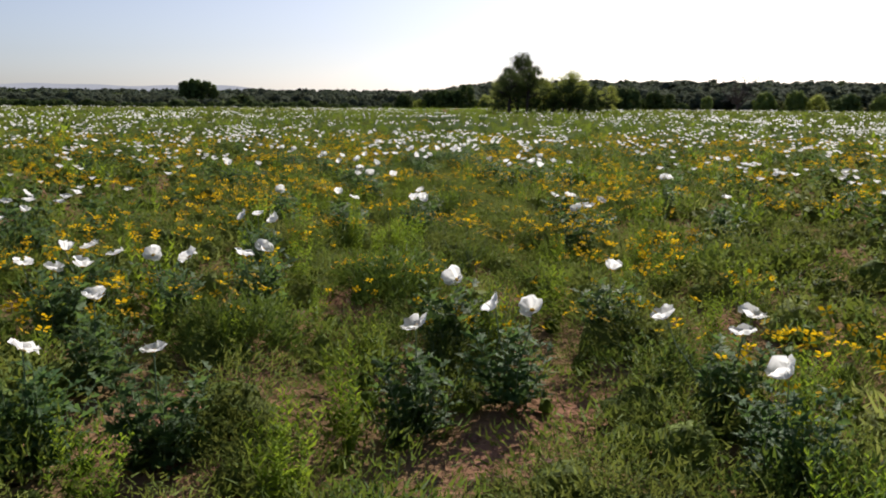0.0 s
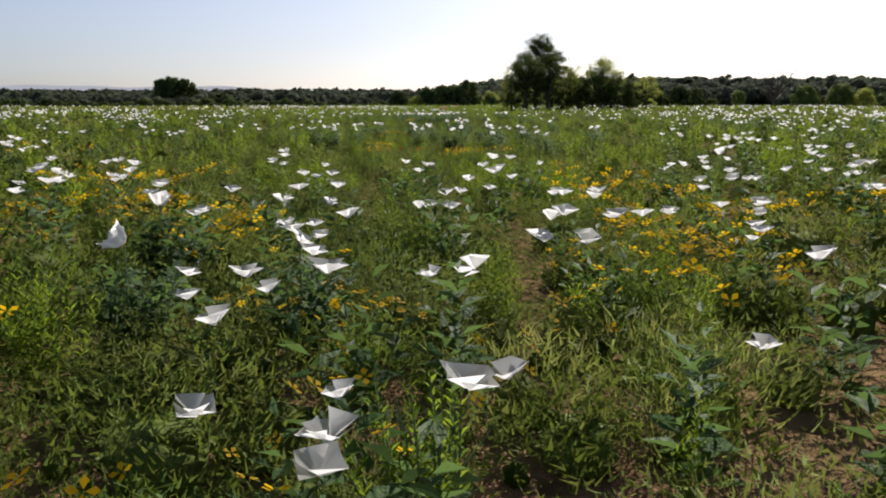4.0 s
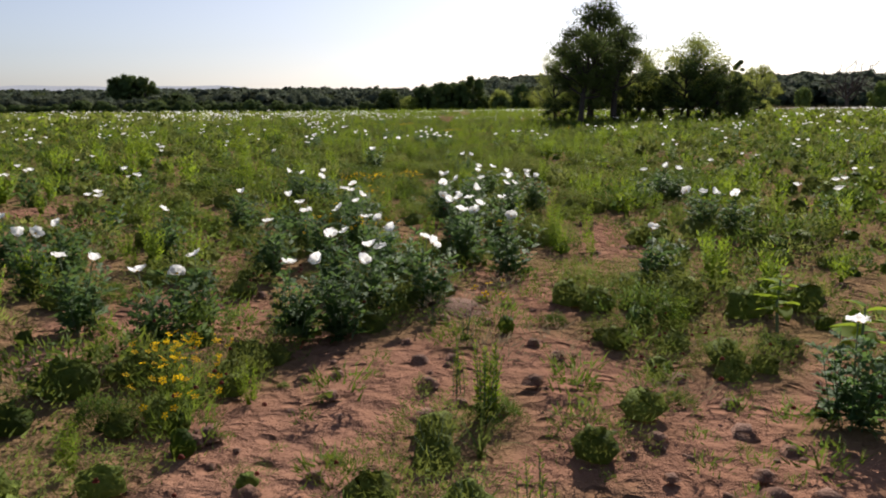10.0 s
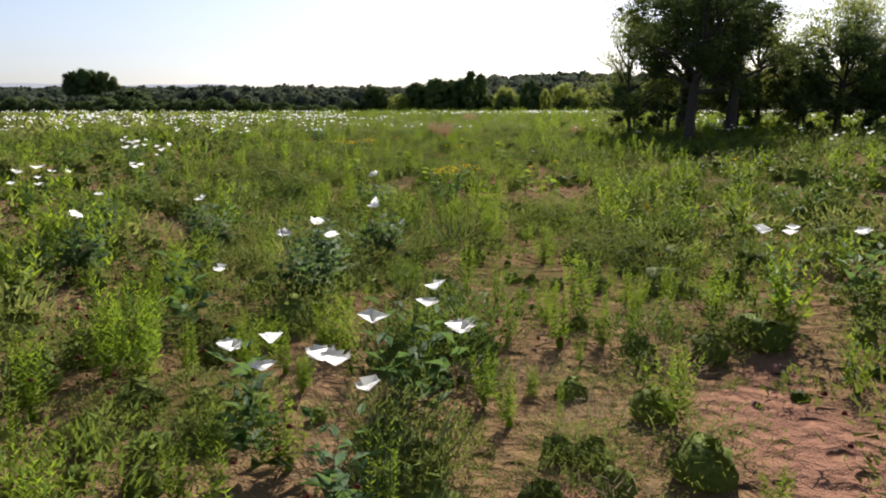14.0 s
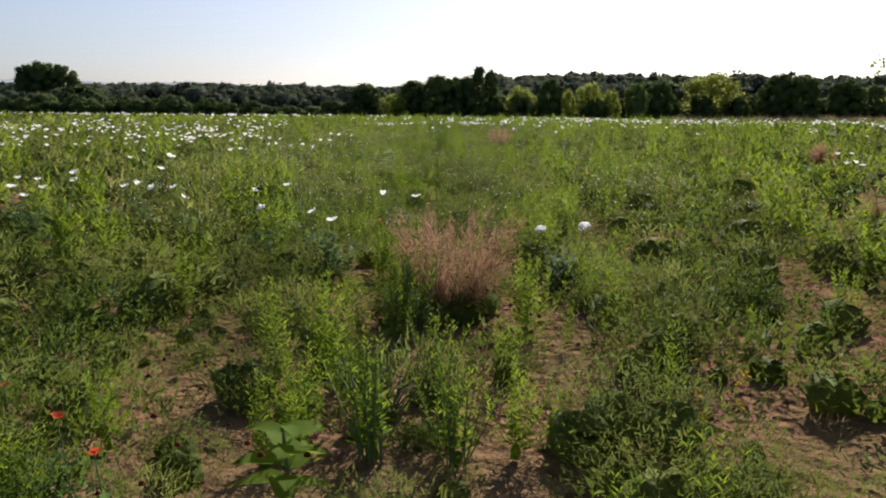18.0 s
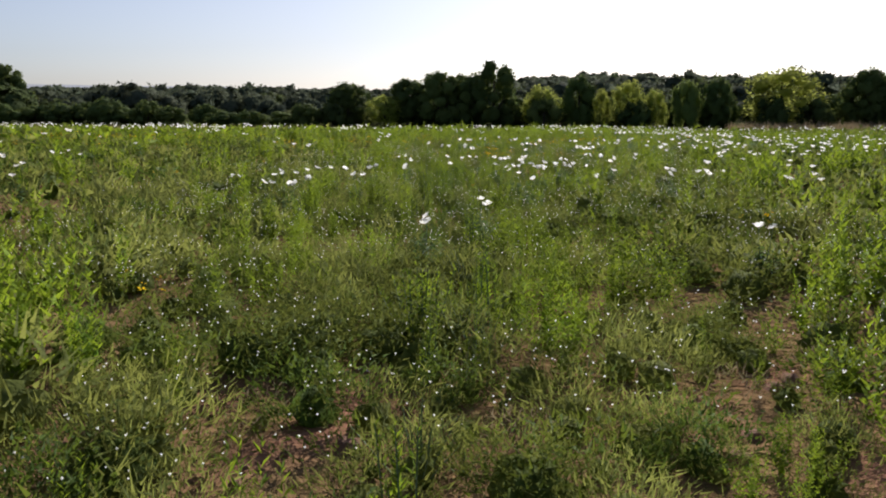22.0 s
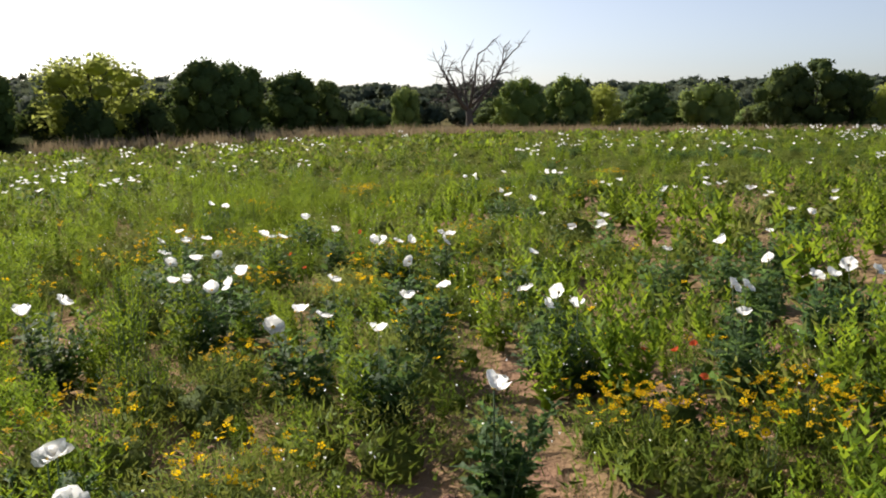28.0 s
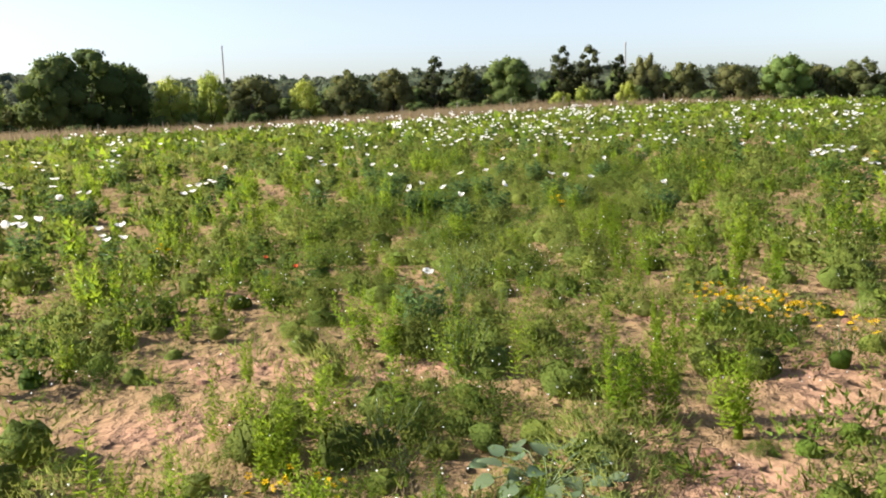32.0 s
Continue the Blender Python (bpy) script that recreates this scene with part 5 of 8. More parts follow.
poppy(-1.77, 118.01, (0.00, 0.00))
poppy(-1.61, 115.80, (0.00, 0.00))
poppy(-1.10, 115.63, (0.00, 0.00))
poppy(-0.84, 115.06, (0.00, 0.00))
poppy(-0.35, 117.02, (-0.19, 0.07), (0.19, -0.07))
poppy(1.11, 114.70, (-0.19, -0.07), (0.19, 0.07))
poppy(-4.86, 117.51, (0.00, 0.00))
poppy(-4.29, 116.65, (0.00, 0.00))
poppy(-4.85, 123.16, (0.00, 0.00))
poppy(-3.52, 129.42, (0.00, 0.00))
poppy(-2.85, 129.36, (-0.12, 0.04), (0.12, -0.04))
poppy(-4.37, 129.92, (-0.03, 0.05), (-0.29, 0.21), (0.32, -0.27))
poppy(-3.15, 126.82, (-0.12, -0.06), (0.12, 0.06))
poppy(-3.79, 127.26, (0.04, 0.11), (-0.04, -0.11))
poppy(-2.71, 126.47, (0.00, 0.00))
poppy(-5.10, 129.58, (0.00, 0.00))
poppy(-3.06, 133.06, (-0.14, 0.13), (0.14, -0.13))
poppy(-2.50, 132.55, (0.00, 0.00))
poppy(-0.18, 139.77, (0.01, 0.07), (-0.01, -0.07))
poppy(0.48, 141.19, (0.00, 0.00))
poppy(2.94, 139.60, (-0.06, 0.02), (0.06, -0.01))
poppy(-0.17, 140.21, (0.00, 0.00))
poppy(0.43, 141.70, (0.00, 0.00))
poppy(-2.43, 143.63, (-0.07, 0.06), (0.07, -0.06))
poppy(-2.06, 143.45, (-0.02, -0.03), (0.02, 0.03))
poppy(-3.07, 144.48, (0.06, -0.01), (-0.06, 0.01))
poppy(-2.44, 144.96, (-0.13, -0.14), (-0.02, -0.05), (0.14, 0.19))
poppy(-1.96, 144.23, (0.00, 0.00))
poppy(-2.42, 145.66, (0.20, 0.06), (-0.20, -0.06))
poppy(-1.89, 146.21, (-0.23, 0.03), (-0.01, -0.02), (0.24, -0.01))
poppy(-1.29, 144.88, (0.07, -0.00), (-0.07, 0.00))
poppy(-1.24, 146.34, (0.00, 0.00))
poppy(-1.17, 146.84, (0.00, 0.00))
poppy(-0.63, 146.39, (0.00, 0.00))
poppy(1.12, 145.93, (0.00, 0.00))
poppy(1.23, 145.40, (0.00, 0.00))
poppy(2.45, 147.01, (-0.17, -0.03), (0.17, 0.03))
poppy(1.34, 144.34, (0.00, 0.00))
poppy(2.34, 144.73, (0.00, 0.00))
poppy(2.88, 146.03, (0.00, 0.00))
poppy(3.91, 146.34, (-0.01, 0.17), (0.01, -0.17))
poppy(3.67, 145.47, (0.00, 0.00))
poppy(4.29, 145.44, (0.00, 0.00))
poppy(-0.65, 146.97, (0.00, 0.00))
poppy(-0.64, 148.42, (0.00, 0.00))
poppy(-0.82, 149.44, (-0.06, -0.08), (0.06, 0.08))
poppy(0.15, 147.52, (0.00, 0.00))
poppy(0.98, 147.40, (0.00, 0.00))
poppy(0.35, 149.53, (-0.23, 0.04), (0.23, -0.04))
poppy(0.74, 149.24, (-0.02, 0.18), (-0.32, -0.22), (0.34, 0.04))
poppy(1.62, 146.75, (0.12, -0.23), (-0.25, 0.06), (0.03, 0.13), (0.10, 0.04))
poppy(1.21, 146.86, (-0.06, -0.07), (0.06, 0.07))
poppy(1.80, 146.78, (0.00, 0.00))
poppy(2.23, 147.54, (0.20, -0.04), (-0.09, 0.15), (0.03, -0.01), (-0.15, -0.09))
poppy(1.71, 147.80, (0.24, 0.09), (-0.20, 0.15), (-0.05, -0.24))
poppy(1.58, 148.53, (0.00, -0.14), (-0.06, -0.12), (0.05, 0.26))
poppy(1.26, 148.83, (0.01, 0.03), (-0.09, -0.14), (0.08, 0.10))
poppy(1.72, 149.40, (-0.04, 0.00), (0.04, -0.00))
poppy(2.44, 148.75, (-0.04, 0.05), (0.04, -0.05))
poppy(3.22, 150.39, (-0.04, 0.00), (0.04, -0.00))
poppy(4.28, 150.46, (0.00, 0.00))
poppy(3.46, 149.50, (-0.10, 0.20), (0.09, -0.20))
poppy(3.50, 148.93, (0.00, 0.00))
poppy(4.01, 149.39, (0.00, 0.00))
poppy(3.27, 148.24, (0.00, 0.00))
poppy(0.12, 153.95, (-0.09, 0.22), (0.09, -0.22))
poppy(0.69, 153.20, (-0.10, 0.21), (0.10, -0.21))
poppy(0.65, 154.66, (0.00, 0.00))
poppy(0.73, 152.68, (0.00, 0.00))
poppy(2.06, 152.42, (0.00, 0.00))
poppy(2.53, 155.62, (-0.10, 0.17), (-0.02, -0.06), (0.12, -0.11))
poppy(2.23, 155.09, (0.00, 0.00))
poppy(-0.34, 155.79, (0.00, 0.00))
poppy(3.61, 154.07, (-0.04, 0.06), (0.04, -0.06))
poppy(3.67, 153.45, (-0.17, 0.08), (-0.09, -0.09), (0.26, 0.26), (0.01, -0.25))
poppy(3.62, 152.89, (0.08, 0.07), (-0.08, -0.07))
poppy(5.13, 156.35, (0.00, 0.00))
poppy(1.43, 160.20, (-0.08, -0.02), (0.08, 0.02))
poppy(2.04, 161.17, (0.00, 0.00))
poppy(2.28, 158.63, (-0.06, 0.06), (0.06, -0.06))
poppy(2.47, 159.17, (0.00, 0.00))
poppy(3.15, 158.67, (0.00, 0.00))
poppy(2.96, 160.50, (0.00, 0.00))
poppy(6.55, 160.62, (0.00, 0.00))
poppy(6.22, 159.61, (0.00, 0.00))
poppy(5.15, 158.45, (0.00, 0.00))
poppy(5.83, 158.70, (-0.18, -0.05), (0.18, 0.05))
poppy(6.58, 157.87, (-0.12, 0.17), (0.12, -0.17))
poppy(5.07, 156.79, (-0.09, 0.05), (0.09, -0.05))
poppy(4.39, 156.07, (-0.08, 0.18), (0.08, -0.18))
poppy(4.10, 158.01, (0.05, -0.14), (-0.05, 0.14))
poppy(0.89, 158.19, (-0.05, -0.13), (0.05, 0.13))
poppy(0.62, 158.64, (0.00, 0.00))
poppy(6.27, 170.31, (-0.11, 0.06), (0.11, -0.06))
poppy(8.07, 169.77, (0.00, 0.00))
poppy(9.05, 167.62, (0.00, 0.00))
poppy(6.54, 170.67, (-0.02, 0.00), (0.02, -0.00))
poppy(8.52, 171.51, (-0.24, -0.03), (0.12, 0.12), (0.11, -0.09))
poppy(8.55, 170.89, (0.00, 0.00))
poppy(7.75, 173.15, (0.16, 0.05), (-0.16, -0.05))
poppy(8.84, 172.95, (-0.07, 0.24), (-0.02, 0.15), (-0.06, -0.22), (0.15, -0.17))
poppy(9.59, 174.53, (0.00, 0.00))
poppy(9.41, 173.98, (-0.13, -0.00), (0.13, 0.00))
poppy(9.79, 173.99, (0.00, 0.00))
poppy(9.28, 173.00, (0.00, 0.00))
poppy(9.48, 172.19, (0.00, 0.00))
poppy(10.45, 172.26, (0.00, 0.00))
poppy(9.52, 171.33, (0.21, 0.01), (-0.21, -0.01))
poppy(9.86, 170.59, (0.08, 0.19), (-0.23, -0.16), (0.15, -0.03))
poppy(9.67, 170.23, (0.00, 0.00))
poppy(11.39, 171.62, (0.00, 0.00))
poppy(12.13, 170.68, (0.00, 0.00))
poppy(12.77, 170.40, (0.00, 0.00))
poppy(10.02, 169.31, (0.00, 0.00))
poppy(10.84, 169.61, (-0.02, 0.04), (0.02, -0.04))
poppy(12.06, 169.78, (0.00, 0.00))
poppy(13.76, 170.26, (0.00, 0.00))
poppy(11.52, 169.23, (-0.05, 0.04), (0.05, -0.04))
poppy(12.02, 169.07, (0.05, 0.11), (-0.05, -0.11))
poppy(15.59, 170.34, (0.00, 0.00))
poppy(10.23, 175.13, (-0.17, 0.17), (-0.03, -0.07), (0.20, -0.10))
poppy(10.66, 175.83, (0.00, 0.00))
poppy(12.88, 178.08, (-0.04, -0.23), (0.04, 0.23))
poppy(12.28, 175.51, (0.00, 0.00))
poppy(10.93, 174.56, (0.03, 0.18), (-0.04, -0.04), (0.01, -0.14))
poppy(11.52, 174.23, (0.00, 0.00))
poppy(11.27, 173.19, (-0.14, 0.12), (-0.01, 0.09), (0.04, -0.06), (0.10, -0.15))
poppy(11.85, 172.95, (0.12, 0.14), (0.13, 0.04), (-0.25, -0.18))
poppy(16.33, 175.13, (0.00, 0.00))
poppy(15.98, 174.46, (0.00, 0.00))
poppy(16.86, 175.65, (0.00, 0.00))
poppy(21.49, 178.66, (0.00, 0.00))
poppy(19.44, 178.00, (0.00, 0.00))
poppy(21.49, 177.29, (-0.11, 0.13), (0.08, 0.02), (0.02, -0.15))
poppy(19.69, 178.47, (0.00, 0.00))
poppy(21.79, 177.68, (0.00, 0.00))
poppy(20.12, 178.48, (0.00, 0.00))
poppy(22.96, 177.81, (0.00, 0.00))
poppy(26.84, 180.45, (0.00, 0.00))
poppy(31.84, 184.72, (-0.05, 0.19), (-0.23, -0.05), (0.28, -0.14))
poppy(34.73, 184.77, (0.00, 0.00))
poppy(35.43, 184.50, (-0.02, -0.09), (0.02, 0.09))
poppy(37.37, 179.08, (0.00, 0.00))
poppy(36.99, 176.31, (0.00, 0.00))
poppy(37.17, 175.50, (0.00, 0.00))
poppy(38.06, 172.53, (0.00, 0.00))
poppy(35.77, 174.51, (0.00, 0.00))
poppy(34.65, 180.57, (0.00, 0.00))
poppy(38.77, 182.12, (0.00, 0.00))
poppy(34.70, 177.91, (0.00, 0.00))
poppy(32.57, 177.81, (0.00, 0.00))
poppy(32.99, 176.33, (0.13, 0.18), (-0.13, -0.18))
poppy(31.61, 178.79, (0.00, 0.00))
poppy(32.76, 178.75, (0.00, 0.00))
poppy(32.93, 179.26, (0.00, 0.00))
poppy(33.36, 178.98, (0.00, 0.00))
poppy(31.48, 175.56, (0.00, 0.00))
poppy(36.64, 178.74, (0.00, 0.00))
poppy(34.89, 177.36, (0.00, 0.00))
poppy(33.68, 176.54, (0.00, 0.00))
poppy(40.19, 178.73, (0.00, 0.00))
poppy(35.05, 179.17, (0.00, 0.00))

# far and mid poppies: foliage and blooms in drifts
def zone(x, y, cx, cy, rx, ry):
    return np.exp(-((x - cx) / rx) ** 2 - ((y - cy) / ry) ** 2)


def drift(x, y):
    """How thickly the white poppies stand."""
    patch = smooth01((wave(x, y, 9, 51) + 0.55) / 0.8)
    d = 0.72 * smooth01((46 - y) / 14) + (0.03 + 0.16 * smooth01((wave(x, y, 13, 52) - 0.35) / 0.3)) * (1 - 0.85 * smooth01((x - 12) / 10) * smooth01((y - 150) / 15))
    for cx, cy, rx, ry, k in ((-13, 131, 9, 12, 0.9), (10, 156, 9, 7, 1.0), (14, 188, 7, 6, 0.5), (10, 178, 3, 4, 0.8), (24, 204, 16, 6, 0.3), (50, 170, 15, 11, 0.8), (78, 165, 18, 14, 0.22),
                              (-30, 195, 40, 18, 0.22), (-20, 60, 14, 25, 0.4), (18, 55, 10, 30, 0.4), (13, 164, 8, 8, 0.5)):
        d = d + k * zone(x, y, cx, cy, rx, ry)
    return np.clip(d * (0.25 + 0.75 * patch), 0, 1)


def poppy_keep(x, y):
    d = lane_distance(x, y)
    open_lane = ((y > 21) & (y < 34)) | ((y > 84) & (y < 92)) | (y < 1)
    return ((d > 4.2) | open_lane) * (d < 90) * drift(x, y) * (in_field(x, y) > 0.5) * (1 - bare_mask(x, y)) * 0.88


x, y, r = scatter(-80, 110, -6, 216, 0.95, poppy_keep, 104)
z = soil_z(x, y)
m = lane_distance(x, y) < 22
stuff("poppy_foliage", spread(POPPY_MID, r.integers(0, 3, m.sum()), x[m], y[m], z[m], r.uniform(0, 6.28, m.sum()), r.uniform(0.8, 1.2, m.sum()) * np.interp(y[m], (110, 118, 154, 162), (1.0, 0.7, 0.7, 1.0)), True), LEAF_POPPY, "blue-green leaves of massed white poppies", "wildflowers")
n = r.integers(1, 6, len(x))
fx2, fy2 = np.repeat(x, n), np.repeat(y, n)
fx2 = fx2 + r.normal(0, 0.16, len(fx2))
fy2 = fy2 + r.normal(0, 0.16, len(fy2))
fz2 = ground_z(fx2, fy2) + r.uniform(0.45, 0.66, len(fx2))
far_off2 = lane_distance(fx2, fy2) > 18
stuff("distant_poppy_blooms", spread(FLOWER_FAR, r.integers(0, 3, far_off2.sum()), fx2[far_off2], fy2[far_off2], fz2[far_off2], r.uniform(0, 6.28, far_off2.sum()), r.uniform(0.8, 1.3, far_off2.sum())), PETAL, "white poppy blooms speckling the distant field", "wildflowers")
fx2, fy2, fz2 = fx2[~far_off2], fy2[~far_off2], fz2[~far_off2]
stuff("poppy_blooms", spread(FLOWER_MID, r.integers(0, 4, len(fx2)), fx2, fy2, fz2, r.uniform(0, 6.28, len(fx2)), r.uniform(0.8, 1.25, len(fx2))), PETAL, "white poppy blooms scattered over the far field", "wildflowers")

# ---------------------------------------------------------------- yellow daisies
DAISY_HEADS = []


def daisy_thing(k):
    r = proto_rng(130 + k)
    t = thing("yellow_daisy_bush", "bushy clump of yellow daisies with fine green leaves", "wildflower", "yellow daisy clumps")
    part("stem", DAISIES[k % 3][0], STEM, t)
    part("foliage", soft_mesh("foliage", DAISIES[k % 3][1], LEAF_DAISY), None, t)
    heads = [fast_mesh("flower_head", *ray_flower(r, 0.020, 8), PETAL_YELLOW) for q in range(3)]
    more = []
    for q in range(24):
        a, d = r.uniform(0, 6.28), math.sqrt(r.uniform(0, 1)) * 0.25
        M = pose(math.cos(a) * d, math.sin(a) * d, 0.36 - 0.9 * d * d + r.uniform(-0.02, 0.06), r.normal(0, 25), r.normal(0, 25), 0)
        if q >= 6:
            more.append(turned(ray_flower(r, 0.019, 5), M))
            continue
        h = part("flower_head", heads[q % 3], None, t)
        h.matrix_basis = M
    DAISY_HEADS.append(join(*more))
    tagged(part("bloom", DAISY_HEADS[-1], PETAL_YELLOW, t), kind="stuff")
    return t


DAISY_THINGS = [daisy_thing(k) for k in range(3)]
daisy_count = 0
DAISY_REST = []


def daisies(*places):
    """Daisy clumps at (x, y[, size])."""
    global daisy_count
    for p in places:
        px, py, s = (*p, 1.0)[:3]
        M = pose(px, py, float(soil_z(px, py)), 0, 0, (daisy_count * 77) % 360) @ Matrix.Scale(s, 4)
        if daisy_count % 4 and daisy_count > 30:
            DAISY_REST.append((px, py, s))
        elif daisy_count < 3:
            DAISY_THINGS[daisy_count].matrix_basis = M
        else:
            copy_thing(DAISY_THINGS[daisy_count % 3], M)
        daisy_count += 1


daisies(
    (-0.50, 6.74), (-0.16, 6.51), (-0.74, 6.73), (0.45, 8.25), (-2.90, 6.00),
    (0.24, 9.02), (1.23, 7.05), (1.62, 6.81), (2.63, 10.07), (2.35, 6.16),
    (-2.56, 6.01), (-3.31, 12.81), (-2.52, 11.73), (-1.93, 10.73), (-2.60, 11.18),
    (-2.01, 13.56), (-2.15, 12.84), (-1.05, 10.74), (-0.76, 10.74), (-2.56, 13.82),
    (-0.58, 10.64), (-0.40, 12.47), (0.05, 12.89), (0.27, 12.48), (0.71, 12.90),
    (0.98, 12.50), (0.38, 10.98), (0.13, 9.89), (-0.09, 9.81), (0.25, 9.39))
daisies(
    (1.71, 10.58), (1.68, 9.98), (1.80, 9.77), (1.48, 10.21), (1.12, 9.51),
    (-1.49, 9.16), (-1.22, 9.21), (-1.08, 9.27), (-1.84, 13.31), (1.68, 13.40),
    (3.06, 15.32), (0.75, 10.20), (-2.33, 10.42), (-1.82, 10.09), (-0.33, 9.49),
    (0.87, 9.24), (-0.75, 16.43), (-0.95, 16.54), (-0.20, 15.63), (-0.67, 15.36),
    (-0.39, 15.02), (-0.21, 15.02), (-1.04, 15.12), (-0.94, 15.42), (-1.42, 15.01),
    (-1.45, 14.82), (-1.31, 14.96), (-0.91, 14.78), (0.70, 17.34), (0.83, 17.19))
daisies(
    (0.28, 17.05), (1.34, 15.96), (1.39, 15.80), (0.97, 15.72), (0.44, 15.87),
    (0.16, 15.71), (-1.55, 19.44), (-2.22, 20.43), (-2.25, 19.74), (-2.51, 20.07),
    (2.57, 17.20), (2.64, 17.06), (1.36, 15.37), (1.15, 15.31), (-0.79, 15.30),
    (-2.52, 23.07), (-2.20, 22.89), (-1.96, 22.89), (-2.38, 22.58), (-1.37, 23.25),
    (-1.13, 22.73), (-1.17, 24.15), (-0.88, 23.90), (-0.66, 24.15), (-0.29, 23.67),
    (-0.12, 23.25), (-0.82, 21.13), (-0.83, 21.45), (-0.48, 20.99), (-1.22, 21.45))
daisies(
    (1.65, 23.07), (1.44, 21.93), (1.71, 22.05), (1.81, 21.83), (1.08, 22.73),
    (1.11, 21.83), (1.20, 21.54), (0.86, 21.36), (-0.93, 20.13), (-0.85, 20.16),
    (-0.91, 20.54), (-0.57, 20.81), (-1.31, 25.41), (-0.75, 27.29), (-0.24, 27.29),
    (0.63, 25.41), (0.12, 25.05), (1.14, 25.41), (0.34, 39.05), (0.50, 39.11),
    (0.62, 39.02), (0.31, 38.62), (0.25, 38.94), (1.00, 39.27), (1.21, 39.45),
    (0.62, 38.56), (-1.15, 39.78), (-1.00, 40.53), (-1.09, 39.27), (-1.32, 39.24))
daisies(
    (-1.37, 40.66), (-1.14, 41.46), (-2.78, 47.75), (-1.42, 47.74), (-1.59, 47.37),
    (-1.14, 47.94), (-1.41, 45.52), (-1.63, 64.52), (-1.50, 64.47), (-1.33, 63.74),
    (-1.46, 64.07), (-1.56, 69.21), (-1.38, 69.43), (-1.00, 69.33), (-0.75, 69.16),
    (-1.18, 72.96), (-1.22, 75.28), (-1.73, 75.31), (-0.66, 75.12), (-1.56, 74.98),
    (-0.66, 75.28), (0.72, 99.15), (0.25, 98.99), (0.41, 98.47), (0.21, 98.49),
    (0.10, 98.73), (0.46, 99.00), (0.65, 99.58), (-2.40, 107.91), (-1.92, 109.19))
daisies(
    (-1.99, 109.86), (-2.03, 108.89), (-2.74, 108.11), (-2.16, 107.71), (-0.95, 152.84),
    (-1.52, 153.99), (1.26, 153.67), (1.11, 157.11), (0.92, 156.89), (1.30, 156.91),
    (1.59, 157.26), (1.35, 154.43), (1.55, 154.25), (1.68, 154.38), (1.25, 154.18),
    (1.00, 154.15), (0.80, 154.22), (2.73, 154.15), (3.30, 154.84), (3.69, 154.80),
    (3.97, 154.91), (-0.04, 153.72), (1.57, 154.07), (2.22, 156.94), (2.30, 156.81),
    (1.95, 156.96), (1.51, 157.72), (1.64, 157.59), (8.95, 166.14), (8.68, 164.95))
daisies(
    (6.82, 159.09), (6.66, 159.15), (4.61, 160.45), (4.77, 164.64), (4.47, 164.78),
    (6.49, 167.83), (6.19, 167.41), (6.50, 167.56), (6.45, 167.38), (6.09, 167.58),
    (6.39, 167.23), (6.15, 167.91), (5.96, 167.68), (5.15, 167.67), (5.21, 167.65),
    (5.34, 167.53), (5.41, 167.42), (9.09, 168.40), (9.14, 168.17), (8.01, 171.09),
    (8.35, 172.03), (8.45, 171.99), (8.51, 171.78), (6.91, 171.73), (7.35, 171.80),
    (7.31, 171.41), (9.39, 169.08), (9.61, 168.92), (9.68, 168.82), (9.55, 168.68))
daisies(
    (9.39, 168.50), (9.19, 168.72), (8.96, 168.84), (9.11, 169.05), (8.97, 169.71),
    (9.02, 169.64), (8.99, 169.44), (8.87, 169.32), (8.74, 169.44), (7.36, 170.77),
    (7.10, 170.56), (7.37, 170.42), (10.25, 176.32), (10.09, 175.83), (10.32, 174.14),
    (10.45, 172.83), (10.61, 172.57), (10.02, 173.54), (10.87, 176.80), (11.06, 176.56),
    (11.32, 176.60), (11.60, 177.35), (12.24, 177.12), (11.29, 176.07), (11.36, 175.78),
    (11.64, 175.79), (12.17, 175.85), (12.04, 175.60), (11.91, 175.91), (12.12, 176.33))
daisies(
    (13.60, 174.49), (13.95, 174.21), (13.71, 173.97), (14.23, 174.19), (12.34, 174.00),
    (12.41, 173.84), (12.47, 173.67), (11.80, 173.86), (11.85, 173.74), (11.90, 173.62),
    (12.12, 174.09), (11.28, 173.66), (11.33, 173.44), (11.20, 177.19), (10.92, 176.69),
    (12.20, 178.57), (12.11, 177.90), (11.87, 176.99), (11.85, 176.38), (10.97, 175.94),
    (12.32, 173.59), (15.00, 179.51), (18.11, 180.37), (18.36, 180.15), (17.99, 180.50),
    (17.90, 180.15), (15.36, 180.36), (15.31, 180.04), (15.44, 180.58), (15.20, 180.12))
daisies(
    (16.46, 177.70), (16.06, 177.63), (14.37, 178.71), (14.41, 178.60), (18.78, 181.15),
    (18.89, 181.05), (19.00, 180.97), (19.13, 180.86), (19.11, 180.71), (18.97, 180.58),
    (18.84, 180.48), (18.76, 180.96), (18.86, 180.77), (18.73, 180.57), (24.82, 177.87),
    (19.98, 177.62), (19.92, 177.53), (19.47, 177.63), (22.26, 176.64), (22.23, 176.46),
    (22.54, 181.78), (22.93, 181.42), (22.05, 176.65), (25.86, 178.12), (25.95, 177.84),
    (25.72, 177.79), (26.08, 178.13), (25.52, 177.78), (25.48, 178.12), (30.77, 182.97))
daisies(
    (45.06, 187.26), (23.61, 181.87))


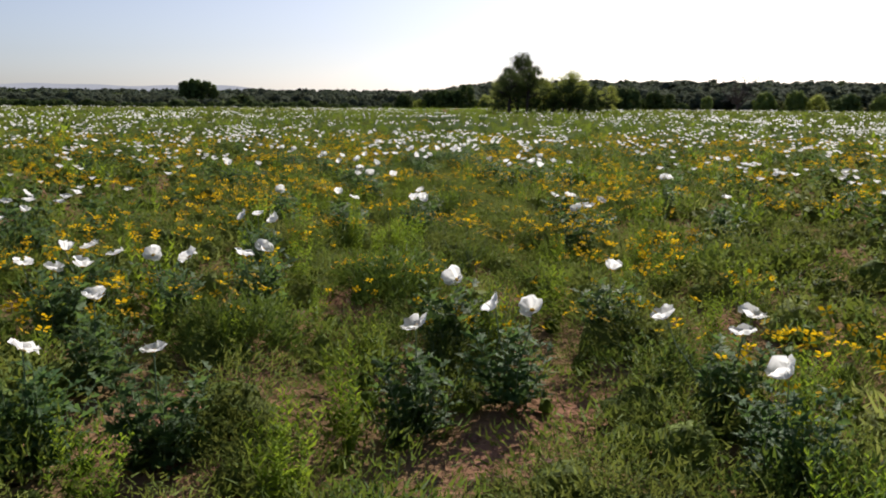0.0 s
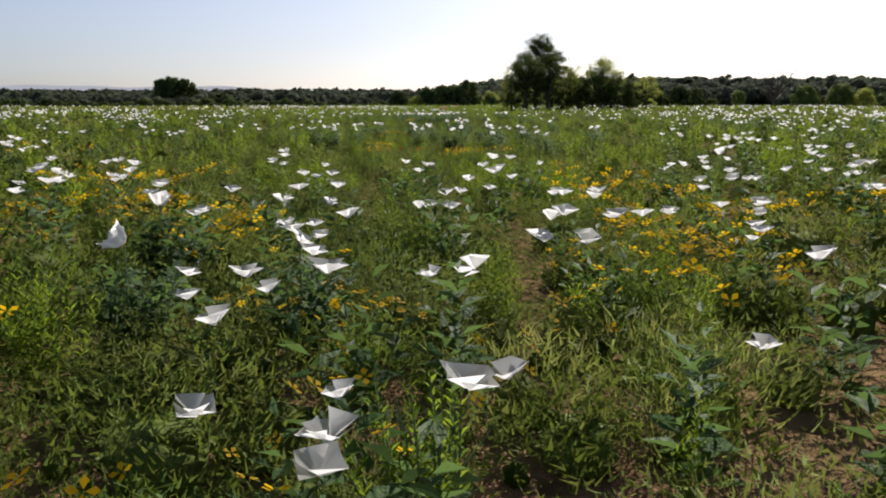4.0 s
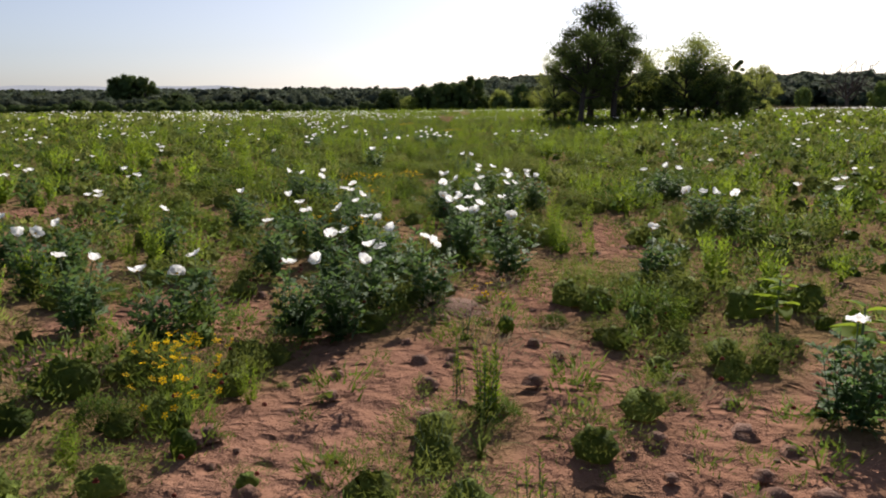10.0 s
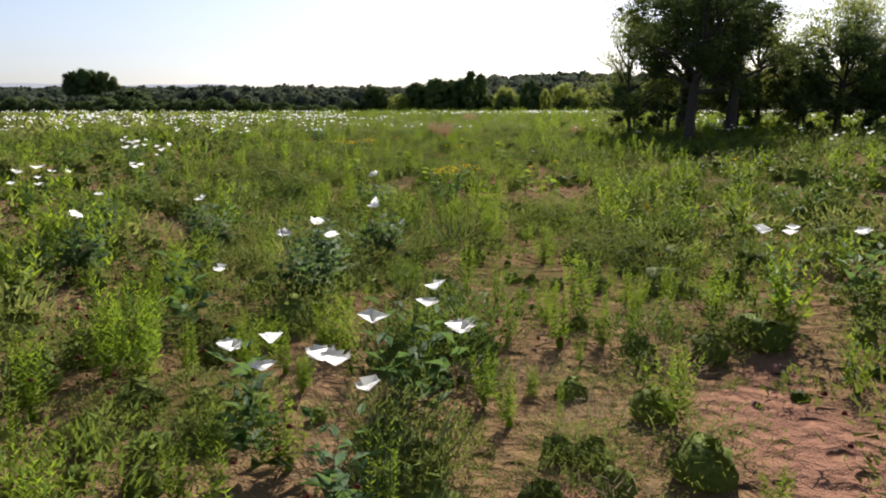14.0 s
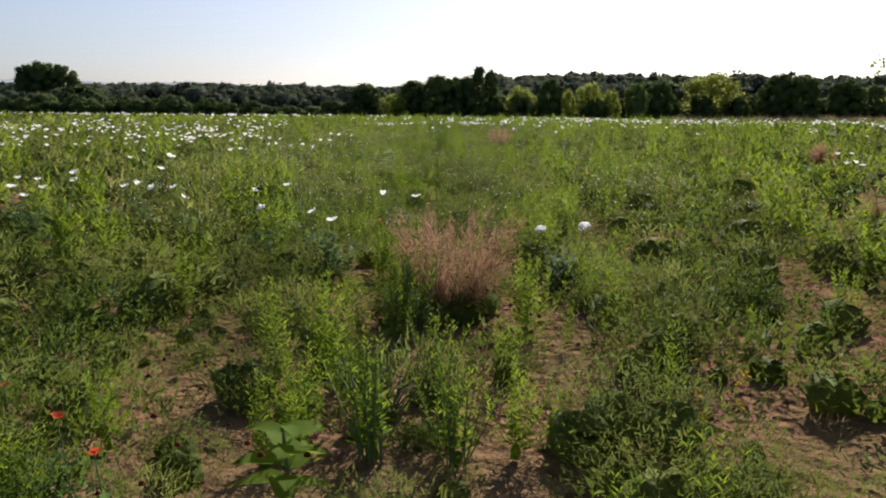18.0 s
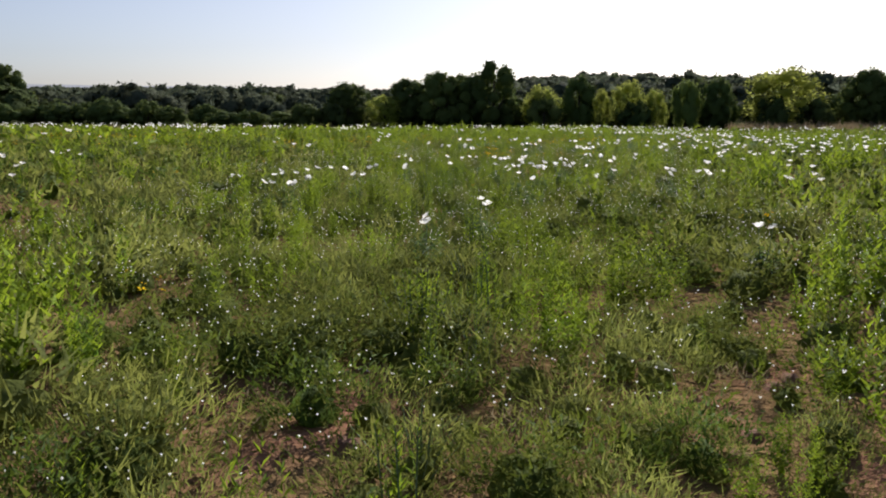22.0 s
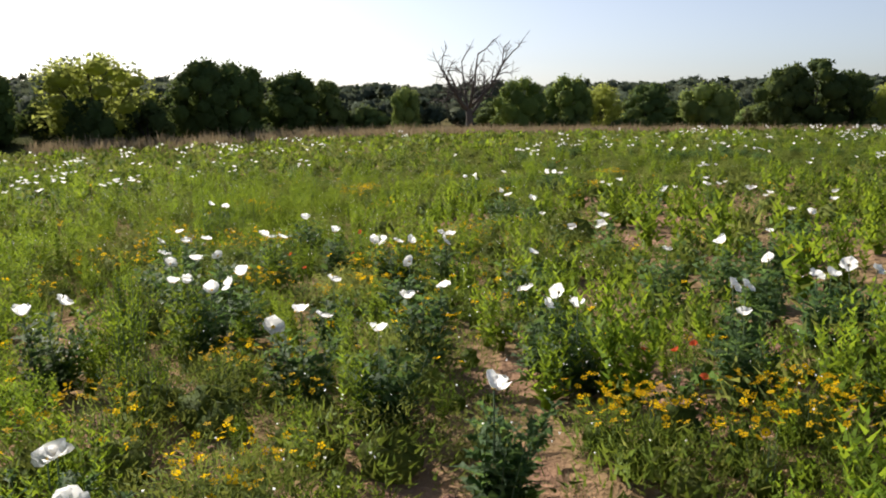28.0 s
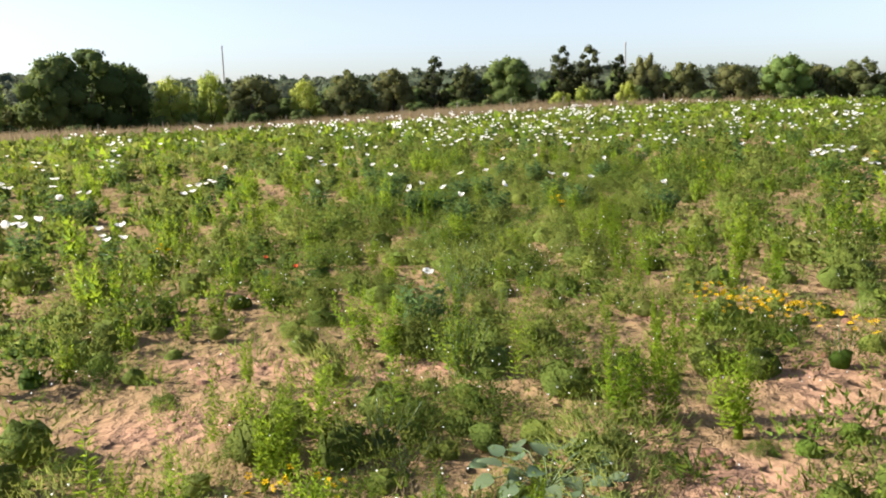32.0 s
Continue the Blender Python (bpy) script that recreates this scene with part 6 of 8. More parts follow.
if DAISY_REST:
    q = np.array(DAISY_REST)
    w = np.arange(len(q)) % 3
    a = q[:, 0] * 37
    stuff("daisy_clump_foliage", spread([d[1] for d in DAISIES], w, q[:, 0], q[:, 1], soil_z(q[:, 0], q[:, 1]), a, q[:, 2], True), LEAF_DAISY, "fine green leaves of further daisy clumps", "wildflowers")
    stuff("daisy_clump_blooms", spread(DAISY_HEADS, w, q[:, 0], q[:, 1], soil_z(q[:, 0], q[:, 1]), a, q[:, 2]), PETAL_YELLOW, "yellow blooms of further daisy clumps", "wildflowers")


def yellow_zone(x, y):
    z = smooth01((36 - y) / 8) * smooth01((y - 3) / 4) * (0.03 + 1.5 * smooth01((wave(x, y, 4, 61) - 0.05) / 0.45)) * (1 - 0.5 * smooth01((1.5 - lane_distance(x, y)) / 1.0))
    z = z + 0.8 * zone(x, y, -4.5, 110, 2.5, 2.0) + 0.8 * zone(x, y, -9, 170, 14, 6) + 0.6 * zone(x, y, 3, 163, 6, 3) + 0.85 * zone(x, y, 9, 174, 5, 3)
    return np.clip(z * (0.4 + 0.6 * smooth01((wave(x, y, 2.0, 63) + 0.4) / 0.6)) + 0.006, 0, 1)


x, y, r = scatter(-25, 60, -5, 200, 0.42, lambda x, y: yellow_zone(x, y) * (in_field(x, y) > 0.5) * (1 - bare_mask(x, y)) * (0.6 + 0.35 * (y < 40)), 105)
z = soil_z(x, y)
m = lane_distance(x, y) < 5
w = r.integers(0, 3, m.sum())
a, s = r.uniform(0, 6.28, m.sum()), r.uniform(0.7, 1.1, m.sum())
stuff("daisy_foliage", spread([d[1] for d in DAISIES], w, x[m], y[m], z[m], a, s, True), LEAF_DAISY, "fine green leaves of massed yellow daisies", "wildflowers")
n = r.integers(3, 7, len(x)) + 3 * (y < 40)
fx2, fy2 = np.repeat(x, n) + r.normal(0, 0.15, n.sum()), np.repeat(y, n) + r.normal(0, 0.14, n.sum())
fz2 = soil_z(fx2, fy2) + r.uniform(0.24, 0.40, len(fx2)) + 0.06 * (fy2 < 40)
stuff("daisy_blooms", spread(YELLOW_MID, r.integers(0, 3, len(fx2)), fx2, fy2, fz2, r.uniform(0, 6.28, len(fx2)), r.uniform(0.9, 1.4, len(fx2)) * np.where((fy2 < 40) & (lane_distance(fx2, fy2) > 1.2), 1.45, 1.0)), PETAL_YELLOW, "small yellow daisy blooms scattered over the field", "wildflowers")

# ---------------------------------------------------------------- plants of their own kinds
BUSH = [(mound(proto_rng(150 + k), 1.0, 1.05, 2200, 0.13, 0.026, blades, 0.9), dome_core(proto_rng(155 + k), 0.24, 0.24)) for k in range(4)]
BUSH_ME = [(soft_mesh("foliage", a, LEAF_BUSH), soft_mesh("inner_foliage", b, LEAF_BUSH)) for a, b in BUSH]
bush_things = []


def bushes(*places):
    """Rounded leafy weeds at (x, y, radius)."""
    for bx, by, s in places:
        M = pose(bx, by, float(soil_z(bx, by)) - 0.02, 0, 0, (bx * 911 + by * 53) % 360) @ Matrix.Scale(s, 4)
        if len(bush_things) < 4:
            a, b = BUSH_ME[len(bush_things)]
            t = thing("bushy_weed", "rounded bushy dark green weed on sandy soil", "weed", "bushy weeds")
            tagged(part("foliage", a, None, t), kind="stuff")
            part("inner_foliage", b, None, t)
            t.matrix_basis = M
            bush_things.append(t)
        else:
            bush_things.append(copy_thing(bush_things[len(bush_things) % 4], M))


RED_HEADS = [fast_mesh("flower", *crumpled_flower(proto_rng(160 + k), 0.032, 4, 2, 3, 0.5), PETAL_RED) for k in range(2)]


def red_poppies(*places):
    for i, (px, py) in enumerate(places):
        z0 = float(soil_z(px, py))
        t = thing("red_poppy", "small orange-red poppy on a thin green stalk", "wildflower", "red poppies", at=pose(px, py, z0))
        part("stem", tube([(0.03, 0.02, -0.02), (0.02, 0, 0.2), (0, 0, 0.35)], [0.004, 0.003, 0.002], 4), STEM, t)
        part("flower", RED_HEADS[i % 2], None, t).matrix_basis = pose(0, 0, 0.35, 25 * math.sin(i * 5), 20, i * 70)
        r = proto_rng(165 + i)
        P = np.stack([r.normal(0, 0.05, 26), r.normal(0, 0.05, 26), r.uniform(0.0, 0.16, 26)], -1)
        tagged(part("foliage", lobed(P, r.normal(0, 1, (26, 3)) + [0, 0, 0.8], 0.10, 0.05, r), LEAF_POPPY, t), kind="stuff")


def heart_leaf(r, length, width):
    """One broad soft leaf, bent along its rib, from the origin along +x."""
    prof = ((0.0, 0.0), (0.12, 0.36), (0.35, 0.5), (0.65, 0.36), (1.0, 0.0))
    V, F = [], []
    for u, w in prof:
        sag = -0.25 * u * u
        V += [[u * length, -w * width, (sag + 0.18 * w) * length], [u * length, 0, sag * length], [u * length, w * width, (sag + 0.18 * w) * length]]
    for i in range(4):
        p = i * 3
        F += [[p, p + 1, p + 4], [p, p + 4, p + 3], [p + 1, p + 2, p + 5], [p + 1, p + 5, p + 4]]
    return np.array(V), np.array(F)


def sunflower_seedling_thing(k):
    r = proto_rng(180 + k)
    t = thing("sunflower_seedling", "young sunflower with broad bright green leaves", "weed", "young sunflowers")
    part("stem", tube([(0, 0, -0.02), (0.01, 0.005, 0.14), (0.0, 0, 0.27)], [0.008, 0.007, 0.004], 5), STEM, t)
    for i in range(11):
        z = 0.10 + 0.17 * i / 10
        L = 0.145 * (1.05 - 0.35 * (i / 10) ** 2) * r.uniform(0.85, 1.15)
        lf = part("leaf", heart_leaf(r, L, L * 0.62), LEAF_BROAD, t)
        lf.matrix_basis = pose(0, 0, z, r.normal(0, 12), -r.uniform(0, 22), i * 137 + r.uniform(-15, 15))
    return t


seedlings = []


def sunflower_seedlings(*places):
    for px, py, s in places:
        M = pose(px, py, float(soil_z(px, py)), 0, 0, (px * 700 + py * 91) % 360) @ Matrix.Scale(s, 4)
        if len(seedlings) < 3:
            seedlings.append(sunflower_seedling_thing(len(seedlings)))
            seedlings[-1].matrix_basis = M
        else:
            seedlings.append(copy_thing(seedlings[len(seedlings) % 3], M))


def grass_tufts(*places):
    for i, (px, py) in enumerate(places):
        r = proto_rng(300 + i)
        t = thing("grass_tuft", "tuft of arching green grass blades on sand", "grass", "grass tufts", at=pose(px, py, float(soil_z(px, py))))
        for b in range(14):
            a, l, lean = r.uniform(0, 6.28), r.uniform(0.2, 0.38), r.uniform(0.3, 1.1)
            u = np.linspace(0, 1, 5)
            d = np.array([math.cos(a), math.sin(a), 0])
            path = d * (u ** 1.6 * lean * l)[:, None] + np.array([0, 0, 1]) * (l * u * (1 - 0.45 * lean * u))[:, None]
            side = np.array([-math.sin(a), math.cos(a), 0])
            w = (0.006 * (1 - u ** 2) + 0.0005)[:, None]
            V = np.concatenate([path - side * w, path + side * w])
            F = np.array([q for j in range(4) for q in ([j, j + 1, j + 6], [j, j + 6, j + 5])])
            part("blade", (V, F), LEAF_GRASS, t)


STALK = [upright(proto_rng(320 + k), 0.55, 1, 46, 0.11, 0.02, 0.06, leaves, 0.5, 0.1) for k in range(3)]
stalks = []


def tall_stalks(*places):
    """Single upright stalks set with narrow leaves."""
    for px, py in places:
        M = pose(px, py, float(soil_z(px, py)), 0, 0, (px * 313 + py * 37) % 360)
        if len(stalks) < 3:
            a, b = STALK[len(stalks)]
            t = thing("leafy_stalk", "single upright weed stalk with narrow whorled leaves", "weed", "upright stalks", at=M)
            part("stem", a, STEM, t)
            tagged(part("foliage", b, LEAF_WEED, t), kind="stuff")
            stalks.append(t)
        else:
            stalks.append(copy_thing(stalks[len(stalks) % 3], M))


def thistle(px, py, *heads):
    t = thing("thistle", "thistle with magenta flower heads on grey-green stalks", "wildflower", "thistles", at=pose(px, py, float(soil_z(px, py))))
    r = proto_rng(340)
    for dx, dy, hz in heads:
        part("stem", tube([(dx * 0.5, dy * 0.7, -0.02), (dx * 0.8, dy * 0.9, hz * 0.55), (dx, dy, hz - 0.02)], [0.006, 0.005, 0.004], 5), STEM, t)
        h = part("flower_head", small_dome(r, 0.022, -0.03, 8), LEAF_POPPY, t)
        h.matrix_basis = pose(dx, dy, hz)
        a = r.uniform(0, 6.28, 60)
        D = np.stack([np.cos(a) * 0.55, np.sin(a) * 0.55, np.ones(60)], -1) * r.uniform(0.7, 1.1, (60, 1))
        tagged(part("florets", blades(np.zeros((60, 3)) + D * 0.004, D, 0.036, 0.006, r), PETAL_PINK, h), kind="stuff")
        u = r.uniform(0.05, 0.9, 30)
        P = np.stack([dx * (0.5 + 0.5 * u), dy * (0.7 + 0.3 * u), hz * u], -1)
        tagged(part("foliage", lobed(P, r.normal(0, 1, (30, 3)) + [0, 0, 0.4], 0.11, 0.05, r), LEAF_POPPY, t), kind="stuff")


def gourd_plant(px, py):
    r = proto_rng(350)
    t = thing("wild_gourd", "sprawling wild gourd with large grey-green leaves", "weed", at=pose(px, py, float(soil_z(px, py))))
    for i in range(26):
        a, d = i * 2.4, 0.05 + 0.30 * math.sqrt(i / 26)
        part("leaf_stalk", tube([(0, 0, 0), (math.cos(a) * d * 0.7, math.sin(a) * d * 0.7, 0.12), (math.cos(a) * d, math.sin(a) * d, 0.17 - 0.2 * d)], [0.005, 0.004, 0.003], 4), STEM, t)
        L = r.uniform(0.11, 0.17)
        lf = part("leaf", heart_leaf(r, L, L * 0.8), LEAF_GOURD, t)
        lf.matrix_basis = pose(math.cos(a) * d, math.sin(a) * d, 0.17 - 0.2 * d, r.normal(0, 14), r.uniform(-30, 15), math.degrees(a) + r.normal(0, 25))


def dry_stick(px, py, yaw, length):
    r = proto_rng(360 + int(length * 100))
    u = np.linspace(0, 1, 7)
    path = np.stack([(u - 0.5) * length, r.normal(0, 0.02, 7) * length, 0.015 + 0.03 * u], -1)
    t = thing("dry_branch", "dry brown fallen branch lying on the sand", "branch", at=pose(px, py, float(soil_z(px, py)), 0, 0, yaw))
    part("stick", tube(path, np.linspace(0.016, 0.006, 7), 6), DEADWOOD, t)
    part("twig", tube([path[4], path[4] + [0.08 * length, 0.1 * length, 0.03], path[4] + [0.16 * length, 0.2 * length, 0.02]], [0.007, 0.005, 0.002], 5), DEADWOOD, t)


def ant_mound(px, py):
    r = proto_rng(370)
    V, F = small_dome(r, 0.32, 0.10, 22)
    ob = new("earth_mound", fast_mesh("earth_mound", V, F, CLOD, True))
    tagged(ob, "low mound of dark red loose earth", "mound")
    ob.matrix_basis = pose(px, py, float(soil_z(px, py)) - 0.02)


def dry_brush(px, py, h, wide):
    r = proto_rng(380 + int(px * 10))
    t = thing("dry_brush", "feathery dry reddish-brown weed standing in the field", "weed", "dry brown weeds", at=pose(px, py, float(soil_z(px, py))))
    P, D = [], []
    for i in range(46):
        a, l = r.uniform(0, 6.28), math.sqrt(r.uniform(0.0, 1.0))
        top = np.array([math.cos(a) * wide * l, math.sin(a) * wide * l, h * r.uniform(0.55, 1.0) * (1 - 0.25 * l)])
        bend = top * [0.55, 0.55, 0.45]
        part("stem", tube([(math.cos(a) * 0.04, math.sin(a) * 0.04, -0.02), bend, top], [0.004, 0.0028, 0.001], 3), LEAF_DRY, t)
        u = r.uniform(0.15, 1.0, 150)[:, None]
        P.append(2 * u * (1 - u) * bend + u * u * top + r.normal(0, 0.022, (150, 3)))
        D.append(r.normal(0, 0.75, (150, 3)) + unit(top) * 1.2)
    P, D = np.concatenate(P), np.concatenate(D)
    tagged(part("seed_plume", blades(P, D, 0.065 * r.uniform(0.5, 1.4, len(P)), 0.0055, r), LEAF_DRY, t), kind="stuff")


red_poppies(
    (0.20, 22.67), (-0.93, 20.67), (-0.38, 39.13), (-0.34, 39.00), (-0.68, 38.94),
    (-1.39, 110.99), (-1.13, 110.71), (-1.83, 111.44), (-0.53, 116.61), (9.47, 169.34),
    (9.66, 169.79), (9.79, 169.63), (9.95, 169.58), (10.64, 173.76), (12.86, 175.14),
    (13.11, 175.37), (11.06, 174.45), (11.56, 174.00), (28.77, 181.43), (29.41, 181.72))
bushes(
    (-1.39, 5.18, 0.47), (-0.44, 6.48, 0.51), (2.63, 8.12, 0.36), (1.24, 11.24, 0.26), (-2.02, 12.52, 0.33),
    (1.68, 14.35, 0.35), (-0.17, 20.87, 0.37), (2.71, 20.56, 0.56), (1.98, 19.98, 0.34), (0.27, 15.69, 0.38),
    (1.16, 15.59, 0.36), (-1.05, 23.46, 0.36), (1.71, 26.19, 0.29), (-0.60, 39.18, 0.40), (0.11, 41.98, 0.49),
    (1.86, 40.77, 0.39), (0.89, 39.71, 0.38), (-0.65, 41.01, 0.28), (-2.07, 40.84, 0.44), (-0.34, 39.79, 0.22),
    (2.63, 41.23, 0.36), (0.22, 46.53, 0.49), (0.85, 49.66, 0.38), (3.46, 50.21, 0.62), (1.15, 45.79, 0.49),
    (-0.15, 45.33, 0.38), (-1.39, 47.11, 0.45), (-1.88, 45.86, 0.28), (2.38, 46.67, 0.41), (-1.52, 52.17, 0.43))
bushes(
    (0.48, 52.37, 0.40), (1.19, 51.61, 0.44), (1.75, 56.95, 0.45), (-1.87, 54.17, 0.42), (-0.74, 50.99, 0.27),
    (-1.74, 51.31, 0.34), (0.29, 51.16, 0.25), (-0.33, 53.64, 0.25), (3.56, 55.16, 0.51), (3.04, 57.46, 0.42),
    (2.29, 60.55, 0.44), (1.70, 58.39, 0.38), (0.20, 57.60, 0.30), (-1.12, 59.55, 0.27), (-0.56, 58.38, 0.30),
    (-2.11, 58.48, 0.54), (-1.99, 57.80, 0.48), (-0.55, 57.05, 0.39), (0.78, 57.39, 0.24), (2.98, 59.52, 0.27),
    (2.03, 58.99, 0.35), (0.84, 64.65, 0.21), (-1.86, 64.06, 0.42), (0.23, 64.24, 0.34), (-0.59, 63.72, 0.20),
    (-1.04, 64.78, 0.21), (0.80, 66.18, 0.27), (1.29, 64.46, 0.20), (2.20, 65.28, 0.49), (-0.75, 64.43, 0.20))
bushes(
    (-3.03, 67.22, 0.33), (0.15, 70.33, 0.34), (1.25, 70.04, 0.24), (2.75, 71.51, 0.34), (-1.12, 72.50, 0.41),
    (-2.56, 78.00, 0.51), (0.41, 77.39, 0.43), (2.63, 77.11, 0.46), (3.27, 86.06, 0.30), (-2.08, 83.20, 0.28),
    (-1.27, 81.31, 0.53), (0.42, 81.32, 0.40), (-0.67, 82.14, 0.27), (-0.76, 100.02, 0.40), (-1.93, 97.82, 0.49),
    (-0.67, 97.45, 0.30), (-1.60, 99.47, 0.28), (1.04, 98.16, 0.26), (-0.84, 100.05, 0.42), (0.38, 99.24, 0.32),
    (-1.45, 100.24, 0.33), (-1.42, 101.88, 0.39), (-0.33, 104.58, 0.54), (-0.07, 99.29, 0.20), (1.73, 100.46, 0.20),
    (1.76, 106.09, 0.52), (0.68, 108.11, 0.48), (-1.04, 107.85, 0.25), (-1.27, 105.49, 0.50), (1.37, 108.12, 0.49))
bushes(
    (-2.07, 113.13, 0.39), (-0.13, 105.48, 0.21), (0.00, 111.49, 0.29), (-0.51, 112.71, 0.35), (1.68, 113.96, 0.31),
    (-0.97, 120.68, 0.34), (-3.54, 121.32, 0.34), (-1.34, 119.28, 0.47), (-0.32, 125.05, 0.20), (2.98, 129.06, 0.40),
    (0.39, 130.18, 0.35), (-0.23, 130.02, 0.58), (1.52, 132.61, 0.38), (-1.19, 129.57, 0.44), (0.92, 135.68, 0.33),
    (3.59, 161.40, 0.37), (6.57, 158.79, 0.33), (10.05, 169.97, 0.34), (8.90, 169.67, 0.27), (10.68, 171.40, 0.28),
    (12.22, 174.60, 0.41), (13.99, 174.01, 0.34), (13.46, 177.47, 0.44), (14.70, 177.51, 0.39), (18.17, 180.13, 0.42),
    (16.36, 179.47, 0.24), (18.14, 179.79, 0.31), (15.47, 176.92, 0.20), (23.70, 179.88, 0.47), (23.14, 181.06, 0.39))
bushes(
    (21.63, 180.58, 0.41), (22.43, 182.29, 0.37), (19.31, 178.40, 0.32), (22.69, 182.37, 0.33), (26.57, 183.15, 0.42),
    (25.89, 182.62, 0.25), (24.80, 182.13, 0.35), (23.90, 179.17, 0.45), (25.07, 179.49, 0.56), (26.45, 181.39, 0.27),
    (28.34, 181.68, 0.46), (26.73, 180.47, 0.44), (27.55, 181.04, 0.32), (24.93, 183.07, 0.32), (25.41, 181.25, 0.20))
sunflower_seedlings(
    (-0.60, 48.74, 1.5), (-0.95, 50.64, 1.5), (-0.23, 51.96, 1.0), (2.63, 65.06, 1.0), (2.41, 65.85, 1.0),
    (3.37, 79.81, 1.0), (3.65, 79.26, 1.0), (0.12, 81.98, 1.0), (-0.24, 82.48, 1.0), (-0.02, 98.03, 1.0),
    (0.52, 98.22, 1.0), (1.66, 99.51, 1.0), (1.78, 96.52, 1.0), (1.51, 97.28, 1.0), (1.60, 99.05, 1.5),
    (-0.65, 102.37, 1.0), (1.50, 103.00, 1.0), (0.28, 99.88, 1.0), (-1.45, 100.12, 1.0), (1.08, 108.59, 1.0),
    (1.51, 108.86, 1.0), (0.77, 109.12, 1.0), (1.78, 106.64, 1.0), (2.07, 106.18, 1.0), (-1.91, 106.96, 1.0),
    (0.28, 107.88, 1.0), (-0.25, 107.87, 1.0), (1.63, 106.39, 1.0), (-0.50, 110.91, 1.0), (0.52, 129.05, 1.0))
grass_tufts(
    (0.20, 39.67), (-0.67, 52.80), (0.42, 58.88), (-1.43, 59.03), (-0.04, 58.23),
    (0.12, 63.78), (-0.71, 141.86), (-0.83, 141.94))
tall_stalks(
    (0.63, 58.75), (1.41, 59.50), (1.31, 70.26), (0.89, 70.11), (-2.53, 79.00),
    (-0.90, 96.17), (0.95, 96.28), (1.53, 95.76), (0.78, 95.52), (0.39, 101.07),
    (1.44, 99.74), (1.01, 100.10), (-1.12, 99.04), (2.94, 101.51), (1.35, 101.44),
    (0.64, 105.77), (-0.19, 106.13), (0.04, 107.16), (2.62, 109.19), (16.30, 178.57),
    (17.16, 176.91), (20.02, 175.89), (21.04, 176.71), (15.24, 177.68), (19.39, 180.10),
    (20.17, 181.68), (20.38, 180.68), (19.33, 181.88), (19.88, 178.98), (19.96, 178.76))
tall_stalks(
    (24.85, 181.18), (24.44, 182.91))

thistle(0.29, 95.68, (0.00, 0.00, 0.40), (-0.23, 1.26, 0.40), (0.18, 1.66, 0.40))
thistle(15.59, 172.95, (0.0, 0.0, 0.36))
gourd_plant(23.89, 180.51)
dry_stick(-1.44, 57.13, 8, 0.8)
dry_stick(-0.79, 141.55, 25, 0.35)
dry_stick(-0.67, 141.65, -15, 0.25)
ant_mound(0.02, 66.66)
dry_brush(0.19, 114.0, 1.05, 0.55)
dry_brush(2.02, 134.4, 0.95, 0.45)
dry_brush(9.6, 128.5, 0.7, 0.4)
dry_brush(1.75, 149.0, 0.4, 0.3)
dry_brush(5.8, 118.5, 0.6, 0.35)

# low tan and dark red growth between the green
x, y, r = scatter(-6, 36, 1, 190, 0.5, lambda x, y: (lane_distance(x, y) < 7) * 0.30 * smooth01((wave(x, y, 5, 81) - 0.1) / 0.5) * (y > 60), 108)
stuff("dry_undergrowth", spread([mound(proto_rng(390 + k), 0.2, 0.16, 70, 0.07, 0.008) for k in range(3)], r.integers(0, 3, len(x)), x, y, soil_z(x, y), r.uniform(0, 6.28, len(x)), r.uniform(0.7, 1.3, len(x))), LEAF_STRAW, "low dry tan undergrowth among green weeds", "undergrowth")
x, y, r = scatter(-5, 8, 58, 116, 0.22, lambda x, y: (lane_distance(x, y) < 5) * 0.5 * smooth01((wave(x, y, 3.5, 82) - 0.15) / 0.3), 109)
stuff("dark_red_seed_heads", spread([small_dome(proto_rng(395), 0.014, 0.018, 6)], np.zeros(len(x), int), x, y, soil_z(x, y) + r.uniform(0.2, 0.36, len(x)), r.uniform(0, 6.28, len(x)), r.uniform(0.7, 1.2, len(x))), PETAL_DARK, "small dark red seed heads among weeds", "seed heads")
x, y, r = scatter(-6, 30, 114, 186, 0.12, lambda x, y: (lane_distance(x, y) < 5) * smooth01((y - 114) / 8) * (0.70 - 0.52 * smooth01((y - 156) / 6)) * smooth01((wave(x, y, 4, 83) + 0.45) / 0.4) * (1 - bare_mask(x, y)), 110)
stuff("tiny_white_blooms", spread([crumpled_flower(proto_rng(396 + q), 0.0095, 4, 1, 1, 0.8) for q in range(3)], r.integers(0, 3, len(x)), x, y, soil_z(x, y) + r.uniform(0.28, 0.44, len(x)), r.uniform(0, 6.28, len(x)), r.uniform(0.7, 1.2, len(x))), PETAL, "tiny white blooms on low weeds", "wildflowers")
x, y, r = scatter(30, 140, -40, 222, 0.85, lambda x, y: (1 - in_field(x, y)) * (np.maximum(y - 222, x - 140) < 0) * 0.8 * (x > 20 + 6 * wave(x, y, 14, 9)), 111)
stuff("dry_grass", spread([mound(proto_rng(400 + k), 0.5, 0.6, 22, 0.65, 0.06, blades, 2.2) for k in range(3)], r.integers(0, 3, len(x)), x, y, ground_z(x, y) - 0.05, r.uniform(0, 6.28, len(x)), r.uniform(0.6, 1.2, len(x))), LEAF_STRAW, "band of tall dry straw grass at the field edge", "grass")
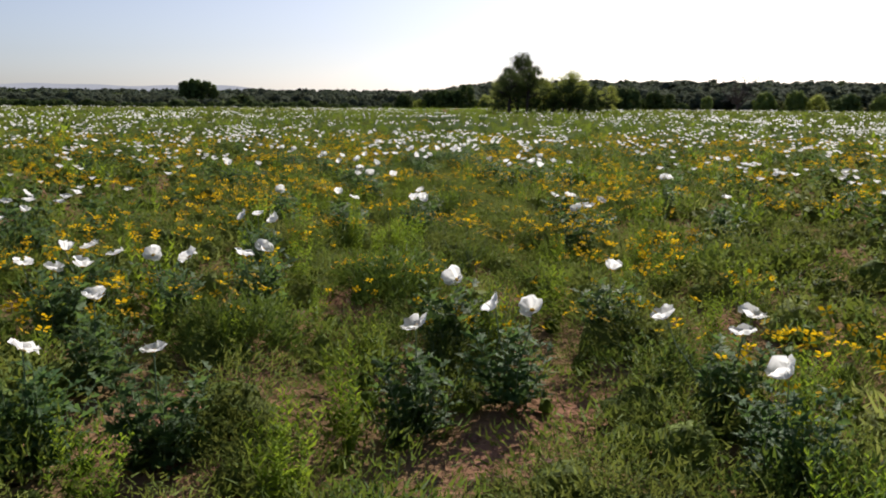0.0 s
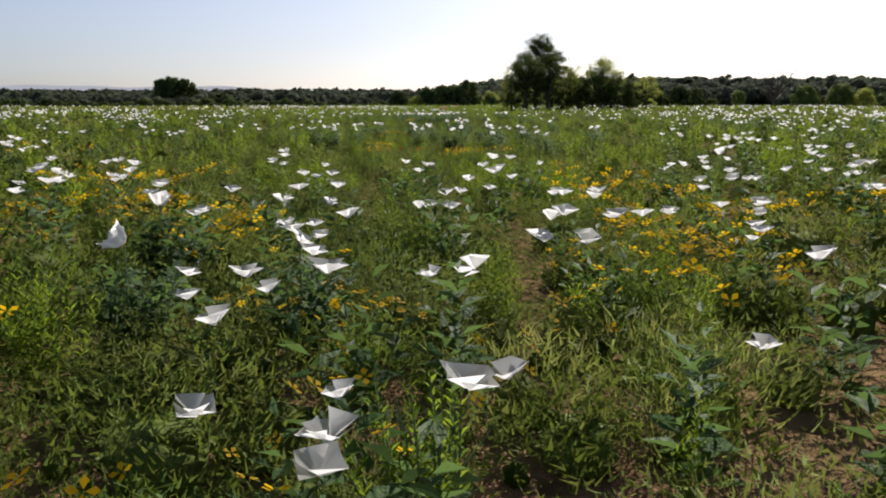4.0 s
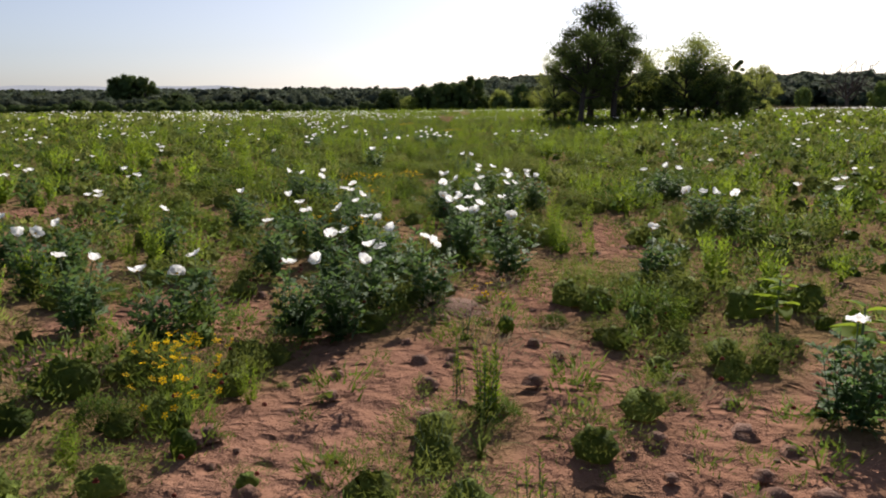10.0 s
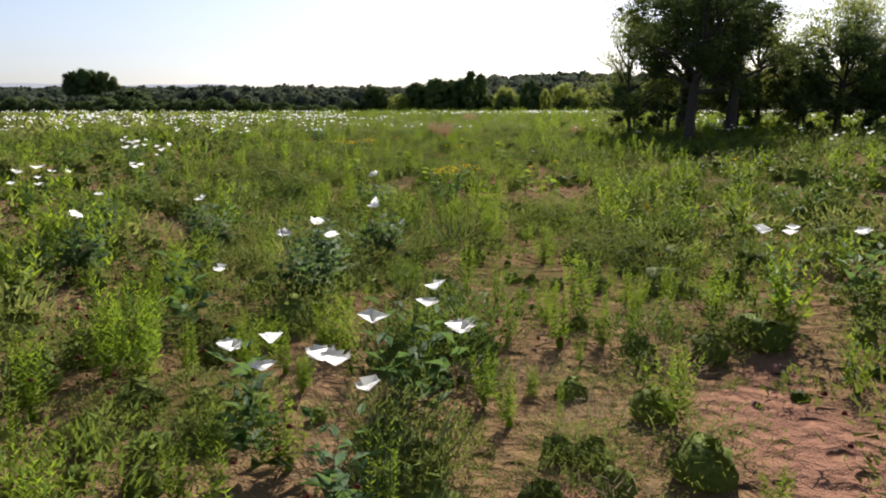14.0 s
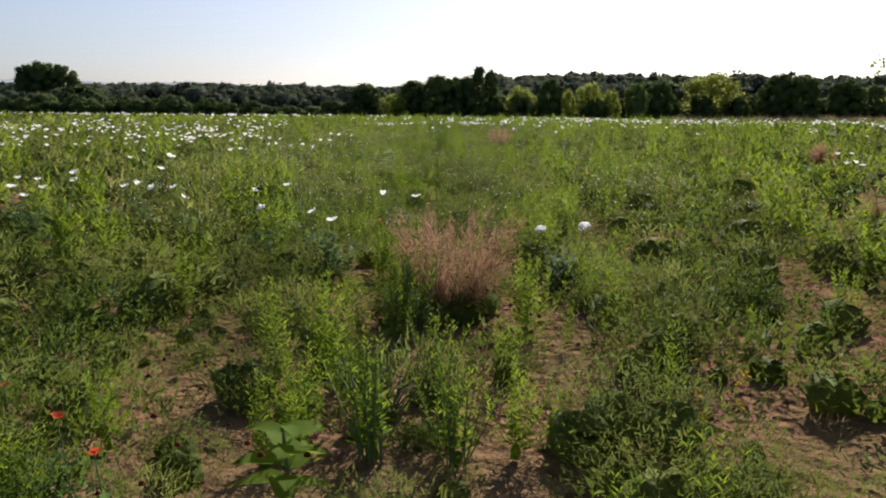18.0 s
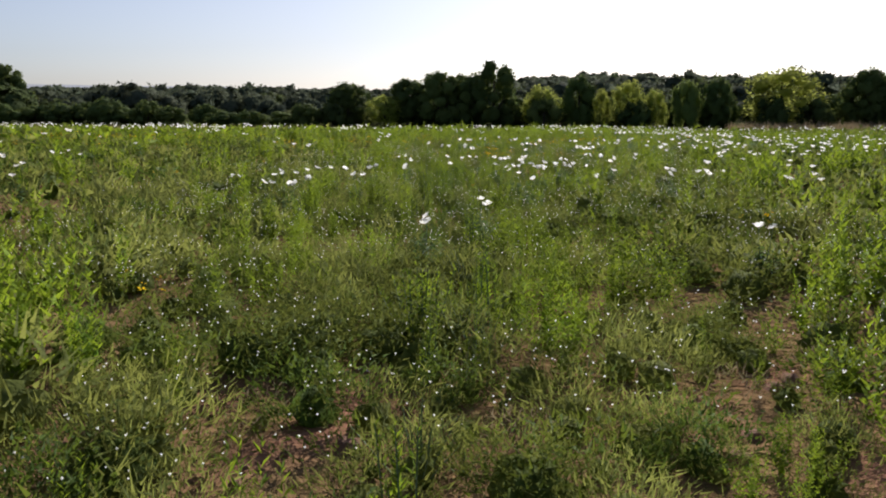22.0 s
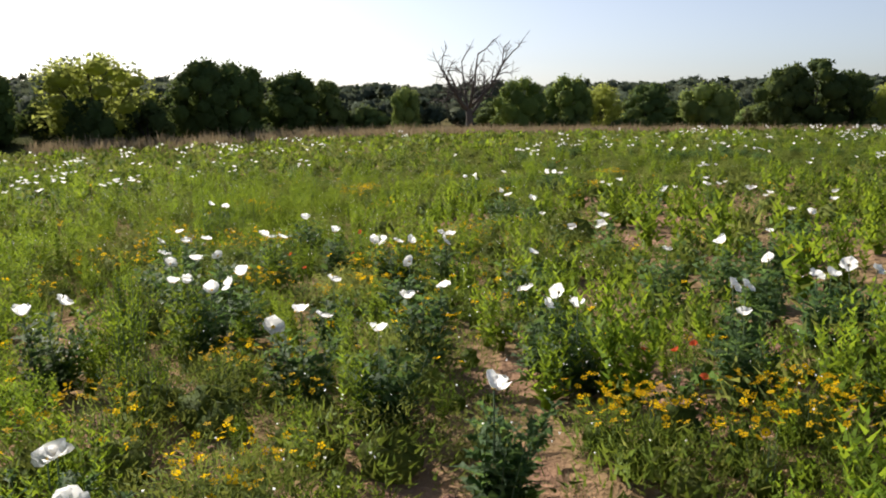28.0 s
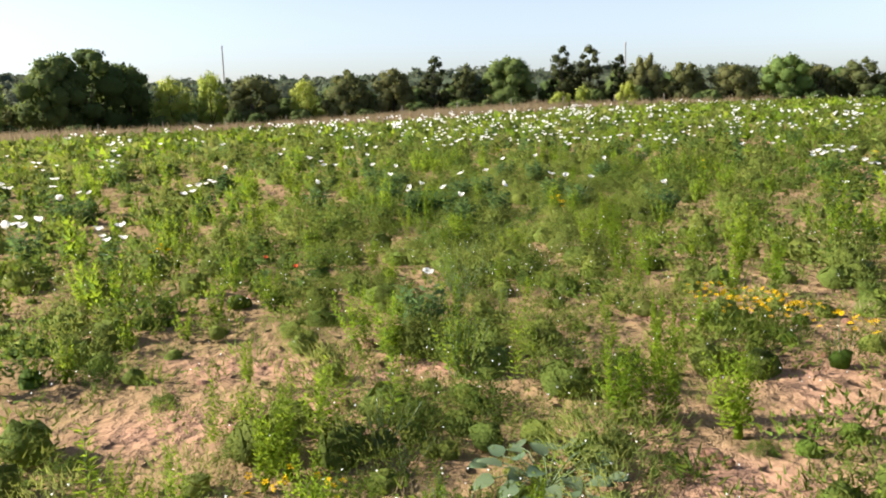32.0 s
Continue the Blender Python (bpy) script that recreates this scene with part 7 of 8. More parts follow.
x, y, r = scatter(-5, 36, 1, 190, 0.3, lambda x, y: (lane_distance(x, y) < 6) * (0.35 + 0.35 * sparse(x, y)) * (bare_mask(x, y) > 0.4), 113)
stuff("sand_sprouts", spread([mound(proto_rng(410 + k), 0.1, 0.11, 60, 0.045, 0.008, blades, 1.0) for k in range(3)], r.integers(0, 3, len(x)), x, y, soil_z(x, y), r.uniform(0, 6.28, len(x)), 0.5 + 1.6 * r.uniform(0, 1, len(x)) ** 2, True), LEAF_HERB, "small green sprouts on bare sand", "weeds")

# ---------------------------------------------------------------- clods of earth
x, y, r = scatter(-5, 36, 1, 190, 0.16, lambda x, y: (lane_distance(x, y) < 6) * (0.03 + 0.42 * bare_mask(x, y)), 106)
def clod(r):
    V, F = small_dome(r, 1.0, 0.8, 4)
    return V * r.uniform(0.8, 1.2, V.shape), F
CLODS = [clod(proto_rng(140 + k)) for k in range(5)]
stuff("earth_clods", spread(CLODS, r.integers(0, 5, len(x)), x, y, soil_z(x, y) - 0.008, r.uniform(0, 6.28, len(x)), 0.009 + 0.085 * r.uniform(0, 1, len(x)) ** 3.5), CLOD, "small clods of reddish earth on bare sand", "clods")


# ---------------------------------------------------------------- trees
ICO_V, ICO_F = (lambda g: (np.array([[-1, g, 0], [1, g, 0], [-1, -g, 0], [1, -g, 0], [0, -1, g], [0, 1, g], [0, -1, -g], [0, 1, -g], [g, 0, -1], [g, 0, 1], [-g, 0, -1], [-g, 0, 1]]) / 1.902,
                           np.array([[0, 11, 5], [0, 5, 1], [0, 1, 7], [0, 7, 10], [0, 10, 11], [1, 5, 9], [5, 11, 4], [11, 10, 2], [10, 7, 6], [7, 1, 8],
                                     [3, 9, 4], [3, 4, 2], [3, 2, 6], [3, 6, 8], [3, 8, 9], [4, 9, 5], [2, 4, 11], [6, 2, 10], [8, 6, 7], [9, 8, 1]])))(1.618)


def split_faces(V, F):
    """Each triangle into four, pushed out to the unit ball."""
    out = []
    V = list(map(np.array, V))
    for a, b, c in F:
        n = len(V)
        V += [unit(V[a] + V[b]), unit(V[b] + V[c]), unit(V[c] + V[a])]
        out += [[a, n, n + 2], [n, b, n + 1], [n + 2, n + 1, c], [n, n + 1, n + 2]]
    return np.array(V), np.array(out)


ICO2_V, ICO2_F = split_faces(ICO_V, ICO_F)


def join_soft(shapes):
    """Several (V, F, N) with triangles as one."""
    V, F = join(*[q[:2] for q in shapes])
    return V, F, np.concatenate([q[2] for q in shapes])


def tree_shape(r, h, wide, bole, lobes, clumps, per, leaf, heart=0.6, girth=0.032, low=0.12):
    """Trunk with limbs to several lobes; the crown is many leafy clumps of uneven size, dense inside, loose at the rim."""
    wood = []
    lean = r.normal(0, 0.05, 2) * h
    trunk = np.array([[0, 0, -0.3], [lean[0] * 0.3, lean[1] * 0.3, max(bole, 0.2)], [lean[0], lean[1], h * 0.55], [lean[0] * 1.2, lean[1] * 1.2, h * 0.8]])
    wood.append(tube(trunk, [h * girth, h * girth * 0.75, h * girth * 0.4, h * girth * 0.1], 7))
    middle = np.array([lean[0], lean[1], h * (0.5 + 0.5 * low)])
    centres = []
    for i in range(lobes):
        t = (i + 0.5) / lobes
        a = i * 2.4 + r.uniform(-0.4, 0.4)
        zc = h * (low + 0.14 + (0.82 - low - 0.12) * t)
        reach = wide * (0.66 * math.sqrt(max(0.0, 1 - (2 * t - 0.85) ** 2 * 0.7))) * r.uniform(0.7, 1.15)
        c = np.array([math.cos(a) * reach + lean[0] * t, math.sin(a) * reach + lean[1] * t, zc])
        centres.append((c, wide * r.uniform(0.24, 0.44)))
        s = trunk[1] * (1 - t) + trunk[2] * t
        w = h * girth * 0.42
        wood.append(tube([s, (s + c) / 2 + r.normal(0, 0.03 * h, 3), c], [w, w * 0.6, w * 0.2], 5))
        for q in range(3):
            f = c + unit(r.normal(0, 1, 3)) * wide * 0.36
            wood.append(tube([(s + c) / 2, (c + f) / 2 + r.normal(0, 0.02 * h, 3), f], [w * 0.5, w * 0.3, w * 0.08], 4))
    centres.append((trunk[3] + [0, 0, h * 0.06], wide * 0.34))
    crown = []
    for c in range(clumps):
        centre, rad = centres[c % len(centres)]
        e = centre + unit(r.normal(0, 1, 3)) * rad * r.uniform(0.3, 1.0) * np.array([1, 1, 0.8])
        size = rad * r.uniform(0.30, 0.58)
        if e[2] < low * h + size * 0.4:
            e[2] = low * h + size * 0.4
        out = (e - middle) / wide * 0.7
        V = ICO_V * r.uniform(0.7, 1.2, (12, 1)) * size * heart * np.array([1.15, 1.15, 0.8])
        crown.append((V + e, ICO_F, unit(unit(V) + out)))
        g = unit(r.normal(0, 1, (per, 3))) * r.uniform(0.55, 1.15, (per, 1)) * size * np.array([1.1, 1.1, 0.8])
        D = g + r.normal(0, 0.55 * size, (per, 3))
        P = e + g
        P[:, 2] = np.maximum(P[:, 2], 0.04 * h)
        V, F = leaves(P - 0.4 * leaf * unit(D), D, leaf * r.uniform(0.6, 1.3, per), leaf * 0.6 * r.uniform(0.7, 1.2, per), r)
        crown.append((V, F, np.repeat(unit(unit(g) + out + r.normal(0, 0.3, (per, 3))), 4, 0)))
    return join(*wood), join_soft(crown)


def crown_mass(r, h, wide, lobes, n, leaf, taper=0.0, foot=0.0, core=0.80, ball=(ICO2_V, ICO2_F)):
    """A dense tree or thicket seen from afar, leafy almost to the ground: uneven lobes clothed in leaves. taper: 0 round-headed, 1 pointed."""
    wood = [tube([(0, 0, -0.3), (0.1, 0, h * 0.4), (0.1, 0.1, h * 0.75)], [h * 0.03, h * 0.022, h * 0.008], 6)]
    for k in range(4):
        a = k * 1.7
        wood.append(tube([(0, 0, h * 0.12), (math.cos(a) * wide * 0.3, math.sin(a) * wide * 0.3, h * 0.35), (math.cos(a) * wide * 0.6, math.sin(a) * wide * 0.6, h * 0.6)], [h * 0.016, h * 0.011, h * 0.004], 5))
    middle = np.array([0, 0, h * 0.5])
    crown = []
    for i in range(lobes):
        t = i / (lobes - 1)
        a = i * 2.4 + r.uniform(-0.5, 0.5)
        thick = (1 - taper) + taper * (1.05 - t)
        rad = wide * r.uniform(0.22, 0.44) * (0.45 + 0.55 * thick) * (1 - 0.2 * t)
        bow = math.sqrt(max(0.05, 1 - (1.9 * t - 0.8) ** 2 * 0.75)) * (1 - taper) + taper * (1.0 - 0.9 * t)
        reach = max(wide - rad, 0) * bow * r.uniform(0.6, 1.05)
        c = np.array([math.cos(a) * reach, math.sin(a) * reach, foot * h + rad * 0.6 + (h * (1 - foot) - rad * 1.45) * t])
        squash = np.array([1.06, 1.06, 0.86])
        out = (c - middle) / wide * 0.55
        V = ball[0] @ np.linalg.qr(r.normal(size=(3, 3)))[0] * r.uniform(0.84, 1.08, (len(ball[0]), 1)) * rad * core * squash
        crown.append((V + c, ball[1], unit(unit(V) + out)))
        q = int(n * (rad / wide) ** 2 * 9.0 / lobes) + 4
        g = unit(r.normal(0, 1, (q, 3)) + [0, 0, 0.2])
        P = c + g * rad * squash * r.uniform(0.72, 1.12, (q, 1))
        P[:, 2] = np.maximum(P[:, 2], 0.03)
        D = g + r.normal(0, 0.7, (q, 3))
        V, F = blades(P - 0.45 * leaf * unit(D), D, leaf * r.uniform(0.6, 1.3, q), leaf * 0.9 * r.uniform(0.7, 1.2, q), r)
        crown.append((V, F, np.repeat(unit(g + out + r.normal(0, 0.3, (q, 3))), 3, 0)))
    return join(*wood), join_soft(crown)


def tree_meshes(shape, leafmat):
    V, F, N = shape[1]
    return fast_mesh("trunk", *shape[0], BARK, True), fast_mesh("crown", V, F, leafmat, N=N)


def tree(px, py, meshes, label, yaw=0.0, size=(1, 1, 1), name="tree", group=""):
    t = thing(name, label, "tree" if name != "shrub" else "shrub", group, at=pose(px, py, float(ground_z(px, py)), 0, 0, yaw) @ Matrix.Diagonal((*size, 1)))
    part("trunk", meshes[0], None, t)
    part("crown", meshes[1], None, t)
    return t


# the group of trees standing in the field
for k, (px, py, h, wide, bole, lobes, clumps, per, leaf, heart, girth, low, mat, label) in enumerate((
        (8.7, 113.0, 6.3, 2.9, 1.7, 12, 220, 76, 0.10, 0.22, 0.033, 0.24, LEAF_FIELD_TREE, "dark tree with a thick leaning trunk in the field"),
        (10.6, 120.5, 9.2, 3.7, 2.0, 15, 330, 84, 0.12, 0.24, 0.032, 0.18, LEAF_FIELD_TREE, "tall dark green tree standing in the flower field"),
        (11.6, 117.2, 6.8, 2.4, 1.8, 10, 140, 76, 0.11, 0.22, 0.036, 0.22, LEAF_FIELD_TREE, "dark green tree beside a taller tree"),
        (7.7, 117.2, 5.0, 2.1, 0.4, 12, 120, 80, 0.065, 0.05, 0.020, 0.06, LEAF_LIGHT, "light feathery green small tree at the field trees"),
        (14.6, 122.2, 5.7, 2.6, 1.2, 10, 150, 76, 0.12, 0.10, 0.030, 0.14, LEAF_LIGHT, "tree with sunlit yellow-green top in the field group"),
        (18.2, 122.2, 6.5, 3.3, 1.2, 13, 230, 76, 0.12, 0.12, 0.030, 0.10, LEAF_LIGHT, "broad tree with sunlit yellow-green crown in the field group"),
        (17.0, 119.8, 4.8, 2.9, 1.0, 10, 140, 70, 0.12, 0.30, 0.030, 0.10, LEAF_TREE, "dark green tree among the field trees"),
        (20.4, 121.2, 4.4, 2.4, 0.8, 9, 120, 70, 0.12, 0.30, 0.030, 0.08, LEAF_TREE, "low dark green tree among the field trees"),
        (24.6, 126.0, 4.6, 2.2, 0.8, 9, 90, 60, 0.12, 0.10, 0.026, 0.08, LEAF_LIGHT, "smaller light green tree at the end of the group"))):
    tree(px, py, tree_meshes(tree_shape(proto_rng(201 + k), h, wide, bole, lobes, clumps, per, leaf, heart, girth, low), mat), label, 40 * k)
tree(22.2, 123.4, tree_meshes(crown_mass(proto_rng(211), 4.6, 1.4, 22, 2300, 0.13, 0.7), LEAF_TREE), "dark upright juniper among the field trees", 10)
bush = tree_meshes(tree_shape(proto_rng(207), 2.4, 1.7, 0.3, 7, 50, 50, 0.11, 0.5), LEAF_TREE)
for bx, by, s in ((7.7, 116.4, 0.75), (9.6, 118.6, 1.1), (12.4, 120.0, 1.1), (13.4, 121.4, 1.1), (16.0, 121.0, 1.2), (18.6, 119.6, 1.0), (19.6, 122.6, 1.1), (21.4, 122.4, 1.0), (23.4, 124.6, 1.0), (15.2, 118.6, 0.8)):
    tree(bx, by, bush, "dark green bush at the foot of the field trees", bx * 50, (s, s, s), "shrub", "bushes at the field trees")

# the tree line along the far edge of the field
EDGE_KINDS = {
    "dark": (LEAF_TREE, 6.0, 3.2, 24, 2600, 0.26, 0.0, 0.80, 6, "tree", "dark green tree at the field edge"),
    "light": (LEAF_LIGHT, 5.0, 3.0, 24, 3600, 0.20, 0.0, 0.52, 5, "tree", "yellow-green mesquite tree at the field edge"),
    "mid": (LEAF_MID, 5.0, 3.4, 22, 2100, 0.26, 0.0, 0.78, 5, "tree", "leafy mid-green tree at the field edge"),
    "olive": (LEAF_OLIVE, 4.6, 3.0, 22, 2100, 0.24, 0.3, 0.74, 4, "tree", "brownish olive-green tree at the field edge"),
    "juniper": (LEAF_JUNIPER, 6.0, 2.2, 20, 2000, 0.24, 0.6, 0.70, 4, "tree", "tall dark olive juniper at the field edge"),
    "low": (LEAF_TREE, 3.0, 2.6, 15, 1100, 0.26, 0.0, 0.82, 5, "shrub", "dense dark green shrub at the field edge"),
    "pale": (LEAF_LIGHT, 1.8, 1.4, 12, 900, 0.16, 0.0, 0.7, 2, "shrub", "small pale green bush in dry grass")}
EDGE_MESHES = {}
for k, (kind, (mat, h, wide, lobes, n, leaf, taper, core, count, name, label)) in enumerate(EDGE_KINDS.items()):
    EDGE_MESHES[kind] = [tree_meshes(crown_mass(proto_rng(500 + 10 * k + q), h, wide, lobes, n, leaf, taper, 0.0, core), mat) for q in range(count)]
edge_rng = random.Random(5)
edge_count = 0


def edge_tree(px, py, h, half, kind):
    """A tree of that height and half width on the field's edge."""
    global edge_count
    mat, h0, wide = EDGE_KINDS[kind][:3]
    meshes = EDGE_MESHES[kind][edge_count % len(EDGE_MESHES[kind])]
    tree(px, py, meshes, EDGE_KINDS[kind][10], edge_rng.uniform(0, 360), (half / wide, half / wide, h / h0), EDGE_KINDS[kind][9], "trees along the field edge")
    edge_count += 1


for row in (
        (-88.5, 291.0, 8.2, 4.4, "dark"), (-85.5, 290.5, 8.8, 4.6, "dark"), (-81.0, 290.0, 8.2, 4.2, "dark"), (-6.2, 226.5, 3.5, 2.6, "light"), (-10.5, 228.7, 4.9, 3.0, "dark"), (-3.7, 228.8, 5.4, 3.1, "dark"), (-0.3, 228.0, 6.2, 3.3, "dark"), (2.6, 229.0, 5.9, 3.0, "dark"),
        (6.0, 227.7, 7.4, 3.4, "dark"), (11.5, 227.4, 4.7, 2.7, "light"), (11.6, 225.6, 3.4, 2.4, "low"), (15.9, 228.2, 5.9, 2.4, "dark"), (18.3, 227.1, 4.5, 1.3, "light"),
        (21.3, 226.9, 5.5, 2.6, "light"), (21.7, 224.8, 3.2, 2.2, "low"), (24.2, 226.8, 4.5, 1.8, "light"), (27.7, 226.6, 5.5, 1.9, "mid"), (31.3, 227.4, 5.7, 2.4, "dark"),
        (38.4, 226.1, 6.8, 5.4, "light"), (36.4, 223.4, 3.6, 2.3, "low"), (40.6, 223.0, 3.4, 2.6, "low"), (47.3, 225.4, 6.6, 3.2, "dark"), (50.6, 225.0, 6.4, 3.2, "dark"), (56.4, 224.8, 5.7, 3.4, "dark"), (60.4, 224.2, 5.1, 2.2, "dark"), (63.4, 222.0, 2.7, 2.4, "low"),
        (69.9, 222.8, 4.7, 1.9, "mid"), (83.4, 217.8, 6.2, 3.6, "mid"), (90.3, 215.4, 6.8, 3.4, "mid"), (95.0, 213.8, 6.0, 3.0, "light"), (101.7, 210.8, 6.3, 4.1, "dark"), (108.5, 205.9, 6.6, 4.4, "mid"),
        (121.0, 196.7, 9.8, 5.6, "dark"), (117.8, 199.6, 8.8, 4.0, "dark"), (124.0, 192.6, 8.2, 3.6, "dark"), (120.1, 187.7, 6.4, 2.7, "light"), (119.7, 183.3, 6.9, 2.2, "light"), (119.3, 178.8, 6.1, 4.4, "olive"), (118.7, 172.8, 5.3, 2.1, "light")):
    edge_tree(*row)
for row in (
        (118.3, 168.0, 5.9, 3.4, "olive"), (117.2, 162.6, 5.8, 3.2, "olive"), (115.6, 158.0, 6.6, 2.4, "juniper"), (114.3, 154.4, 5.0, 2.4, "olive"), (112.7, 149.7, 6.0, 3.5, "dark"), (110.7, 144.0, 6.9, 2.4, "juniper"),
        (109.6, 141.0, 6.9, 2.5, "juniper"), (108.3, 138.1, 5.8, 1.6, "juniper"), (107.1, 135.3, 5.8, 2.6, "olive"), (105.5, 131.5, 4.9, 2.9, "olive"), (100.9, 140.7, 2.8, 1.3, "pale"), (102.7, 145.0, 2.4, 1.2, "pale"),
        (103.5, 147.3, 1.8, 1.4, "pale"), (103.7, 126.3, 4.5, 3.4, "olive"), (102.7, 120.3, 5.4, 3.2, "mid"), (102.0, 116.1, 4.2, 2.4, "olive"), (101.2, 111.4, 4.8, 3.7, "olive"), (100.0, 104.0, 4.8, 3.2, "olive"), (99.0, 97.0, 4.6, 3.2, "mid"), (98.0, 90.0, 4.8, 3.4, "olive")):
    edge_tree(*row)
# thickets that fill the edge between and behind them
for n in range(27):
    edge_tree(-8 + 2.5 * n + edge_rng.uniform(-1, 1), 231 - 0.06 * n + edge_rng.uniform(0, 4), edge_rng.uniform(2.6, 4.0), edge_rng.uniform(2.0, 3.0), "low")
for n in range(44):
    edge_tree(-12 - 2.9 * n, 224 + 0.3 * n + edge_rng.uniform(-2, 4), edge_rng.uniform(1.5, 3.0), edge_rng.uniform(2.0, 3.2), "low")
BEHIND = ((84, 222), (102, 217), (126, 201), (124, 165), (116, 142), (110, 128), (106, 104), (103, 82))
for (ax, ay), (bx, by) in zip(BEHIND, BEHIND[1:]):
    count = int(math.hypot(bx - ax, by - ay) / 3.2)
    for n in range(count):
        u = (n + edge_rng.uniform(0, 1)) / count
        edge_tree(ax + (bx - ax) * u + edge_rng.uniform(-1, 3), ay + (by - ay) * u + edge_rng.uniform(-1, 1), edge_rng.uniform(3.0, 4.6), edge_rng.uniform(2.2, 3.4), edge_rng.choice(["mid", "olive", "dark", "low"] if ay > 190 else ["olive", "olive", "dark", "low"]))
FRONT = ((82, 216), (104, 206), (117, 193), (115, 165), (106, 141), (101, 126), (97, 104))
for (ax, ay), (bx, by) in zip(FRONT, FRONT[1:]):
    count = int(math.hypot(bx - ax, by - ay) / 4.5)
    for n in range(count):
        u = (n + edge_rng.uniform(0, 1)) / count
        edge_tree(ax + (bx - ax) * u, ay + (by - ay) * u, edge_rng.uniform(1.2, 2.4), edge_rng.uniform(1.2, 2.2), "low")


def bare_tree(px, py, s0):
    """A leafless tree: a short trunk that forks into spreading limbs, branches and twigs."""
    r = proto_rng(243)
    t = thing("dead_tree", "leafless grey-brown dead tree at the field edge", "tree", at=pose(px, py, float(ground_z(px, py))) @ Matrix.Scale(s0, 4))
    part("trunk", tube([(0, 0, -0.3), (0.05, 0, 0.8), (0.0, 0.05, 1.7)], [0.27, 0.22, 0.19], 8), DEADWOOD, t, smooth=True)
    for i in range(8):
        a = i * 0.79 + r.uniform(-0.25, 0.25)
        out = np.array([math.cos(a), math.sin(a), 0])
        s = np.array([0.02, 0.02, 1.15 + 0.08 * i])
        reach, rise = r.uniform(1.3, 2.7), r.uniform(2.3, 3.7)
        u = np.linspace(0, 1, 6)[:, None]
        path = s + out * reach * u ** 0.85 + np.array([0, 0, 1]) * rise * u ** 1.15 + r.normal(0, 0.09, (6, 3)) * u
        limb = part("limb", tube(path, np.linspace(0.12, 0.035, 6), 6), DEADWOOD, t, smooth=True)
        for q in range(7):
            b = path[1 + q % 5]
            d = unit(out * r.uniform(-0.3, 0.9) + r.normal(0, 0.55, 3) + [0, 0, 0.75])
            e = b + d * r.uniform(0.7, 1.5)
            m = (b + e) / 2 + r.normal(0, 0.08, 3)
            part("branch", tube([b, m, e], [0.048, 0.034, 0.016], 5), DEADWOOD, limb)
            for w in range(6):
                f = m + (e - m) * w / 5
                part("twig", tube([f, f + unit(d + r.normal(0, 0.7, 3)) * r.uniform(0.4, 0.9)], [0.024, 0.010], 3), DEADWOOD, limb)


bare_tree(77.0, 220.0, 1.62)
# woods on the far slopes
def wood_keep(x, y):
    far = np.maximum(y - 240, np.maximum((x - 145), -(x + 175)))
    return (far > 0) * (clearing(x, y) < 0.35) * (0.45 + 0.55 * smooth01((wave(x, y, 60, 71) + 0.6) / 0.5)) * (1.0 - 0.8 * smooth01((far - 40) / 400))


NEAR_WOOD = [crown_mass(proto_rng(230 + k), 4.9, 5.0, 14, 720, 0.42, ball=(ICO_V, ICO_F))[1][:2] for k in range(6)]
FAR_WOOD = [crown_mass(proto_rng(240 + k), 4.9, 5.2, 7, 70, 0.85, core=0.92, ball=(ICO_V, ICO_F))[1][:2] for k in range(5)]
x, y, r = scatter(-620, 700, 60, 900, 8.8, wood_keep, 107)
size = (r.uniform(0.60, 0.95, len(x)) + 0.45 * r.uniform(0, 1, len(x)) ** 6) * (0.84 + 0.24 * smooth01((x + 12) / 24) + 0.2 * smooth01((x - 70) / 60))
pale = r.uniform(size=len(x)) + 0.3 * wave(x, y, 70, 72) > 1.0
close = np.maximum(y - 240, np.maximum(x - 145, -(x + 175))) < 75
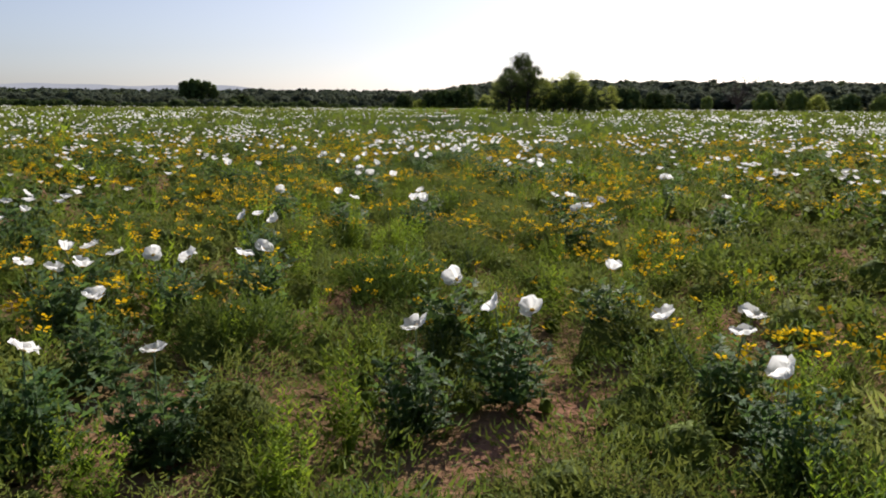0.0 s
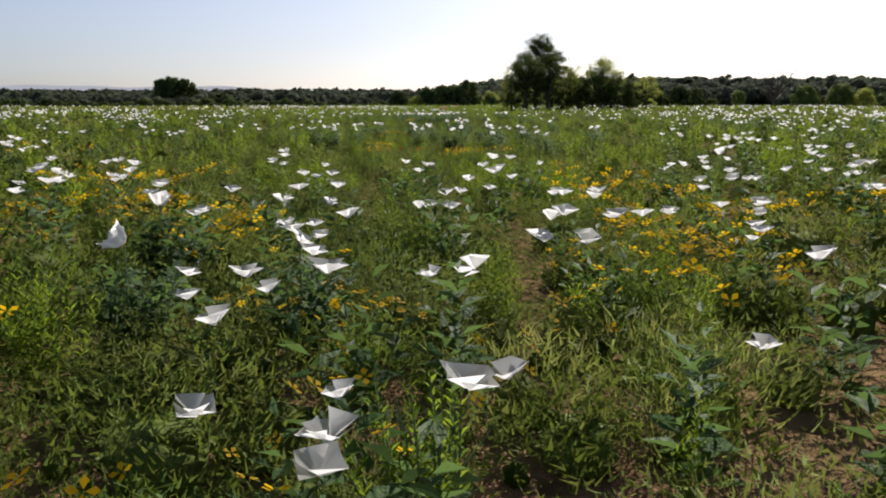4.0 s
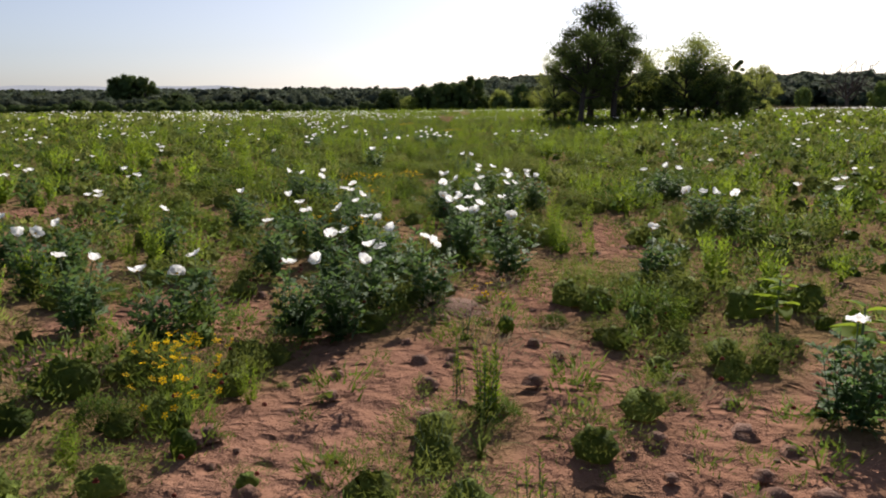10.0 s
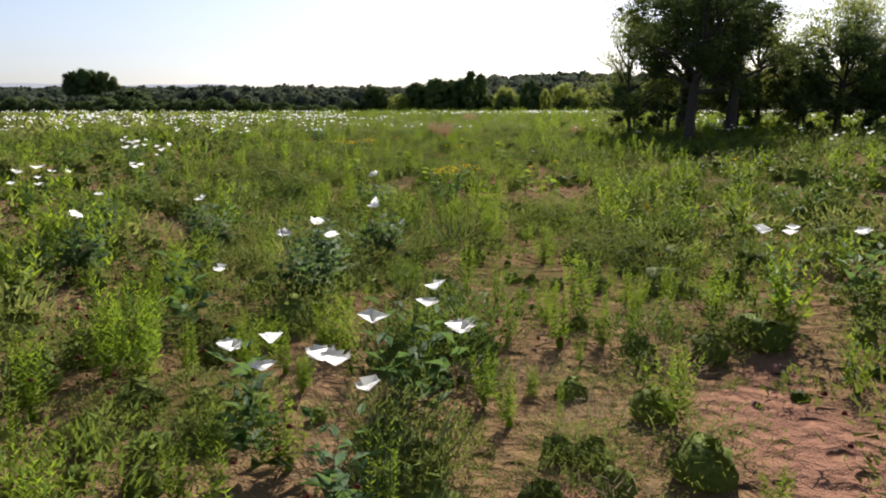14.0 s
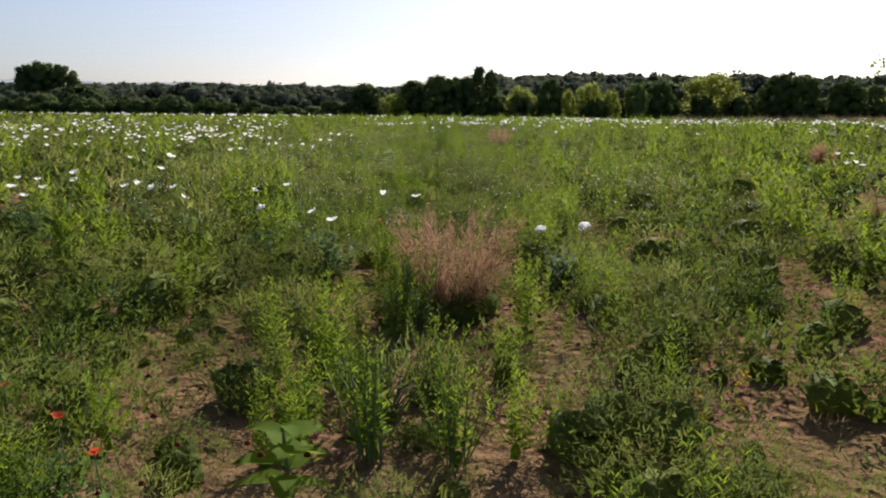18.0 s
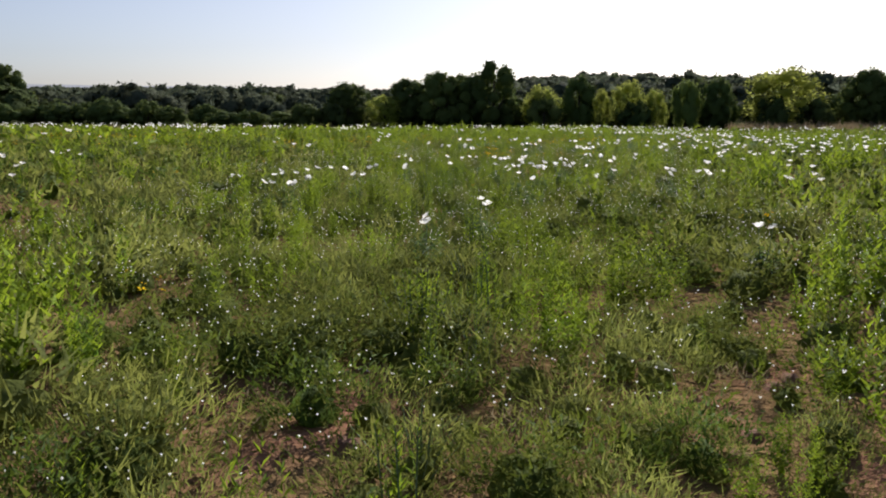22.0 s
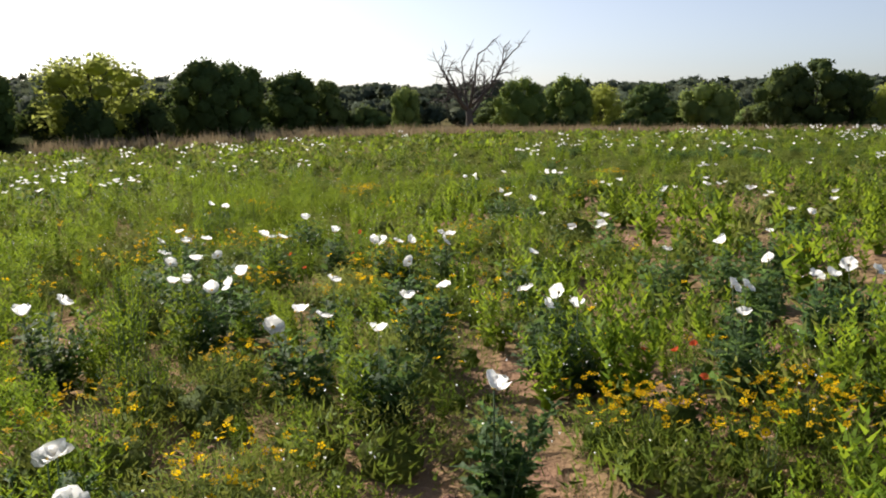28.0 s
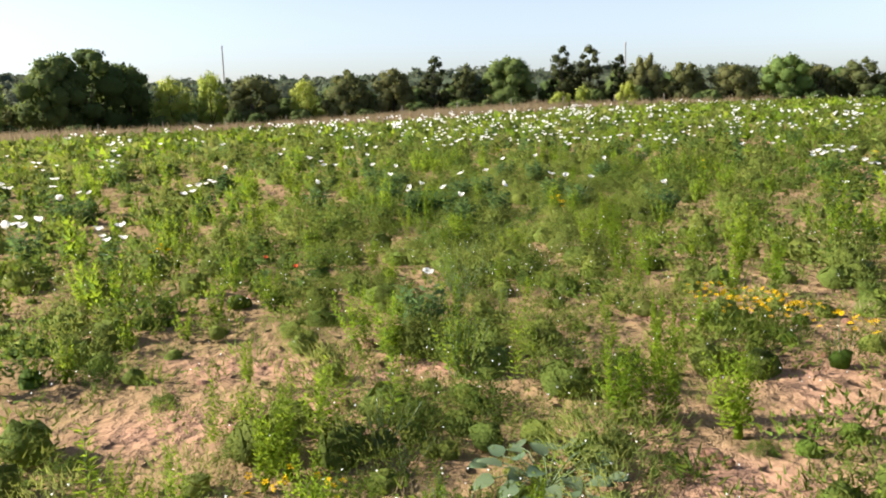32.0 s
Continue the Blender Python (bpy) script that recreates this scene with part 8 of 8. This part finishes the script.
for name, protos, mat, m in (("wooded_slope", NEAR_WOOD, LEAF_FAR_HAZED, close & ~pale), ("pale_wooded_slope", NEAR_WOOD, LEAF_FAR_PALE, close & pale),
                             ("distant_woods", FAR_WOOD, LEAF_FAR_HAZED, ~close & ~pale), ("distant_pale_woods", FAR_WOOD, LEAF_FAR_PALE, ~close & pale)):
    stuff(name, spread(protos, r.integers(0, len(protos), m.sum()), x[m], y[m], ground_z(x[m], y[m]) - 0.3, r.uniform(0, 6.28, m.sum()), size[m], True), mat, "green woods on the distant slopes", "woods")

# ---------------------------------------------------------------- poles and fence posts
def utility_pole(px, py, h):
    t = thing("utility_pole", "thin wooden utility pole beyond the tree line", "pole", "utility poles", at=pose(px, py, float(ground_z(px, py))))
    part("pole", tube([(0, 0, -0.5), (0, 0, h * 0.5), (0, 0, h)], [0.26, 0.24, 0.2], 8), STEEL, t)
    part("crossarm", tube([(-0.9, 0, h - 0.6), (0, 0, h - 0.6), (0.9, 0, h - 0.6)], [0.06, 0.06, 0.06], 4), STEEL, t)


utility_pole(330, 181, 20.6 - float(ground_z(330, 181)))
utility_pole(324, 28, 20.6 - float(ground_z(324, 28)))
for n in range(14):
    t = n / 13
    fx3, fy3 = 104 - 2 * t, 205 - 75 * t
    p = thing("fence_post", "short weathered fence post in dry grass", "fence post", "fence posts", at=pose(fx3, fy3, float(ground_z(fx3, fy3))))
    part("post", tube([(0, 0, -0.2), (0, 0, 0.7), (0, 0, 1.35)], [0.05, 0.05, 0.045], 6), STEEL, p)

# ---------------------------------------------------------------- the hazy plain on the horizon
# a backdrop strip that glows by itself, with the distance haze as its colour
haze, hnt, hout = material("painted_haze_glow")
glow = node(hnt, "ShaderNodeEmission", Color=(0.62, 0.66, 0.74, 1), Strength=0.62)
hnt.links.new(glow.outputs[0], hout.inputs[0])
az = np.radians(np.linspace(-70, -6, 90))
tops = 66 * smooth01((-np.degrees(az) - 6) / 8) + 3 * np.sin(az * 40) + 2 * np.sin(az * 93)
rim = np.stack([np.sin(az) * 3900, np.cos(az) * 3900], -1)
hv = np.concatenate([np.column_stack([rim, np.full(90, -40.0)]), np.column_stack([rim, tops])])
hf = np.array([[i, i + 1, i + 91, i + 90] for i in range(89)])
tagged(new("backdrop", fast_mesh("backdrop", hv, hf, haze)), "glowing backdrop strip coloured as a pale hazy far plain", "backdrop", kind="structure")
